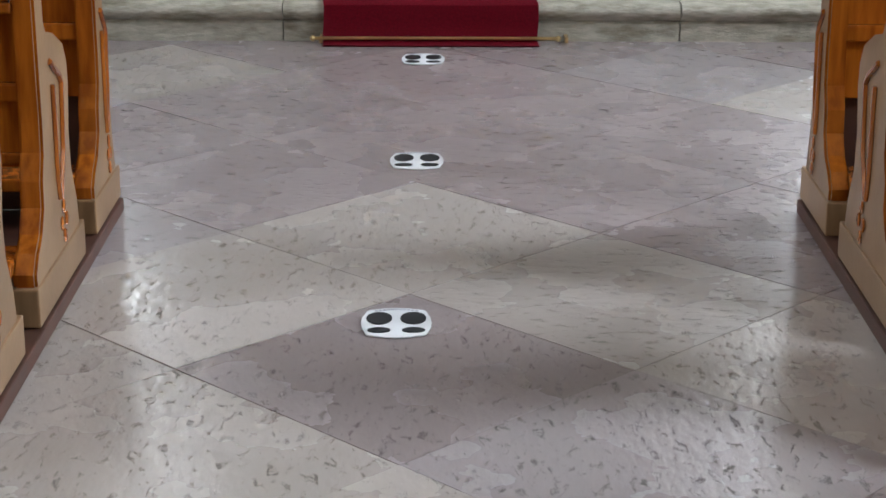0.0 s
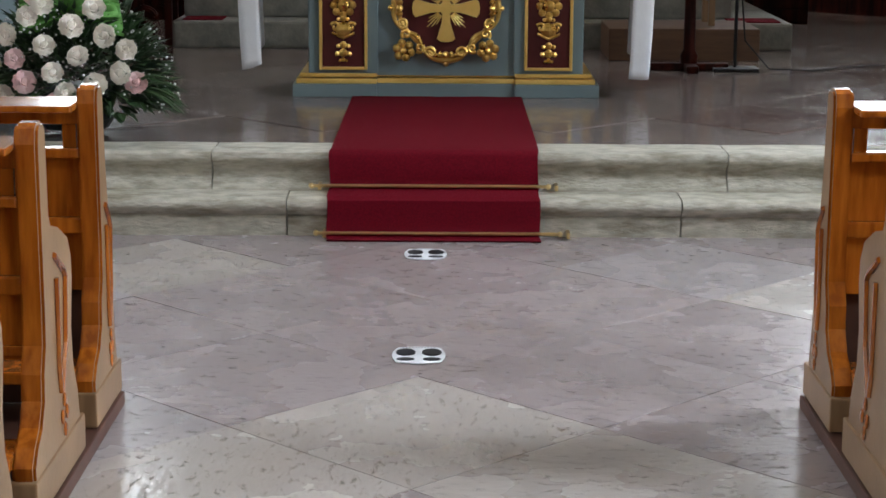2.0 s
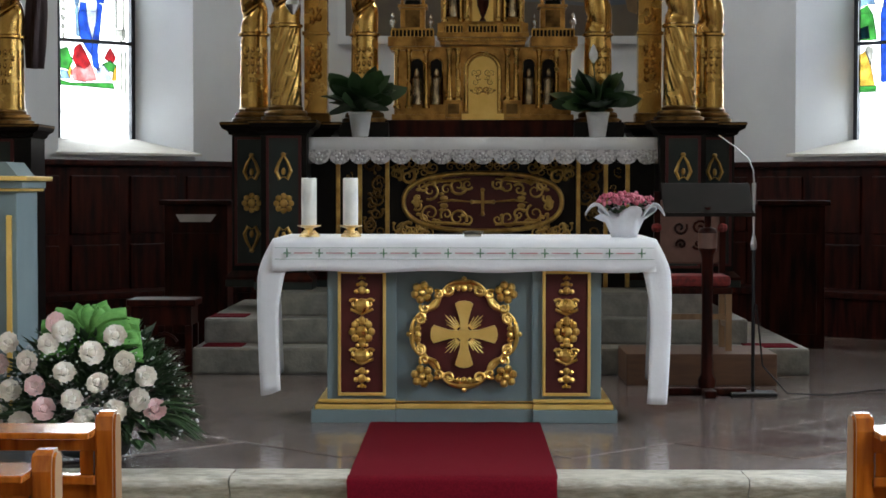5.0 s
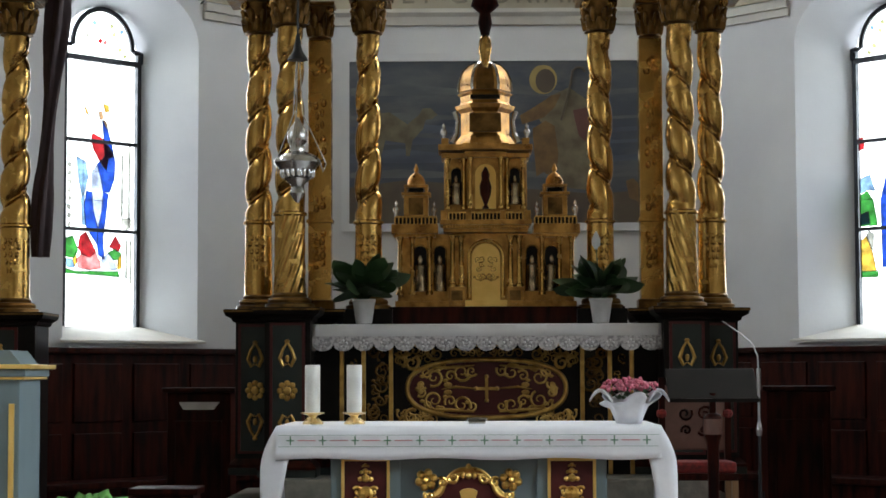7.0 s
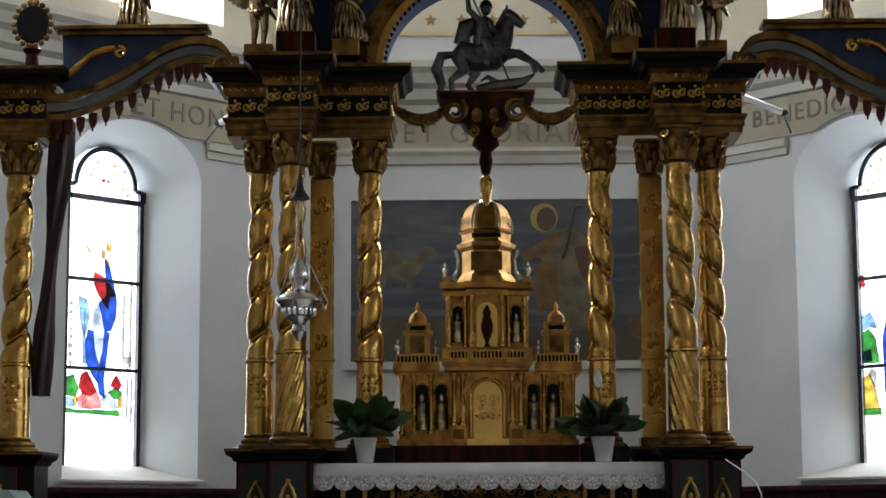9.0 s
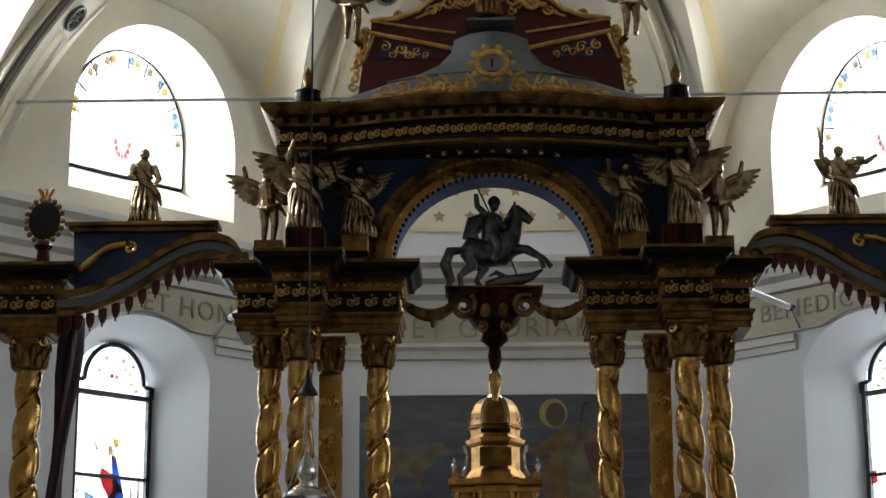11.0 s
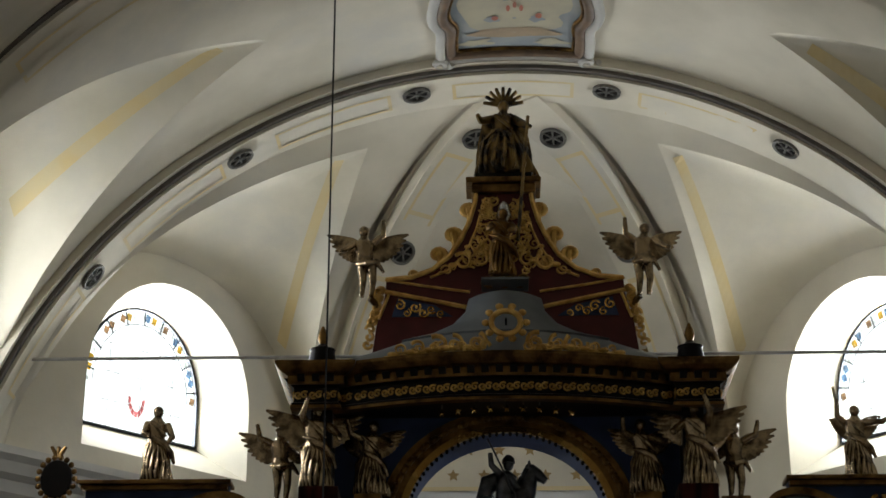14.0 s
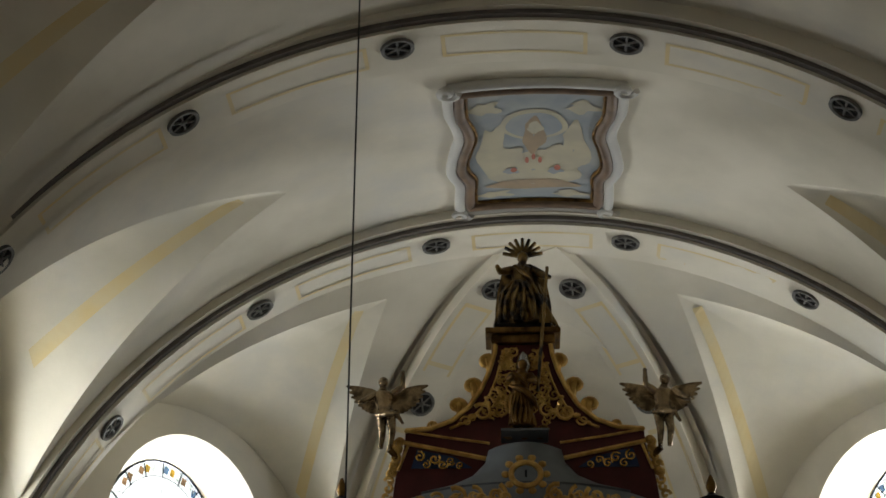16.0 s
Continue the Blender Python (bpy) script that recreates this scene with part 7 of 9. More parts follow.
def balustrade(x0, x1, y, z0, z1):
    n = max(2, int((x1 - x0) / 0.03))
    part("balustrade_rail", boxes((x0, x1, y - 0.012, y + 0.012, z1 - 0.014, z1)), GOLD, tab)
    bm = B()
    for k in range(n + 1):
        x = x0 + (x1 - x0) * k / n
        box(bm, x - 0.006, x + 0.006, y - 0.008, y + 0.008, z0, z1 - 0.014)
    part("balustrade_grille", bm, GOLD, tab)
    part("balustrade_back", boxes((x0, x1, y + 0.012, y + 0.02, z0, z1 - 0.014)), BLACKWOOD, tab)


def urn(x, y, z, s):
    part("little_urn", lathe(B(), [(0.018 * s, 0), (0.012 * s, 0.02 * s), (0.028 * s, 0.05 * s), (0.024 * s, 0.07 * s), (0.008 * s, 0.085 * s), (0.016 * s, 0.10 * s), (0.003 * s, 0.13 * s)], (x, y, z), 10), SILVER, tab, smooth=50)


storey(-0.74, 0.74, 0.0, 0.35, 0.0, 0.05)
storey(-0.72, 0.72, 0.04, 0.34, 0.05, 0.60)
storey(-0.30, 0.30, -0.10, 0.1, 0.0, 0.05, "plinth")
storey(-0.27, 0.27, -0.06, 0.1, 0.05, 0.60, "centre")
for q in (-1, 1):
    storey(q * 0.235 - 0.065, q * 0.235 + 0.065, -0.12, 0.0, 0.02, 0.16, "column_base")
    part("base_panel", boxes((q * 0.235 - 0.045, q * 0.235 + 0.045, -0.128, -0.12, 0.05, 0.13)), OLDGOLD, tab)
    for dx in (-0.035, 0.035):
        little_column(q * 0.235 + dx, -0.075, 0.16, 0.58, 0.022)
    for x in (0.70, 0.60, 0.46):
        little_column(q * x, 0.02, 0.10, 0.58, 0.02)
    niche(q * 0.535, 0.035, 0.13, 0.50, 0.052)
    niche(q * 0.375, 0.035, 0.13, 0.50, 0.045)
    storey(q * 0.58 - 0.19, q * 0.58 + 0.19, -0.02, 0.34, 0.60, 0.68, "side_cornice")
    storey(q * 0.58 - 0.17, q * 0.58 + 0.17, 0.0, 0.34, 0.57, 0.60, "side_frieze")
    balustrade(q * 0.57 - 0.17, q * 0.57 + 0.17, 0.0, 0.68, 0.745)
    storey(q * 0.57 - 0.10, q * 0.57 + 0.10, 0.05, 0.25, 0.68, 0.92, "turret")
    part("turret_panel", boxes((q * 0.57 - 0.06, q * 0.57 + 0.06, 0.04, 0.05, 0.76, 0.90), bev=0.003), OLDGOLD, tab)
    storey(q * 0.57 - 0.12, q * 0.57 + 0.12, 0.03, 0.27, 0.92, 0.945, "turret_cornice")
    storey(q * 0.57 - 0.10, q * 0.57 + 0.10, 0.05, 0.25, 0.985, 1.01, "turret_lid")
    for dx in (-0.085, 0.085):
        storey(q * 0.57 + dx - 0.012, q * 0.57 + dx + 0.012, 0.06, 0.24, 0.945, 0.985, "turret_post")
    part("turret_core", boxes((q * 0.57 - 0.06, q * 0.57 + 0.06, 0.1, 0.2, 0.945, 0.985)), BLACKWOOD, tab)
    part("turret_dome", lathe(B(), [(0.075, 1.01), (0.072, 1.05), (0.055, 1.085), (0.025, 1.11), (0.012, 1.12), (0.022, 1.14), (0.004, 1.19)], (q * 0.57, 0.15, 0), 14), TABGOLD, tab, smooth=50)
    urn(q * 0.73, 0.01, 0.745, 1.0)
    urn(q * 0.42, 0.01, 0.745, 0.9)
# door with its arch
o = arch_outline(0.115, 0.05, 0.40, 0.115, 12)
part("door", prism(B(), o, -0.075, -0.05), LEAFGOLD, tab, "bright gilded arched door")
bm = B()
pts = [(-0.135, -0.08, 0.07)] + [(0.135 * math.cos(t), -0.08, 0.40 + 0.135 * math.sin(t)) for t in [math.pi * (14 - k) / 14 for k in range(15)]] + [(0.135, -0.08, 0.07)]
tube(bm, pts, 0.018, 8)
part("door_arch", bm, GOLD, tab, smooth=50)
bm = B()
scroll_field(bm, 0.0, 0.09, 0.12, 0.46, -0.08, 7, 0.035, rg, 0.0)
part("door_relief", bm, GOLD, tab, "low relief on the door")
part("step", boxes((-0.17, 0.17, -0.15, -0.05, 0.0, 0.05)), LEAFGOLD, tab)
storey(-0.34, 0.34, -0.15, 0.2, 0.60, 0.63, "frieze")
storey(-0.37, 0.37, -0.18, 0.2, 0.66, 0.70, "cornice")
storey(-0.35, 0.35, -0.16, 0.2, 0.63, 0.66, "dentil_course")
bm = B()
for k in range(30):
    x = -0.35 + 0.7 * (k + 0.5) / 30
    box(bm, x - 0.007, x + 0.007, -0.172, -0.16, 0.635, 0.657)
part("dentil_row", bm, GOLD, tab)
balustrade(-0.30, 0.30, -0.10, 0.70, 0.77)
for x in (-0.34, -0.14, 0.14, 0.34):
    storey(x - 0.025, x + 0.025, -0.125, -0.075, 0.70, 0.78, "balustrade_post")
# second storey
storey(-0.34, 0.34, 0.05, 0.30, 0.70, 1.27)
storey(-0.15, 0.15, -0.03, 0.1, 0.70, 1.27, "upper_centre")
o = arch_outline(0.085, 0.80, 1.08, 0.085, 12)
part("upper_niche", prism(B(), o, -0.042, -0.03), LEAFGOLD, tab, "pale gold lit niche")
bm = lathe(B(), [(0.03, 0.80), (0.012, 0.83), (0.045, 0.92), (0.05, 0.98), (0.03, 1.04), (0.035, 1.08), (0.008, 1.14)], (0, -0.06, 0), 14)
part("niche_vase", bm, DARKWOOD, tab, "dark small vase-shaped figure", smooth=50)
for q in (-1, 1):
    for x, y in ((0.125, -0.05), (0.175, 0.02), (0.31, 0.02)):
        little_column(q * x, y, 0.80, 1.22, 0.018)
    niche(q * 0.24, 0.045, 0.84, 1.14, 0.042)
    urn(q * 0.34, 0.02, 1.38, 1.0)
    storey(q * 0.33 - 0.03, q * 0.33 + 0.03, -0.01, 0.05, 1.33, 1.385, "corner_post")
    storey(q * 0.10 - 0.02, q * 0.10 + 0.02, -0.07, -0.03, 1.33, 1.40, "corner_post")
storey(-0.36, 0.36, -0.02, 0.32, 1.22, 1.26, "upper_frieze")
storey(-0.385, 0.385, -0.045, 0.32, 1.28, 1.33, "upper_cornice")
storey(-0.17, 0.17, -0.07, 0.1, 1.22, 1.27, "centre_frieze")
storey(-0.19, 0.19, -0.09, 0.1, 1.285, 1.335, "centre_cornice")
# drum and dome
part("drum", lathe(B(), [(0.26, 1.33), (0.245, 1.36), (0.20, 1.42), (0.20, 1.60), (0.235, 1.63), (0.25, 1.66), (0.215, 1.67), (0.20, 1.69), (0.205, 1.74), (0.23, 1.76), (0.20, 1.78)], (0, 0.13, 0), 6), TABGOLD, tab)
part("drum_panel", boxes((-0.13, 0.13, -0.085, -0.05, 1.43, 1.58), bev=0.004), OLDGOLD, tab)
part("drum_slot", boxes((-0.12, 0.12, -0.062, -0.03, 1.70, 1.735)), BLACKWOOD, tab)
for q in (-1, 1):
    part("drum_volute", tube(B(), [(q * 0.27, 0.0, 1.35), (q * 0.235, -0.01, 1.42), (q * 0.225, -0.01, 1.52), (q * 0.25, -0.01, 1.60)], [0.035, 0.02, 0.018, 0.025], 7), SILVER, tab)
bm = B()
DOME = ((0.215, 1.78), (0.22, 1.82), (0.21, 1.88), (0.18, 1.95), (0.13, 2.00), (0.06, 2.03))
lathe(bm, DOME, (0, 0.13, 0), 6)
part("dome", bm, TABGOLD, tab, "six-sided gilded dome")
bm = B()
loft(bm, [[(q * r * 0.34, 0.13 - r * 0.866 - d, z) for q, d in ((-1, 0.004), (1, 0.004), (1, 0.012), (-1, 0.012))] for r, z in DOME[:5]], close=True, ends=True)
part("dome_panel", bm, OLDGOLD, tab, "dark carved panel of the dome")
bm = B()
for k in range(6):
    t = 2 * math.pi * k / 6
    tube(bm, [(r * math.cos(t), 0.13 + r * math.sin(t), z) for r, z in DOME], 0.013, 6)
part("dome_ribwork", bm, SILVER, tab)
part("lantern", lathe(B(), [(0.05, 2.02), (0.045, 2.10), (0.06, 2.11), (0.03, 2.14), (0.02, 2.20)], (0, 0.13, 0), 10), TABGOLD, tab, smooth=40)


# ================================================================ side gates
def lerp_path(pts, n):
    out = []
    for k in range(n + 1):
        f = k / n * (len(pts) - 1)
        i = min(int(f), len(pts) - 2)
        u = f - i
        p0, p1, p2, p3 = pts[max(i - 1, 0)], pts[i], pts[i + 1], pts[min(i + 2, len(pts) - 1)]
        out.append(tuple(0.5 * (2 * p1[c] + (p2[c] - p0[c]) * u + (2 * p0[c] - 5 * p1[c] + 4 * p2[c] - p3[c]) * u * u + (3 * p1[c] - p0[c] - 3 * p2[c] + p3[c]) * u ** 3) for c in (0, 1)))
    return out


def side_gate(s):
    X = lambda x: HX + s * x
    ob = thing("side_gate_arch", "swan-neck arched beam with fringe, blue panel and gold edges", "arch beam", (0, 15.0, 0), "side gate arches")
    curve = lerp_path([(3.62, 5.02), (3.35, 5.05), (3.0, 5.20), (2.65, 5.42), (2.40, 5.50), (2.18, 5.46), (2.07, 5.32)], 40)
    for dz, w, y0, y1, mat, nm in ((0.0, 0.06, -0.10, 0.12, OLDGOLD, "swan_neck"), (-0.075, 0.065, -0.06, 0.12, SLATE, "blue_cove"), (-0.15, 0.05, -0.03, 0.12, OLDGOLD, "lower_edge")):
        bm = B()
        loft(bm, [[(X(x), y0, z + dz + 0.10 - w / 2), (X(x), y0, z + dz + 0.10 + w / 2), (X(x), y1, z + dz + 0.10 + w / 2), (X(x), y1, z + dz + 0.10 - w / 2)] for x, z in curve], close=True, ends=True)
        part(nm, bm, mat, ob, smooth=40)
    bm = B()
    tube(bm, spiral((X(2.15), -0.06, 5.40), 0.11, 1.5, 0.6 if s < 0 else 2.5, -s * -1, 22), [0.03 - 0.0009 * k for k in range(22)], 7)
    part("scroll_end", bm, OLDGOLD, ob)
    o = [(X(3.50), 5.70)] + [(X(x), z + 0.12) for x, z in curve if 2.30 < x < 3.52] + [(X(2.30), 5.70)]
    part("blue_panel", prism(B(), o if s > 0 else o[::-1], 0.0, 0.10), DEEPBLUE, ob, "deep blue infill panel")
    x0, x1 = sorted((X(2.28), X(3.56)))
    part("top_cornice", boxes((x0, x1, -0.10, 0.16, 5.70, 5.735), (x0 + 0.03, x1 - 0.03, -0.06, 0.14, 5.66, 5.70), bev=0.008), OLDGOLD, ob)
    bm = B()
    tube(bm, [(X(a), -0.03, b) for a, b in lerp_path([(3.60, 5.20), (3.40, 5.36), (3.22, 5.52), (3.05, 5.56)], 14)], 0.03, 7)
    tube(bm, spiral((X(3.02), -0.03, 5.52), 0.055, 1.2, 1.6, s, 14), 0.018, 6)
    part("gold_scroll", bm, GOLD, ob, "gilded S-scroll")
    for k in range(1, 40, 2):
        x, z = curve[k]
        if x < 2.16:
            continue
        p = part("lambrequin", prism(B(), [(X(x) - 0.034, z - 0.075), (X(x) + 0.034, z - 0.075), (X(x) + 0.034, z - 0.15), (X(x) + 0.015, z - 0.20), (X(x) - 0.015, z - 0.20), (X(x) - 0.034, z - 0.15)][::-1], 0.0, 0.02), MAROON, ob, "maroon tongue of the fringe")
        part("tassel", ball(B(), (X(x), 0.005, z - 0.215), (0.01, 0.01, 0.02), 6, 5), OLDGOLD, p)
    return ob


side_gate(-1)
side_gate(1)
statue("saint_statue", "gilded robed statue on the side gate", 0.66, FLESHGOLD, (HX - 2.93, 15.02, 5.735), 0.3, 0, 0.95, ((0.12, -0.15, 0.5), (-0.12, -0.15, 0.55)))
statue("angel_statue", "dark gilded winged archangel statue on the side gate", 0.62, FLESHGOLD, (HX + 2.90, 15.02, 5.735), -0.2, 0.5, 0.95, ((0.48, -0.1, 0.80), (-0.22, -0.1, 1.05)), extra=(((-0.22, -0.1, 1.0), (-0.26, -0.1, 1.25), 0.02),))
ob = thing("relic_monstrance", "dark oval monstrance with leafy gilded rim on a foot", "monstrance", (-3.64, 15.05, 5.36))
part("foot", lathe(B(), [(0.14, 0), (0.13, 0.03), (0.06, 0.06), (0.05, 0.16), (0.08, 0.20), (0.04, 0.24)], seg=16), DARKWOOD, ob, smooth=40)
bm = B()
lathe(bm, [(0.13, -0.02), (0.14, 0.0), (0.13, 0.02)], seg=20, squash=(1, 1.2))
p = part("disc", bm, BLACKWOOD, ob)
p.matrix_local = Matrix.Translation((0, 0, 0.42)) @ Matrix.Rotation(radians(90), 4, "X")
bm = B()
for k in range(18):
    t = 2 * math.pi * k / 18
    ball(bm, (0.155 * math.cos(t), -0.01, 0.42 + 0.185 * math.sin(t)), (0.026, 0.02, 0.026), 7, 5)
for k in range(3):
    tube(bm, [(0, 0, 0.60), (0.06 * (k - 1), 0, 0.70)], [0.025, 0.015], 6)
part("leaf_rim", bm, OLDGOLD, ob)
# furled banner hanging beside the outer column
bm = B()
loops = []
for j in range(41):
    f = j / 40
    z = 5.06 - 2.36 * f
    r = 0.075 + 0.02 * math.sin(f * 9) - 0.02 * f
    cx = -3.40 - 0.12 * f ** 0.7 + 0.02 * math.sin(f * 6)
    loops.append([(cx + r * (1 + 0.28 * math.sin(5 * t + 10 * f)) * math.cos(t), 15.22 + r * (1 + 0.28 * math.sin(5 * t + 10 * f)) * math.sin(t), z) for t in [2 * math.pi * k / 30 for k in range(30)]])
loft(bm, loops, close=True, ends=True)
BANNER = material("banner_cloth", (0.035, 0.014, 0.018), 0.7, colour2=(0.02, 0.008, 0.01), scale=8)
ob = solid("furled_banner", bm, BANNER, "dark furled cloth banner hanging beside a column", "banner", smooth=60)


# ================================================================ windows
def glass(name, colour):
    """Old leaded glass: tints what shines through, with a faint shine and uneven density."""
    m = bpy.data.materials.new(name)
    m.use_nodes = True
    t = m.node_tree
    for n in list(t.nodes):
        if n.type == "BSDF_PRINCIPLED":
            t.nodes.remove(n)
    tr = t.nodes.new("ShaderNodeBsdfTransparent")
    gl = t.nodes.new("ShaderNodeBsdfGlossy")
    gl.inputs["Roughness"].default_value = 0.15
    mx = t.nodes.new("ShaderNodeMixShader")
    mx.inputs[0].default_value = 0.04
    co = t.nodes.new("ShaderNodeTexCoord")
    nz = t.nodes.new("ShaderNodeTexNoise")
    nz.inputs["Scale"].default_value = 9
    t.links.new(co.outputs["Object"], nz.inputs["Vector"])
    rp = t.nodes.new("ShaderNodeValToRGB")
    rp.color_ramp.elements[0].color = (*[c * 0.55 for c in colour], 1)
    rp.color_ramp.elements[1].color = (*colour, 1)
    rp.color_ramp.elements[0].position, rp.color_ramp.elements[1].position = 0.3, 0.65
    t.links.new(nz.outputs[0], rp.inputs[0])
    t.links.new(rp.outputs[0], tr.inputs[0])
    t.links.new(tr.outputs[0], mx.inputs[1])
    t.links.new(gl.outputs[0], mx.inputs[2])
    t.links.new(mx.outputs[0], t.nodes["Material Output"].inputs[0])
    return m


G_CLEAR = glass("clear_leaded_glass", (0.92, 0.94, 0.90))
G_BLUE = glass("blue_glass", (0.012, 0.045, 0.30))
G_RED = glass("red_glass", (0.26, 0.012, 0.016))
G_PALERED = glass("pale_red_glass", (0.62, 0.17, 0.17))
G_GREEN = glass("green_glass", (0.03, 0.17, 0.03))
G_YELLOW = glass("amber_glass", (0.45, 0.28, 0.04))
G_PALE = glass("pale_blue_glass", (0.16, 0.27, 0.42))
G_TINT = glass("grey_tint_glass", (0.35, 0.40, 0.55))
G_GREY = glass("grey_painted_glass", (0.30, 0.30, 0.27))
G_OLIVE = glass("olive_glass", (0.30, 0.31, 0.16))
G_SKIN = glass("pale_brown_glass", (0.32, 0.19, 0.10))
LEAD = material("window_lead", (0.035, 0.04, 0.05), 0.5, metal=0.4)


def place_in(o, a, n, depth):
    m = Matrix.Identity(4)
    m.col[0][:3] = (a[0], a[1], 0)
    m.col[1][:3] = (n[0], n[1], 0)
    m.col[2][:3] = (0, 0, 1)
    m.col[3][:3] = (o[0] + n[0] * depth, o[1] + n[1] * depth, 0)
    return m


def pane(bm, pts):
    bm.faces.new([bm.verts.new((x, 0, z)) for x, z in pts])


def lower_window(nm, o, a, n, variant):
    win = new(nm)
    win.matrix_world = place_in(o + a * LOW_SHIFT, a, n, 0.58)
    tagged(win, "tall arched stained glass window with black iron bars", "window", kind="structure")
    W = 0.43
    bm = B()
    for x in (-W, W):
        box(bm, x - 0.022, x + 0.022, -0.02, 0.03, 2.17, 4.90)
    box(bm, -W + 0.022, W - 0.022, -0.02, 0.03, 2.17, 2.20)
    part("window_frame", bm, LEAD, win)
    for z, h in ((3.13, 0.017), (3.99, 0.017), (4.79, 0.026)):
        part("glazing_bar", boxes((-W + 0.022, W - 0.022, -0.03, 0.02, z - h, z + h)), LEAD, win)
    bm = B()
    for q in (-1, 1):
        tube(bm, [(q * 0.45, -0.01, 4.80), (q * 0.46, -0.01, 4.90), (q * 0.36, -0.01, 4.91)], 0.026, 6)
    tube(bm, [(0.35 * math.cos(math.pi * k / 20), -0.01, 4.91 + 0.38 * math.sin(math.pi * k / 20)) for k in range(21)], 0.026, 6)
    part("trefoil_bar", bm, LEAD, win)
    for z0, z1 in ((2.20, 3.113), (3.147, 3.973), (4.007, 4.764)):
        bm = B()
        pane(bm, [(-W + 0.02, z0), (W - 0.02, z0), (W - 0.02, z1), (-W + 0.02, z1)])
        part("pane", bm, G_CLEAR, win).visible_shadow = False
    bm = B()
    pane(bm, [(W, 4.82), (W, 4.89)] + [(0.34 * math.cos(math.pi * k / 16), 4.90 + 0.38 * math.sin(math.pi * k / 16)) for k in range(17)] + [(-W, 4.89), (-W, 4.82)])
    part("pane", bm, G_CLEAR, win).visible_shadow = False

    def piece(mat, pts, dy=-0.006, lead=0.0035):
        bm = B()
        pane(bm, pts)
        p = part("coloured_piece", bm, mat, win)
        p.location.y = dy
        p.visible_shadow = False
        if lead:
            edge = [(x, dy - 0.001, z) for x, z in pts]
            part("lead_outline", tube(B(), edge + [edge[0]], lead, 4), LEAD, win)

    def shape(mat, dy, *pts):
        piece(mat, [((x - 239) * 0.00327, 5.377 - z * 0.002718) for x, z in pts], dy)

    if variant == 0:
        # a draped figure in blue and red over a kneeling red shape, plants at the foot
        shape(G_BLUE, -0.006, (240, 430), (262, 470), (280, 540), (288, 580), (285, 640), (268, 690), (245, 690), (236, 640), (222, 590), (250, 560))
        shape(G_TINT, -0.006, (205, 620), (222, 592), (236, 640), (245, 690), (240, 760), (228, 820), (212, 760), (205, 690))
        shape(G_BLUE, -0.007, (185, 690), (205, 690), (212, 760), (228, 820), (225, 880), (205, 850), (185, 815), (178, 750))
        shape(G_BLUE, -0.006, (245, 690), (264, 694), (256, 780), (246, 860), (252, 930), (230, 915), (225, 880), (228, 820), (240, 760))
        shape(G_PALE, -0.006, (150, 570), (183, 585), (192, 640), (182, 690), (170, 710), (160, 660))
        shape(G_PALE, -0.006, (168, 715), (180, 695), (178, 750), (184, 812), (172, 810))
        shape(G_RED, -0.008, (205, 480), (245, 500), (275, 540), (285, 560), (262, 567), (256, 612), (236, 588), (212, 545), (200, 510))
        shape(G_SKIN, -0.008, (226, 402), (240, 400), (244, 425), (232, 434))
        shape(G_YELLOW, -0.007, (243, 372), (262, 376), (264, 398), (250, 404))
        shape(G_YELLOW, -0.007, (176, 386), (186, 400), (192, 420), (182, 412))
        shape(G_SKIN, -0.007, (243, 425), (256, 440), (262, 468), (250, 452))
        shape(G_RED, -0.008, (165, 850), (185, 835), (205, 870), (222, 905), (200, 925), (170, 915), (158, 890))
        shape(G_PALERED, -0.008, (170, 915), (200, 925), (222, 905), (238, 945), (240, 962), (200, 970), (160, 965), (150, 935))
        shape(G_TINT, -0.008, (240, 930), (265, 905), (290, 940), (295, 965), (245, 965))
        shape(G_GREEN, -0.007, (116, 966), (150, 975), (300, 970), (306, 990), (200, 986), (116, 984))
        shape(G_GREEN, -0.007, (116, 860), (140, 850), (160, 900), (145, 930), (116, 925))
        shape(G_PALE, -0.007, (118, 930), (140, 935), (148, 962), (118, 962))
        shape(G_YELLOW, -0.007, (140, 940), (150, 905), (156, 940), (148, 960))
        shape(G_RED, -0.007, (268, 884), (290, 842), (312, 880), (300, 900))
        shape(G_GREEN, -0.007, (262, 905), (290, 890), (312, 905), (300, 930), (286, 930))
        shape(G_YELLOW, -0.007, (300, 930), (312, 908), (312, 962), (296, 962))
        for x0, z0, z1 in ((312, 540, 780), (338, 500, 820), (330, 850, 1000), (345, 850, 1020)):
            shape(G_GREY, -0.007, (x0 - 2, z0), (x0 + 4, z0 + 20), (x0 + 3, z1), (x0 - 3, z1 - 10))
        shape(G_GREY, -0.007, (312, 780), (345, 776), (350, 800), (330, 822), (310, 800))
        for k in range(9):
            shape(G_GREY, -0.007, (120 + 3 * (k % 3), 560 + 30 * k), (134, 566 + 30 * k), (130, 580 + 30 * k), (119, 576 + 30 * k))
    else:
        piece(G_GREEN, [(0.20, 3.16), (0.40, 3.16), (0.40, 3.46), (0.31, 3.50), (0.24, 3.40)])
        piece(G_PALE, [(0.22, 3.50), (0.31, 3.51), (0.40, 3.47), (0.40, 3.62), (0.28, 3.66)])
        piece(G_BLUE, [(0.28, 3.18), (0.40, 3.17), (0.40, 3.27), (0.30, 3.30)], -0.009)
        piece(G_RED, [(0.33, 3.92), (0.40, 3.90), (0.40, 4.02), (0.35, 4.04)], -0.009)
        piece(G_YELLOW, [(0.22, 2.72), (0.40, 2.72), (0.40, 3.02), (0.33, 3.06), (0.26, 2.90)])
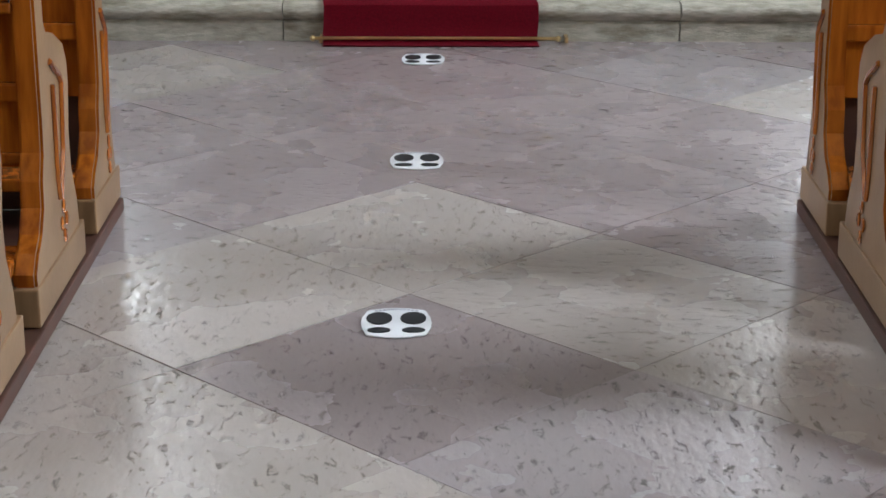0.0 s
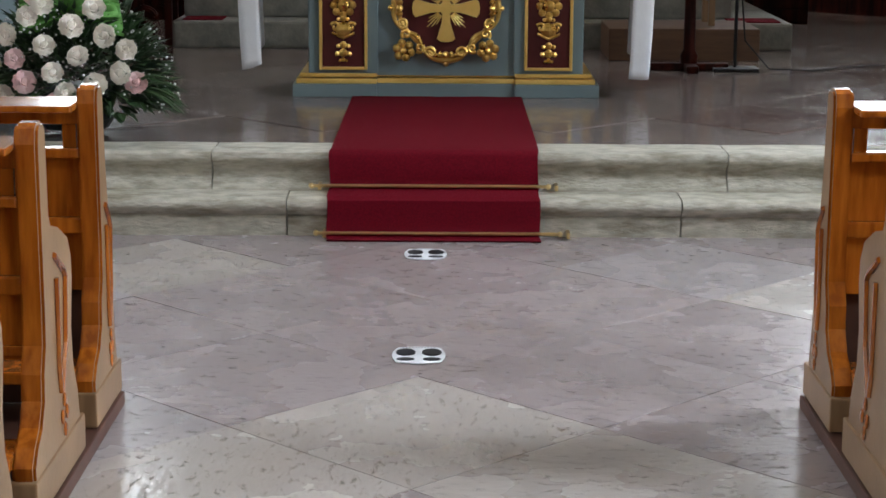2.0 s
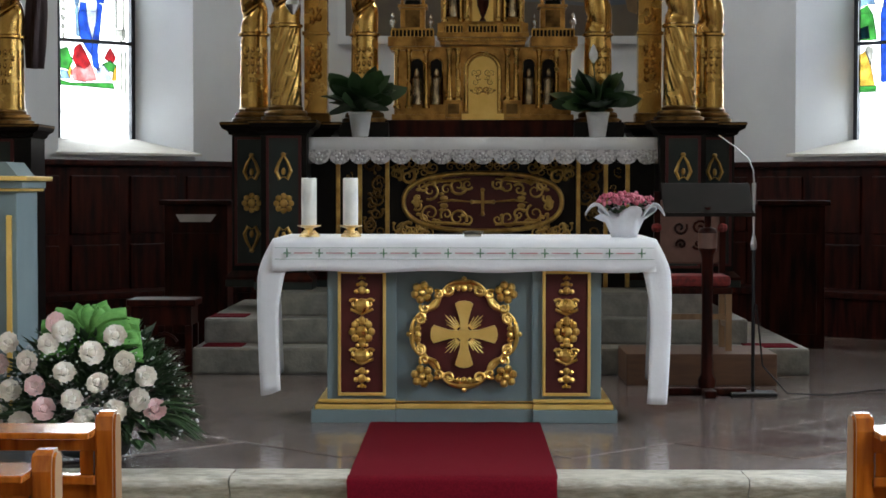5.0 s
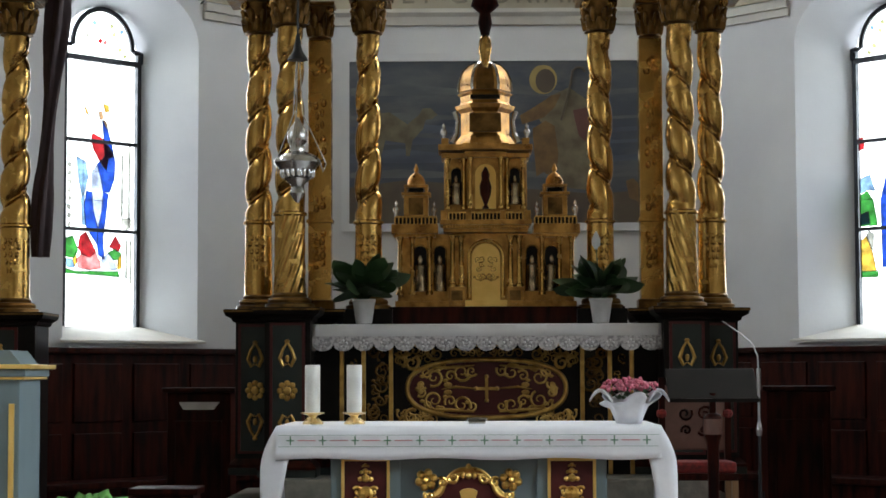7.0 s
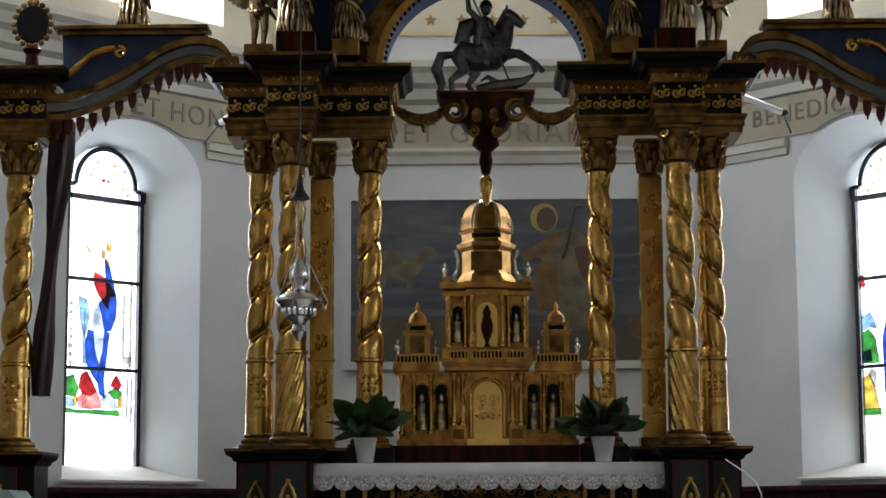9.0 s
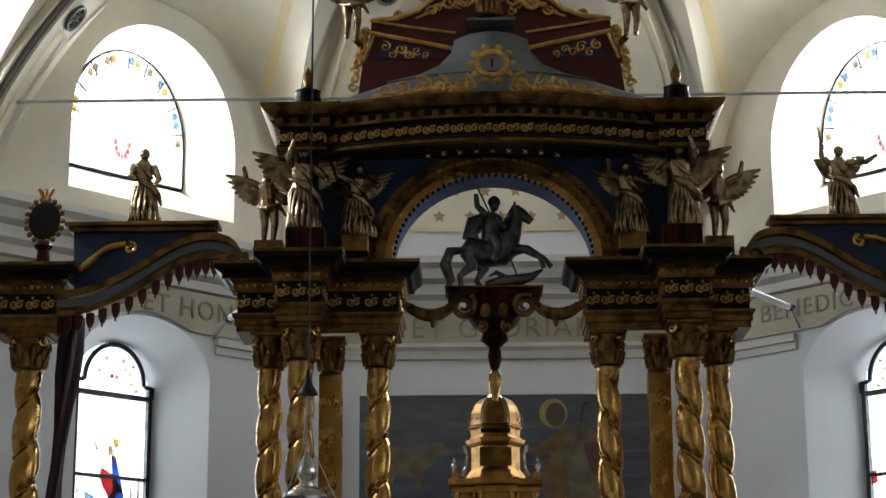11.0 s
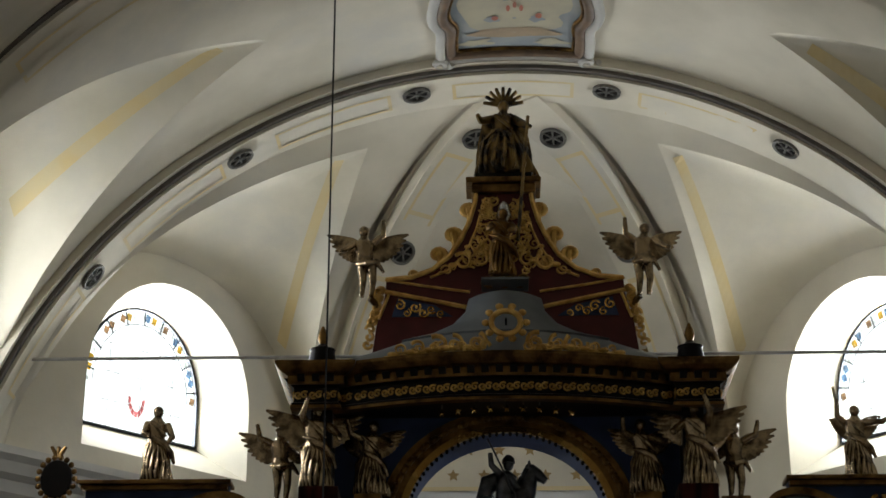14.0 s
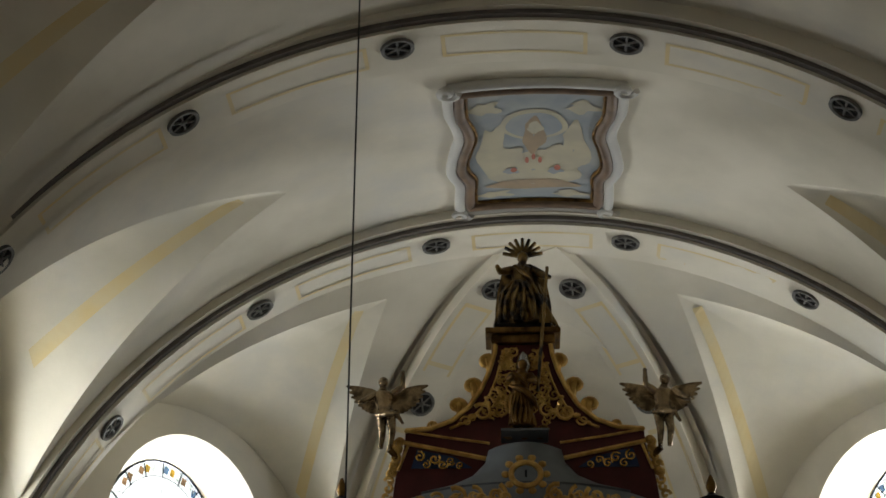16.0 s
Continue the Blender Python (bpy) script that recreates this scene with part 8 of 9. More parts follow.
        piece(G_GREEN, [(0.20, 2.66), (0.40, 2.66), (0.40, 2.72), (0.20, 2.72)])
        piece(G_GREY, [(0.26, 2.92), (0.33, 3.07), (0.30, 3.11), (0.24, 3.08)])
        piece(G_BLUE, [(-0.15, 2.75), (0.15, 2.75), (0.16, 3.40), (0.05, 3.80), (-0.08, 3.3)])
        piece(G_RED, [(-0.1, 3.45), (0.04, 3.80), (0.0, 3.95), (-0.12, 3.7)])
    # faint painted ornament in the head
    for x, z, m in ((-0.03, 4.98, G_RED), (0.03, 4.975, G_PALERED), (0.13, 5.06, G_OLIVE), (0.10, 5.14, G_OLIVE), (0.18, 5.02, G_GREY), (0.20, 4.92, G_OLIVE), (0.26, 4.86, G_OLIVE), (-0.18, 5.02, G_GREY), (-0.1, 5.15, G_PALE), (0.22, 5.10, G_PALE)):
        piece(m, [(x - 0.03, z - 0.012), (x, z - 0.03), (x + 0.03, z), (x, z + 0.03)], -0.008, 0)
    bm = B()
    for x in (-0.21, 0.21):
        tube(bm, [(x, -0.004, 2.2), (x, -0.004, 4.77)], 0.002, 4)
    for z in (2.45, 2.68, 3.42, 3.70, 4.25, 4.52):
        tube(bm, [(-W + 0.02, -0.004, z), (W - 0.02, -0.004, z)], 0.002, 4)
    part("leads", bm, LEAD, win)
    return win


lower_window("window_1", O_L, A_L, N_L, 0)
lower_window("window_2", O_R, A_R, N_R, 1)


def upper_window(nm, o, a, n):
    win = new(nm)
    win.matrix_world = place_in(o + a * UP_SHIFT, a, n, 0.58) @ Matrix.Diagonal((0.78, 1, 1, 1))
    tagged(win, "round-arched upper window with coloured leaded border", "window", kind="structure")
    out = arch_outline(0.925, 7.01, 7.45, 0.905)
    bm = B()
    loops = [[(x, -0.015, z), (x * 0.975, -0.015, z + (0.02 if z < 7.2 else -0.02)), (x * 0.975, 0.03, z + (0.02 if z < 7.2 else -0.02)), (x, 0.03, z)] for x, z in out]
    loft(bm, loops + [loops[0]], close=True)
    part("window_frame", bm, LEAD, win)
    bm = B()
    pane(bm, [(x * 0.97, 7.03 if z < 7.2 else 7.45 + (z - 7.45) * 0.97) for x, z in arch_outline(0.92, 7.02, 7.45, 0.90)])
    part("pane", bm, G_CLEAR, win).visible_shadow = False
    rg = random.Random(9)
    for k in range(26):
        t = math.pi * (k + 0.5) / 26
        x, z = 0.83 * math.cos(t), 7.45 + 0.81 * math.sin(t)
        s = 0.05
        bm = B()
        pane(bm, [(x - s, z - s * 0.6), (x + s * 0.5, z - s), (x + s, z + s * 0.6), (x - s * 0.5, z + s)])
        p = part("coloured_piece", bm, rg.choice((G_YELLOW, G_CLEAR, G_PALE, G_SKIN, G_CLEAR)), win)
        p.location.y = -0.006
        p.visible_shadow = False
    for k in range(7):
        # a pale red open shield
        a0, a1 = math.pi * (0.95 + 1.1 * k / 7), math.pi * (0.95 + 1.1 * (k + 0.92) / 7)
        bm = B()
        pane(bm, [(-0.05 + r * 0.9 * math.cos(a), 7.37 + r * 1.25 * math.sin(a)) for r, a in ((0.15, a0), (0.15, a1), (0.095, a1), (0.095, a0))])
        p = part("coloured_piece", bm, G_PALERED, win)
        p.location.y = -0.006
        p.visible_shadow = False
    bm = B()
    for k in range(9):
        t = math.pi * (k + 0.5) / 9
        tube(bm, [(0.90 * math.cos(t), -0.004, 7.45 + 0.88 * math.sin(t)), (0.74 * math.cos(t), -0.004, 7.45 + 0.72 * math.sin(t))], 0.010, 5)
    tube(bm, [(0.75 * math.cos(math.pi * k / 24), -0.004, 7.45 + 0.73 * math.sin(math.pi * k / 24)) for k in range(25)], 0.005, 5)
    for x in (-0.5, 0, 0.5):
        tube(bm, [(x, -0.004, 7.03), (x, -0.004, 8.1)], 0.003, 5)
    for z in (7.3, 7.6, 7.9):
        tube(bm, [(-0.7, -0.004, z), (0.7, -0.004, z)], 0.003, 5)
    part("leads", bm, LEAD, win)


upper_window("window_3", O_L, A_L, N_L)
upper_window("window_4", O_R, A_R, N_R)
for k, (o, a, n) in enumerate(((O_L, A_L, N_L), (O_R, A_R, N_R))):
    win = new("window_sill")
    win.matrix_world = place_in(o, a, n, 0.0)
    tagged(win, "white sloping window sill board", "window sill", kind="structure")
    bm = B()
    loft(bm, [[(-0.75, -0.06, 2.03), (0.91, -0.06, 2.03), (0.58, 0.55, 2.185), (-0.34, 0.55, 2.185)], [(-0.75, -0.06, 2.055), (0.91, -0.06, 2.055), (0.58, 0.55, 2.20), (-0.34, 0.55, 2.20)]], close=True, ends=True)
    part("board", bm, CORNICE, win)

# ================================================================ frieze and lettering
solid("frieze", moulding(B(), [(-0.02, 5.80), (0.012, 5.80), (0.012, 5.46), (-0.02, 5.46)], [RUN[1], RUN[2]]), FRIEZE, "painted ochre-grey frieze band with lettering", "frieze", kind="structure")
solid("frieze_moulding", moulding(B(), [(-0.02, 5.46), (0.07, 5.46), (0.07, 5.42), (0.04, 5.38), (0.03, 5.30), (-0.02, 5.28)], [RUN[1], RUN[2]]), CORNICE, "narrow grey moulding under the frieze", "moulding", kind="structure")
for nm, o, a, n, hand in (("frieze_west", O_L, A_L, N_L, 1), ("frieze_east", O_R, A_R, N_R, -1)):
    # the band is cut by the round head of the window
    bm = B()
    m = place_in(o, a, n, -0.012)
    for s0, s1 in ((-1.98, 1.98),):
        N = 60
        top, bot = [], []
        for k in range(N + 1):
            s = s0 + (s1 - s0) * k / N
            b = 5.40
            if abs(s - 0.08) < 0.80:
                b = max(b, 4.93 + 0.58 * math.sqrt(max(0, 1 - ((s - 0.08) / 0.80) ** 2)) + 0.01)
            top.append(bm.verts.new(m @ Vector((s, 0, 5.80))))
            bot.append(bm.verts.new(m @ Vector((s, 0, b))))
        for k in range(N):
            bm.faces.new((bot[k], bot[k + 1], top[k + 1], top[k]))
    ob = solid(nm, bm, FRIEZE, "painted ochre-grey frieze band above the window", "frieze", kind="structure")
    md = ob.modifiers.new("thickness", "SOLIDIFY")
    md.thickness = 0.02
    for s0, s1 in ((-1.98, -0.95), (0.90, 1.98)):
        bm = boxes((s0, s1, -0.06, 0.02, 5.30, 5.38), (s0, s1, -0.03, 0.02, 5.22, 5.30), bev=0.008)
        ob = solid("frieze_moulding", bm, CORNICE, "narrow grey moulding beside the window head", "moulding", kind="structure")
        ob.matrix_world = place_in(o, a, n, 0.0)


def lettering(words, size, m, mat, label):
    cu = bpy.data.curves.new("lettering", "FONT")
    cu.body = words
    cu.size = size
    cu.align_x = "CENTER"
    cu.extrude = 0.003
    cu.space_character = 1.15
    tmp = new("lettering", cu)
    me = bpy.data.meshes.new_from_object(tmp.evaluated_get(bpy.context.evaluated_depsgraph_get()))
    bpy.data.objects.remove(tmp)
    me.materials.clear()
    me.materials.append(mat)
    ob = new("lettering", me)
    ob.matrix_world = m
    return tagged(ob, label, "lettering", kind="structure")


UPR = Matrix.Rotation(radians(90), 4, "X")
LET = material("frieze_letters", (0.235, 0.215, 0.165), 0.85)
lettering("ET GLORIAM", 0.30, Matrix.Translation((AX + 0.0, 18.86, 5.52)) @ UPR, LET, "dark painted capitals on the frieze")
lettering("ET HONOREM", 0.27, place_in(O_L, A_L, N_L, -0.04) @ Matrix.Translation((0.95, 0, 5.54)) @ UPR, LET, "dark painted capitals on the frieze")
mr = place_in(O_R, A_R, N_R, -0.04) @ Matrix.Rotation(math.pi, 4, "Z")
lettering("BENEDIC", 0.25, mr @ Matrix.Translation((-0.75, 0, 5.54)) @ UPR, LET, "dark painted capitals on the frieze")

# stars painted on the back wall above the cornice
STAR = material("painted_star_ochre", (0.36, 0.25, 0.11), 0.9)
starwall = solid("star_field", boxes((AX - 1.5, AX + 1.5, 18.885, 18.897, 6.66, 8.6)), PLASTER, "cream wall field painted with small ochre stars", "wall field", kind="structure")
rg = random.Random(2)
for i in range(9):
    for j in range(6):
        x, z = AX - 1.3 + 0.32 * i + 0.16 * (j % 2), 6.82 + 0.27 * j
        if abs(x - AX) > 1.45:
            continue
        bm = B()
        o = []
        for k in range(10):
            r = 0.068 if k % 2 == 0 else 0.032
            t = math.pi * k / 5 + math.pi / 2
            o.append((x + r * math.cos(t), z + r * math.sin(t)))
        prism(bm, o[::-1], 18.880, 18.886)
        part("painted_star", bm, STAR, starwall)
bm = B()
for k in range(16):
    t = math.pi * k / 15
    tube(bm, [(AX + 0.12 * math.cos(t), 18.88, 7.42 + 0.12 * math.sin(t)), (AX + 0.36 * math.cos(t), 18.88, 7.42 + 0.30 * math.sin(t))], [0.012, 0.003], 4)
part("painted_rays", bm, STAR, starwall)
part("painted_line", boxes((AX - 1.5, AX + 1.5, 18.878, 18.884, 6.655, 6.70)), YELLOWLINE, starwall)

# ================================================================ painting on the back wall
P_SKY = material("painting_dark_sky", (0.055, 0.064, 0.08), 0.7, colour2=(0.115, 0.125, 0.13), scale=1.6, stretch=(0.6, 1, 1.8), third=(0.05, 0.06, 0.085), third_scale=1.1, third_lo=0.45, third_hi=0.6)
P_GROUND = material("painting_ground", (0.075, 0.055, 0.045), 0.7, colour2=(0.10, 0.085, 0.055), scale=3)
P_SHEEP = material("painting_pale_ochre", (0.18, 0.155, 0.10), 0.75, colour2=(0.10, 0.085, 0.055), scale=6)
P_ROBE = material("painting_brown_robe", (0.19, 0.115, 0.045), 0.75, colour2=(0.10, 0.06, 0.028), scale=6)
P_BAND = material("painting_blue_grey", (0.085, 0.105, 0.14), 0.7, colour2=(0.06, 0.07, 0.10), scale=3, stretch=(0.5, 1, 2))
P_CLOUD = material("painting_cloud_grey", (0.13, 0.14, 0.145), 0.7, colour2=(0.08, 0.09, 0.10), scale=3, stretch=(0.5, 1, 2))
P_SASH = material("painting_dull_red", (0.13, 0.055, 0.05), 0.7)
P_HALO = material("painting_gold", (0.38, 0.28, 0.10), 0.7)
ob = thing("wall_painting", "dark wall painting with pale plain shapes in a grey frame", "painting", (0.255, 18.86, 0))
part("canvas", boxes((-1.49, 1.49, 0.0, 0.02, 3.26, 4.92)), P_SKY, ob)
PX = lambda x, z: ((x - 490) * 0.003742, 5.207 - z * 0.003758)


def painted(mat, depth, *pts, name="painted_shape"):
    part(name, prism(B(), [PX(*q) for q in pts], -depth, 0.0), mat, ob)


painted(P_GROUND, 0.003, (92, 420), (250, 400), (420, 415), (640, 430), (760, 440), (888, 430), (888, 518), (92, 518), name="painted_ground")
for z, h, m in ((255, 12, P_BAND), (290, 9, P_BAND), (225, 8, P_CLOUD), (150, 14, P_CLOUD), (330, 16, P_BAND), (380, 10, P_CLOUD)):
    painted(m, 0.0035, (92, z), (230, z - h), (420, z + h * 0.4), (560, z - h * 0.5), (700, z + h), (888, z), (888, z + h), (700, z + 2 * h), (520, z + h), (300, z + 1.5 * h), (92, z + 1.4 * h), name="painted_cloud")
painted(P_SHEEP, 0.006, (150, 222), (200, 215), (250, 248), (280, 225), (292, 205), (312, 204), (332, 222), (318, 234), (300, 236), (292, 262), (264, 292), (256, 335), (246, 335), (244, 300), (190, 292), (180, 330), (168, 330), (160, 290), (145, 270))
painted(P_SHEEP, 0.007, (600, 215), (640, 172), (690, 150), (740, 185), (752, 260), (746, 430), (690, 424), (662, 402), (652, 330), (640, 250), (612, 244))
painted(P_ROBE, 0.008, (590, 262), (625, 240), (650, 255), (660, 330), (652, 402), (620, 380), (600, 392), (594, 320))
painted(P_ROBE, 0.009, (556, 226), (600, 200), (642, 172), (668, 168), (650, 205), (620, 232), (562, 250))
painted(P_SASH, 0.010, (700, 212), (742, 205), (747, 262), (738, 302), (716, 282), (706, 240))
painted(P_HALO, 0.008, *[(620 + 38 * math.cos(2 * math.pi * k / 20), 128 + 40 * math.sin(2 * math.pi * k / 20)) for k in range(20)], name="painted_disc")
painted(P_GROUND, 0.011, *[(626 + 27 * math.cos(2 * math.pi * k / 16), 132 + 33 * math.sin(2 * math.pi * k / 16)) for k in range(16)], name="painted_disc")
painted(P_ROBE, 0.006, (842, 405), (862, 398), (888, 424), (880, 462), (852, 452))
bm = B()
tube(bm, [(*PX(x, 0)[:1], -0.013, PX(0, z)[1]) for x, z in ((668, 240), (682, 190), (694, 140), (700, 105), (712, 95), (728, 97), (734, 108))], 0.013, 5)
part("painted_staff", bm, P_GROUND, ob)
part("frame_band", boxes((-1.57, -1.49, -0.01, 0.03, 3.18, 5.00), (1.49, 1.57, -0.01, 0.03, 3.18, 5.00), (-1.49, 1.49, -0.01, 0.03, 4.92, 5.00), (-1.49, 1.49, -0.01, 0.03, 3.18, 3.26)), WALLGREY, ob)

# ================================================================ ceiling painting
C_BLUE = material("fresco_blue", (0.22, 0.25, 0.27), 0.85, colour2=(0.30, 0.31, 0.29), scale=3)
C_CREAM = material("fresco_cream", (0.42, 0.38, 0.27), 0.85, colour2=(0.36, 0.33, 0.25), scale=4)
C_BROWN = material("fresco_brown", (0.34, 0.25, 0.16), 0.85, colour2=(0.27, 0.21, 0.14), scale=5)
C_RED = material("fresco_red", (0.42, 0.15, 0.10), 0.85)
FRAMEDARK = material("fresco_frame_brown", (0.17, 0.105, 0.06), 0.6, colour2=(0.10, 0.065, 0.04), scale=7)


def on_vault(x, y, out=0.0):
    dx = x - AX
    c = math.sqrt(max(0.01, RV * RV - dx * dx))
    k = (RV - out) / RV
    return (AX + dx * k, y, ZC + c * k)


def fresco_outline(grow=0.0):
    """Straight ends and twice-curved sides."""
    w, y0, y1, cx = 0.63 + grow, 13.58 - grow, 15.58 + grow, 0.25
    side = lerp_path([(0.0, 0.0), (0.0, 0.18), (0.05, 0.28), (0.075, 0.38), (0.03, 0.48), (-0.01, 0.60), (0.0, 0.68), (0.06, 0.76), (0.05, 0.88), (0.05, 1.0)], 40)
    pts = [(cx - w + 2 * w * k / 12, y0) for k in range(12)]
    pts += [(cx + w - d, y0 + (y1 - y0) * f) for d, f in side]
    pts += [(cx + w - 0.05 - (2 * w - 0.10) * k / 12, y1) for k in range(1, 12)]
    return pts + [(cx - w + d, y0 + (y1 - y0) * f) for d, f in reversed(side)]


ob = thing("ceiling_painting", "faded fresco with pale shapes in a curved stucco frame", "painting")
bm = B()
cen = (0.25, 14.55)
loops = [[on_vault(cen[0] + (x - cen[0]) * s, cen[1] + (y - cen[1]) * s, 0.02) for x, y in fresco_outline()] for s in (0.02, 0.25, 0.5, 0.75, 1.0)]
loft(bm, loops, close=True)
part("fresco_ground", bm, C_BLUE, ob)


def fresco_blob(mat, cx, cy, rx, ry, out, wob=0.15, ph=0.0):
    bm = B()
    rings = []
    for s in (0.05, 0.5, 1.0):
        rings.append([on_vault(cx + s * rx * (1 + wob * math.sin(3 * t + ph) + 0.5 * wob * math.sin(5 * t)) * math.cos(t), cy + s * ry * (1 + wob * math.sin(4 * t + ph)) * math.sin(t), out) for t in [2 * math.pi * k / 32 for k in range(32)]])
    loft(bm, rings, close=True)
    part("painted_shape", bm, mat, ob)


fresco_blob(C_CREAM, 0.24, 14.98, 0.40, 0.34, 0.026, 0.12, 0.4)
for q in (-1, 1):
    fresco_blob(C_CREAM, 0.24 + q * 0.36, 14.62, 0.13, 0.46, 0.027, 0.22, q)
    fresco_blob(C_CREAM, 0.24 + q * 0.24, 14.74, 0.16, 0.20, 0.028, 0.2, q * 2)
    fresco_blob(C_BLUE, 0.24 + q * 0.20, 14.98, 0.07, 0.06, 0.033, 0.2, q)
    fresco_blob(C_CREAM, 0.24 + q * 0.42, 13.86, 0.13, 0.10, 0.028, 0.3, q)
    fresco_blob(C_CREAM, 0.24 + q * 0.34, 15.42, 0.15, 0.06, 0.028, 0.3, q)
fresco_blob(C_CREAM, 0.24, 14.16, 0.30, 0.26, 0.028, 0.03)
fresco_blob(C_BLUE, 0.24, 14.17, 0.25, 0.21, 0.031, 0.03)
fresco_blob(C_BROWN, 0.24, 14.34, 0.10, 0.30, 0.034, 0.14, 1)
fresco_blob(C_CREAM, 0.25, 14.20, 0.07, 0.10, 0.037, 0.14, 1)
fresco_blob(C_BROWN, 0.24, 15.24, 0.42, 0.09, 0.030, 0.1)
for dx in (-0.06, 0.0, 0.06):
    fresco_blob(C_RED, 0.24 + dx, 14.72 + abs(dx), 0.018, 0.055, 0.037, 0.0)
fresco_blob(C_RED, 0.46, 14.92, 0.03, 0.05, 0.037, 0.0)
fresco_blob(C_RED, 0.06, 14.96, 0.03, 0.04, 0.037, 0.0)
for grow, r, mat, nm in ((0.03, 0.055, FRAMEDARK, "inner_frame"), (0.12, 0.05, CORNICE, "stucco_frame"), (-0.03, 0.02, OLDGOLD, "gold_edge")):
    pts = [on_vault(x, y, 0.03) for x, y in fresco_outline(grow)]
    part(nm, tube(B(), pts + [pts[0]], r, 8), mat, ob, smooth=50)
for qx in (-1, 1):
    for yy in (13.47, 15.69):
        bm = B()
        c = on_vault(0.25 + qx * (0.76 if yy < 14 else 0.70), yy, 0.07)
        tube(bm, [(c[0] + 0.10 * (1 - k / 20) * math.cos(qx * k * 0.45), c[1] + 0.10 * (1 - k / 20) * math.sin(k * 0.45), c[2]) for k in range(18)], 0.03, 7)
        part("corner_scroll", bm, CORNICE, ob, "stucco corner scroll", smooth=50)

# ================================================================ hanging lamp and its cable
LX, LY = -1.085, 11.60
ob = thing("sanctuary_lamp", "ornate silver hanging sanctuary lamp on a long cable", "lamp", (LX, LY, 0))
part("bowl", lathe(B(), [(0.01, 2.80), (0.03, 2.83), (0.05, 2.86), (0.035, 2.90), (0.06, 2.93), (0.085, 2.95), (0.06, 2.97), (0.075, 2.985), (0.105, 3.00), (0.13, 3.03), (0.15, 3.05), (0.14, 3.075), (0.10, 3.10), (0.06, 3.12)], seg=28), SILVER, ob, smooth=50)
bm = B()
for k in range(18):
    t = 2 * math.pi * k / 18
    ball(bm, (0.10 * math.cos(t), 0.10 * math.sin(t), 2.985), (0.014, 0.014, 0.03), 6, 4)
part("gadroons", bm, SILVER, ob)
part("crown", lathe(B(), [(0.05, 3.12), (0.045, 3.16), (0.06, 3.18), (0.065, 3.22), (0.05, 3.27), (0.02, 3.31), (0.01, 3.34)], seg=16), SILVER, ob, smooth=50)
for k in range(3):
    t = 2 * math.pi * k / 3 + 0.4
    bm = B()
    tube(bm, [(0.15 * math.cos(t), 0.15 * math.sin(t), 3.06), (0.17 * math.cos(t), 0.17 * math.sin(t), 3.0), (0.19 * math.cos(t), 0.19 * math.sin(t), 3.05), (0.035 * math.cos(t), 0.035 * math.sin(t), 3.36), (0.01 * math.cos(t), 0.015 * math.sin(t), 3.72)], 0.005, 5)
    part("chain", bm, SILVER, ob)
part("bell_cap", lathe(B(), [(0.065, 3.70), (0.06, 3.715), (0.03, 3.76), (0.02, 3.81), (0.012, 3.86)], seg=18), IRON, ob, smooth=50)
part("cable", tube(B(), [(0, 0, 3.85), (0, 0, barrel_z(LX, LY) + 0.02)], 0.007, 6), IRON, ob)
part("ceiling_hook", lathe(B(), [(0.05, 0.0), (0.05, 0.03), (0.02, 0.05)], (0, 0, barrel_z(LX, LY) - 0.04), 12), IRON, ob)
solid("ceiling_vent", lathe(B(), [(0.045, -0.03), (0.05, 0.04)], (1.05, 11.55, barrel_z(1.05, 11.55)), 12), IRON, "small dark round ceiling vent", "vent")

# ================================================================ panelling and choir furniture
for nm, o, a, n in (("panelling_west", O_L, A_L, N_L), ("panelling_east", O_R, A_R, N_R)):
    ob = new(nm)
    ob.matrix_world = place_in(o, a, n, 0.0)
    tagged(ob, "dark stained wooden wall panelling with a top rail", "panelling", kind="structure")
    part("backing", boxes((-2.0, 2.0, -0.05, 0.0, PLAT, 1.93)), DARKWOOD, ob)
    part("top_rail", boxes((-2.0, 2.0, -0.12, 0.0, 1.93, 1.985), bev=0.01), DARKWOOD, ob)
    for k in range(6):
        s = -1.98 + 3.96 * k / 6
        part("panel", boxes((s + 0.06, s + 0.60, -0.068, -0.05, 1.30, 1.84), bev=0.012), DARKWOOD, ob)
        part("panel", boxes((s + 0.06, s + 0.60, -0.068, -0.05, 0.50, 1.20), bev=0.012), DARKWOOD, ob)
    part("bench", boxes((-2.0, 2.0, -0.50, -0.05, 0.72, 0.78), bev=0.01), DARKWOOD, ob)
    part("bench_front", boxes((-2.0, 2.0, -0.46, -0.42, PLAT, 0.72)), DARKWOOD, ob)
solid("panelling_north", boxes((AX - 2.0, AX + 2.0, 18.82, 18.88, PLAT, 2.0), bev=0.01), DARKWOOD, "dark wooden panelling behind the high altar", "panelling", kind="structure")
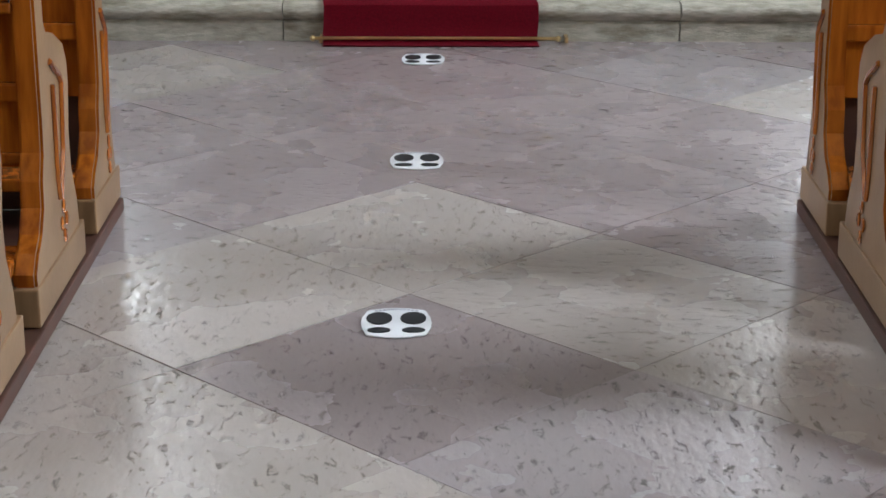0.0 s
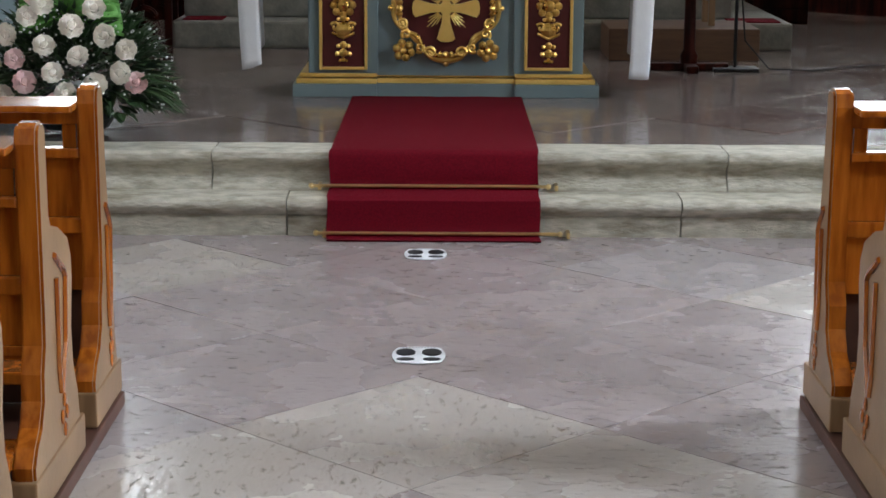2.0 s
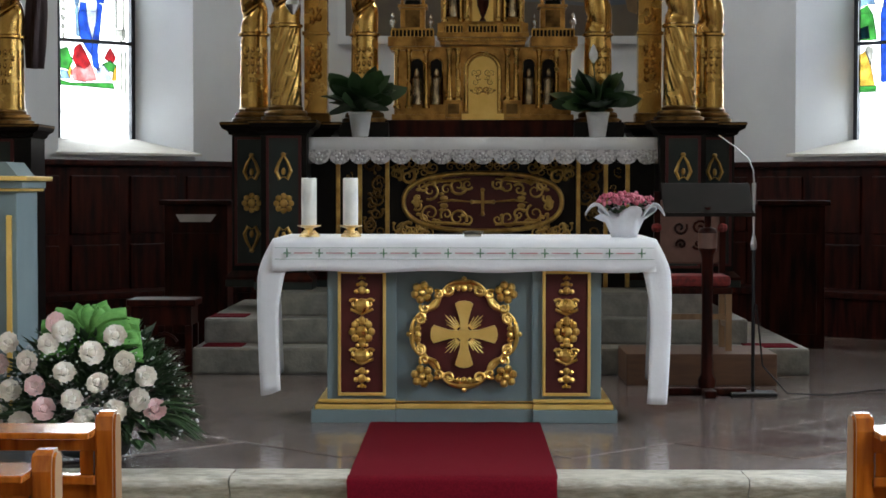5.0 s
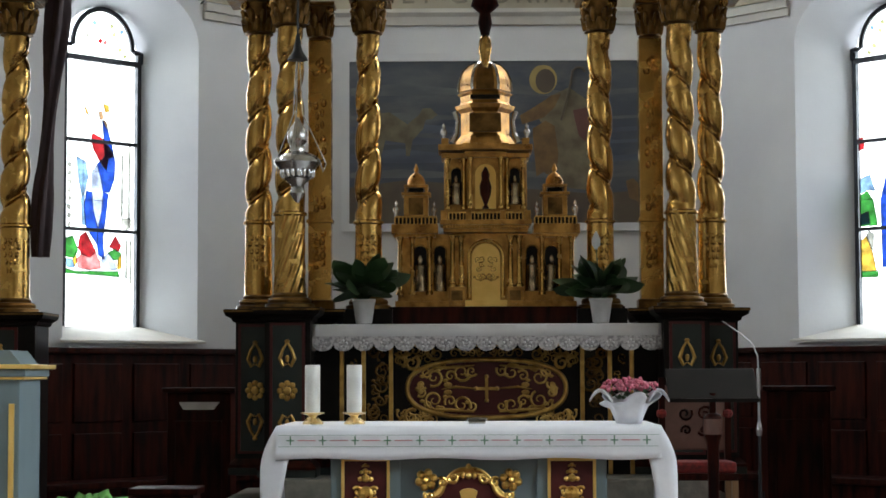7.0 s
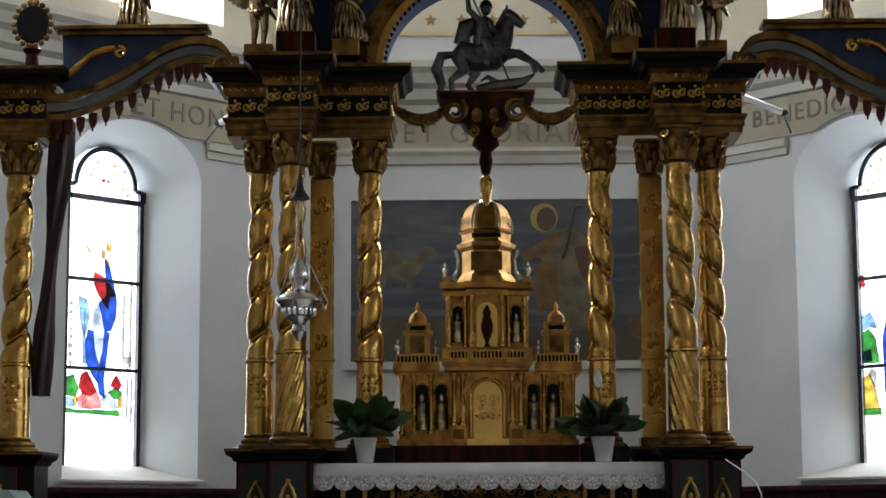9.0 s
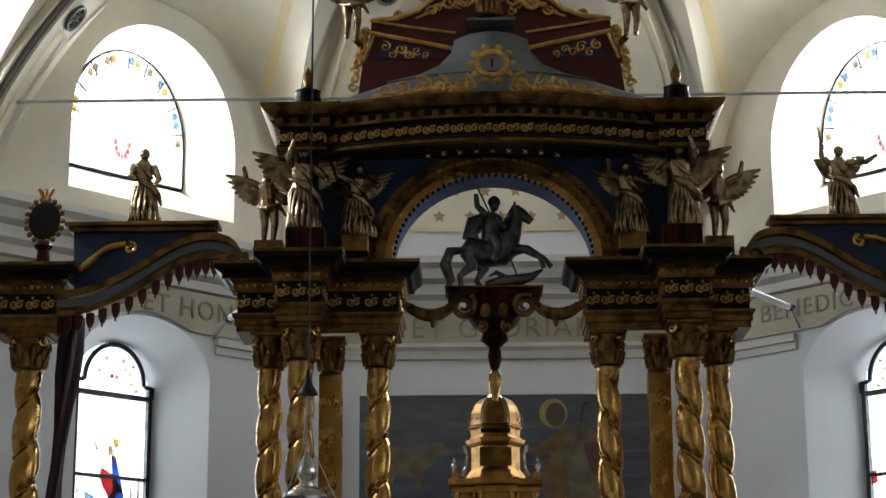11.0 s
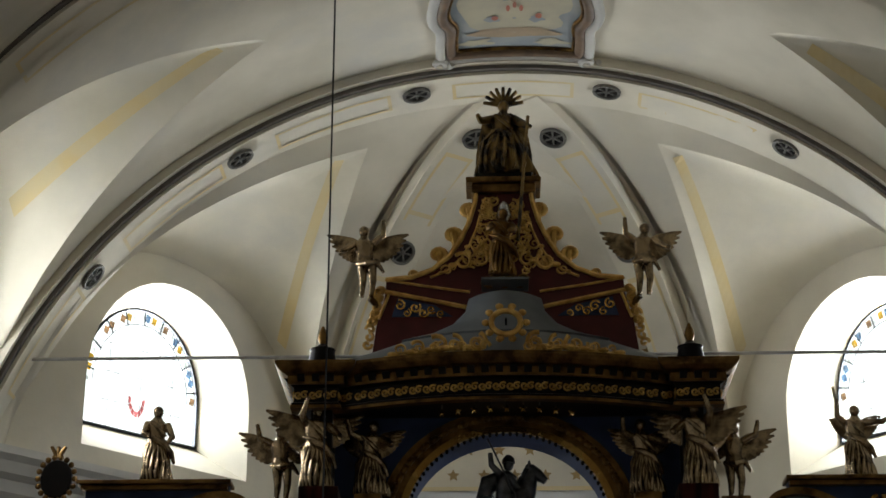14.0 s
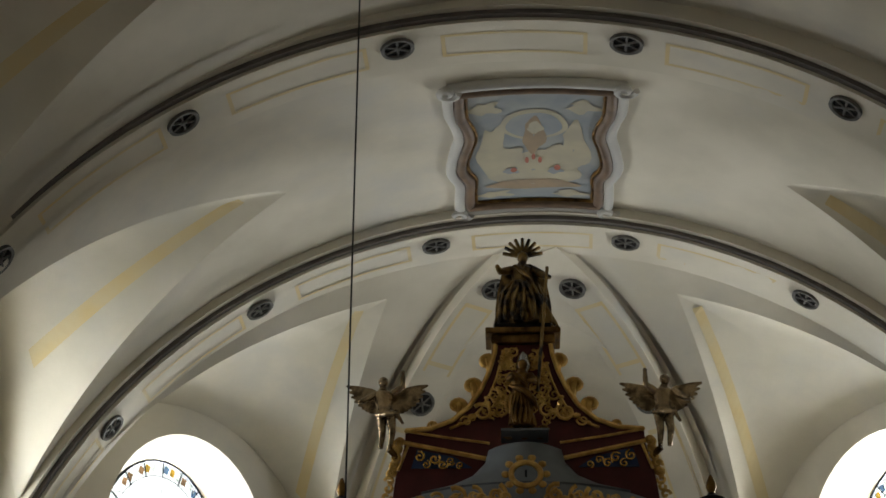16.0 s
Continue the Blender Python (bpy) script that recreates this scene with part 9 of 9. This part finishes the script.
for side in (-1, 1):
    x = AX + side * 4.88
    solid("panelling_side", boxes((min(x, x - side * 0.08), max(x, x - side * 0.08), 9.0, 15.9, PLAT, 2.0), bev=0.01), DARKWOOD, "dark wooden panelling on the choir side wall", "panelling", kind="structure")
    ob = thing("choir_stall_desk", "dark wooden prayer desk with a sloping top", "desk", (-2.33 if side < 0 else 2.78, 15.95, PLAT), "choir desks")
    part("body", boxes((-0.27, 0.27, 0.0, 0.40, 0.0, 1.22), bev=0.01), DARKWOOD, ob)
    part("desk_top", boxes((-0.31, 0.31, -0.04, 0.42, 1.22, 1.262), bev=0.01), DARKWOOD, ob)
    part("front_panel", boxes((-0.20, 0.20, -0.015, 0.0, 0.12, 0.98), bev=0.008), DARKWOOD, ob)
    if side < 0:
        part("white_paper", prism(B(), [(-0.17, 1.14), (0.18, 1.14), (0.13, 1.075), (-0.13, 1.075)], -0.03, -0.02), PAPER, ob, "white paper on the desk front")
ob = thing("stool", "plain dark wooden stool beside the steps", "stool", (-2.24, 13.75, PLAT))
part("seat", boxes((-0.25, 0.25, -0.2, 0.2, 0.50, 0.55), bev=0.01), DARKWOOD, ob)
part("apron", boxes((-0.22, 0.22, -0.17, 0.17, 0.36, 0.50)), DARKWOOD, ob)
for x in (-0.2, 0.2):
    for y in (-0.15, 0.15):
        part("leg", boxes((x - 0.025, x + 0.025, y - 0.025, y + 0.025, 0.0, 0.36)), DARKWOOD, ob)
bm = B()
tube(bm, spiral((0, -0.12, 0.20), 0.11, 0.9, 0.3, 1, 16), 0.02, 6)
part("stretcher_scroll", bm, DARKWOOD, ob)

ob = thing("wooden_platform", "low light-brown wooden box platform under a chair", "platform", (1.62, 13.0, PLAT))
# shade on the right of the choir is put into the wood colour
part("box", boxes((-0.52, 0.52, -0.12, 0.60, 0.0, 0.22), bev=0.008), SHADEDWOOD, ob)
ob = thing("armchair", "wooden chair with red patterned seat and carved back", "chair", (1.60, 13.15, PLAT + 0.222))
part("seat_frame", boxes((-0.26, 0.26, -0.05, 0.36, 0.40, 0.45), bev=0.008), DARKWOOD, ob)
part("cushion", boxes((-0.25, 0.25, -0.04, 0.34, 0.45, 0.53), bev=0.025), REDCLOTH, ob, "red patterned cushion")
for x in (-0.235, 0.235):
    for y in (-0.02, 0.32):
        part("leg", boxes((x - 0.022, x + 0.022, y - 0.022, y + 0.022, 0.0, 0.40)), PEWSIDE, ob)
    part("back_post", boxes((x - 0.022, x + 0.022, 0.30, 0.345, 0.53, 1.12)), DARKWOOD, ob)
    part("side_stretcher", boxes((x - 0.012, x + 0.012, 0.0, 0.3, 0.16, 0.20)), PEWSIDE, ob)
    part("post_knob", ball(B(), (x, 0.32, 0.86), 0.04, 8, 6), REDCLOTH, ob)
part("front_stretcher", boxes((-0.22, 0.22, -0.032, -0.01, 0.22, 0.26)), PEWSIDE, ob)
CHAIRBACK = material("carved_back_brown", (0.14, 0.065, 0.045), 0.5, colour2=(0.10, 0.045, 0.03), scale=8)
p = part("backrest", boxes((-0.22, 0.22, 0.31, 0.335, 0.60, 1.06), bev=0.01), CHAIRBACK, ob, "brown carved back panel")
bm = B()
for q in (-1, 1):
    tube(bm, spiral((q * 0.07, 0.305, 0.86), 0.055, 1.3, 0.5, q, 14), 0.010, 6)
    tube(bm, spiral((q * 0.06, 0.305, 0.74), 0.04, 1.2, 3.5, q, 14), 0.010, 6)
part("back_carving", bm, DARKWOOD, p)

ob = thing("music_stand", "dark wooden lectern stand with a turned post", "lectern", (1.58, 12.30, PLAT))
part("base", boxes((-0.26, 0.26, -0.04, 0.04, 0.0, 0.05), (-0.04, 0.04, -0.22, -0.04, 0.0, 0.05), (-0.04, 0.04, 0.04, 0.22, 0.0, 0.05), bev=0.012), DARKWOOD, ob)
part("post", lathe(B(), [(0.055, 0.05), (0.06, 0.10), (0.04, 0.14), (0.035, 0.6), (0.04, 0.9), (0.045, 0.93), (0.06, 0.96), (0.062, 1.08), (0.05, 1.10), (0.022, 1.11), (0.022, 1.24)], seg=16), DARKWOOD, ob, smooth=40)
part("collar", lathe(B(), [(0.062, 0.97), (0.064, 1.07)], seg=16), CHAIRBACK, ob, smooth=40)
p = part("desk", boxes((-0.29, 0.30, -0.012, 0.012, -0.02, 0.30), bev=0.006), BLACKWOOD, ob, "dark sloping desk board")
p.matrix_local = pose(0, -0.03, 1.20, -50, 0, 0)
part("desk_lip", boxes((-0.29, 0.30, -0.10, -0.06, 1.18, 1.205)), BLACKWOOD, ob)
ob = thing("microphone_stand", "black microphone stand with a steel gooseneck", "microphone stand", (1.88, 12.28, PLAT))
part("foot", boxes((-0.15, 0.15, -0.10, 0.10, 0.0, 0.025), bev=0.008), IRON, ob)
part("pole", tube(B(), [(0, 0, 0.02), (0, 0, 0.98)], 0.012, 8), IRON, ob)
part("upper_pole", tube(B(), [(0, 0, 0.95), (0, 0, 1.28)], 0.009, 8), STEEL, ob)
part("grip", lathe(B(), [(0.018, 0.96), (0.022, 1.0), (0.012, 1.05)], seg=10), STEEL, ob)
part("microphone_body", tube(B(), [(0, 0, 1.26), (0, 0, 1.40)], [0.013, 0.015], 8), STEEL, ob)
bm = B()
tube(bm, [(0, 0, 1.40), (-0.005, -0.01, 1.48), (-0.04, -0.02, 1.56), (-0.12, -0.03, 1.63), (-0.24, -0.05, 1.71)], 0.005, 6)
part("gooseneck", bm, STEEL, ob)
part("lead", tube(B(), [(0.02, 0, 0.6), (0.06, -0.02, 0.2), (0.22, -0.05, 0.02), (0.5, -0.05, 0.01), (0.9, 0.25, 0.012), (1.4, 0.35, 0.012)], 0.006, 6), IRON, ob)


# ================================================================ plants on the high altar
def leafy_plant(x, y, z, seed, lily):
    ob = thing("potted_plant", "leafy green peace lily in a white pot" if lily else "leafy dark green plant in a white pot", "plant", (x, y, z), "plants on the altar shelf")
    part("pot", lathe(B(), [(0.062, 0.0), (0.066, 0.01), (0.088, 0.17), (0.094, 0.175), (0.094, 0.195), (0.08, 0.195), (0.075, 0.17)], seg=24), POTWHITE, ob, smooth=40)
    rg = random.Random(seed)
    for k in range(46):
        a = rg.uniform(0, 6.28)
        L = rg.uniform(0.24, 0.46)
        up = rg.uniform(0.65, 1.48)
        bm = B()
        base = Vector((0.02 * math.cos(a), 0.02 * math.sin(a), 0.18))
        d = Vector((math.cos(a) * math.cos(up), math.sin(a) * math.cos(up), math.sin(up)))
        roll = rg.uniform(-1.3, 1.3)
        side = Vector((-math.sin(a), math.cos(a), 0))
        side = side * math.cos(roll) + d.cross(side) * math.sin(roll)
        rows = []
        for j in range(9):
            f = j / 8
            c = base + d * L * f + Vector((math.cos(a), math.sin(a), 0)) * (0.10 * f * f) - Vector((0, 0, 0.16 * f * f * (1.3 - up * 0.6)))
            w = 0.005 if f < 0.3 else 0.085 * math.sin(math.pi * min(1, (f - 0.3) / 0.7)) ** 0.75 + 0.002
            rows.append([bm.verts.new(c - side * w), bm.verts.new(c + Vector((0, 0, -0.008))), bm.verts.new(c + side * w)])
        for r0, r1 in zip(rows, rows[1:]):
            for j in range(2):
                bm.faces.new((r0[j], r0[j + 1], r1[j + 1], r1[j]))
        part("leaf", bm, LEAF, ob, smooth=60)
    if lily:
        part("flower_stem", tube(B(), [(0, 0, 0.18), (-0.02, -0.01, 0.4), (-0.035, -0.01, 0.60)], 0.005, 6), LEAF, ob)
        part("flower", lathe(B(), [(0.005, 0.58), (0.032, 0.62), (0.035, 0.66), (0.02, 0.70), (0.004, 0.73)], (-0.035, -0.01, 0), 12, squash=(1, 0.4)), POTWHITE, ob, "white lily bloom", smooth=60)
    return ob


leafy_plant(-0.855, 14.84, PRE + 1.203, 3, False)
leafy_plant(1.030, 14.84, PRE + 1.203, 8, True)


# ================================================================ tube lamps beside the high altar
for p0, p1 in (((-2.33, 16.9, 5.32), (-2.03, 16.5, 5.40)), ((2.37, 16.5, 5.48), (2.88, 16.9, 5.38))):
    ob = thing("tube_lamp", "white tube lamp fixed above the high altar", "lamp", (0, 0, 0), "tube lamps")
    part("tube", tube(B(), [p0, p1], 0.03, 10), POTWHITE, ob)
    q = p0 if p0[0] < 0 else p1
    part("end_cap", ball(B(), q, (0.05, 0.05, 0.035), 8, 6), IRON, ob)
    wx = q[0] + (-0.28 if q[0] < 0 else 0.24)
    part("wall_arm", tube(B(), [q, (wx, q[1] + 1.0, q[2] + 0.02)], 0.012, 6), IRON, ob)


# ================================================================ ochre lines along the edges of the window cells
def ochre_line(points_a, points_b):
    bm = B()
    loft(bm, [[a, b] for a, b in zip(points_a, points_b)], close=False)
    solid("painted_edge_line", bm, YELLOWLINE, "faded ochre line painted along the vault edge", "painted line", kind="structure")


def ribbon(p, q, height, n=24):
    """A painted line 100 mm wide from p to q in plan, lying just under the vault."""
    d = (q - p).normalized() * 0.10
    w = Vector((-d.y, d.x))
    rows = [p.lerp(q, k / n) for k in range(n + 1)]
    ochre_line([(r.x, r.y, height(r) - 0.008) for r in rows], [(r.x + w.x, r.y + w.y, height(r + w) - 0.008) for r in rows])


for seg in TIPS:
    o, a, n = WALLS[seg]

    def over(p, seg=seg, o=o, a=a, n=n):
        t = (o - CEN).dot(n) / (p - CEN).dot(n)
        w = CEN + (p - CEN) * t
        c = apse_crease(w, seg)
        return apse_cell_z(w, seg, c, max(c, 1 / t))

    ribbon(TIPS[seg] + (o - TIPS[seg]) * 0.13 + a * 0.03, o + a * (CELL_W - 0.30) - n * 0.12, over)
for yb in list(CELL_Y.values())[:2]:
    for side in (-1, 1):
        tip = Vector((AX + side * (HALF - CELL_TIP + 0.42), yb + 0.03))
        end = Vector((AX + side * (HALF - 0.35), yb + CELL_BACK - 0.42))
        ribbon(tip, end, lambda p: barrel_z(p.x, p.y))

# carvings too fine to pick apart
for o in bpy.data.objects:
    if o.parent and o.name.split(".")[0] in ("acanthus", "leaf_carving", "leaf_drop", "spandrel_carving", "side_carving", "frieze_carving", "vine_garland", "door_relief", "rays", "leads", "leaf_band",
                                             "bead_edge", "roof_carving", "scroll_carving", "edge_scrollwork", "edge_leaves", "volutes", "dentil_row", "balustrade_grille", "gadroons", "hanging_star"):
        o["kind"] = "stuff"
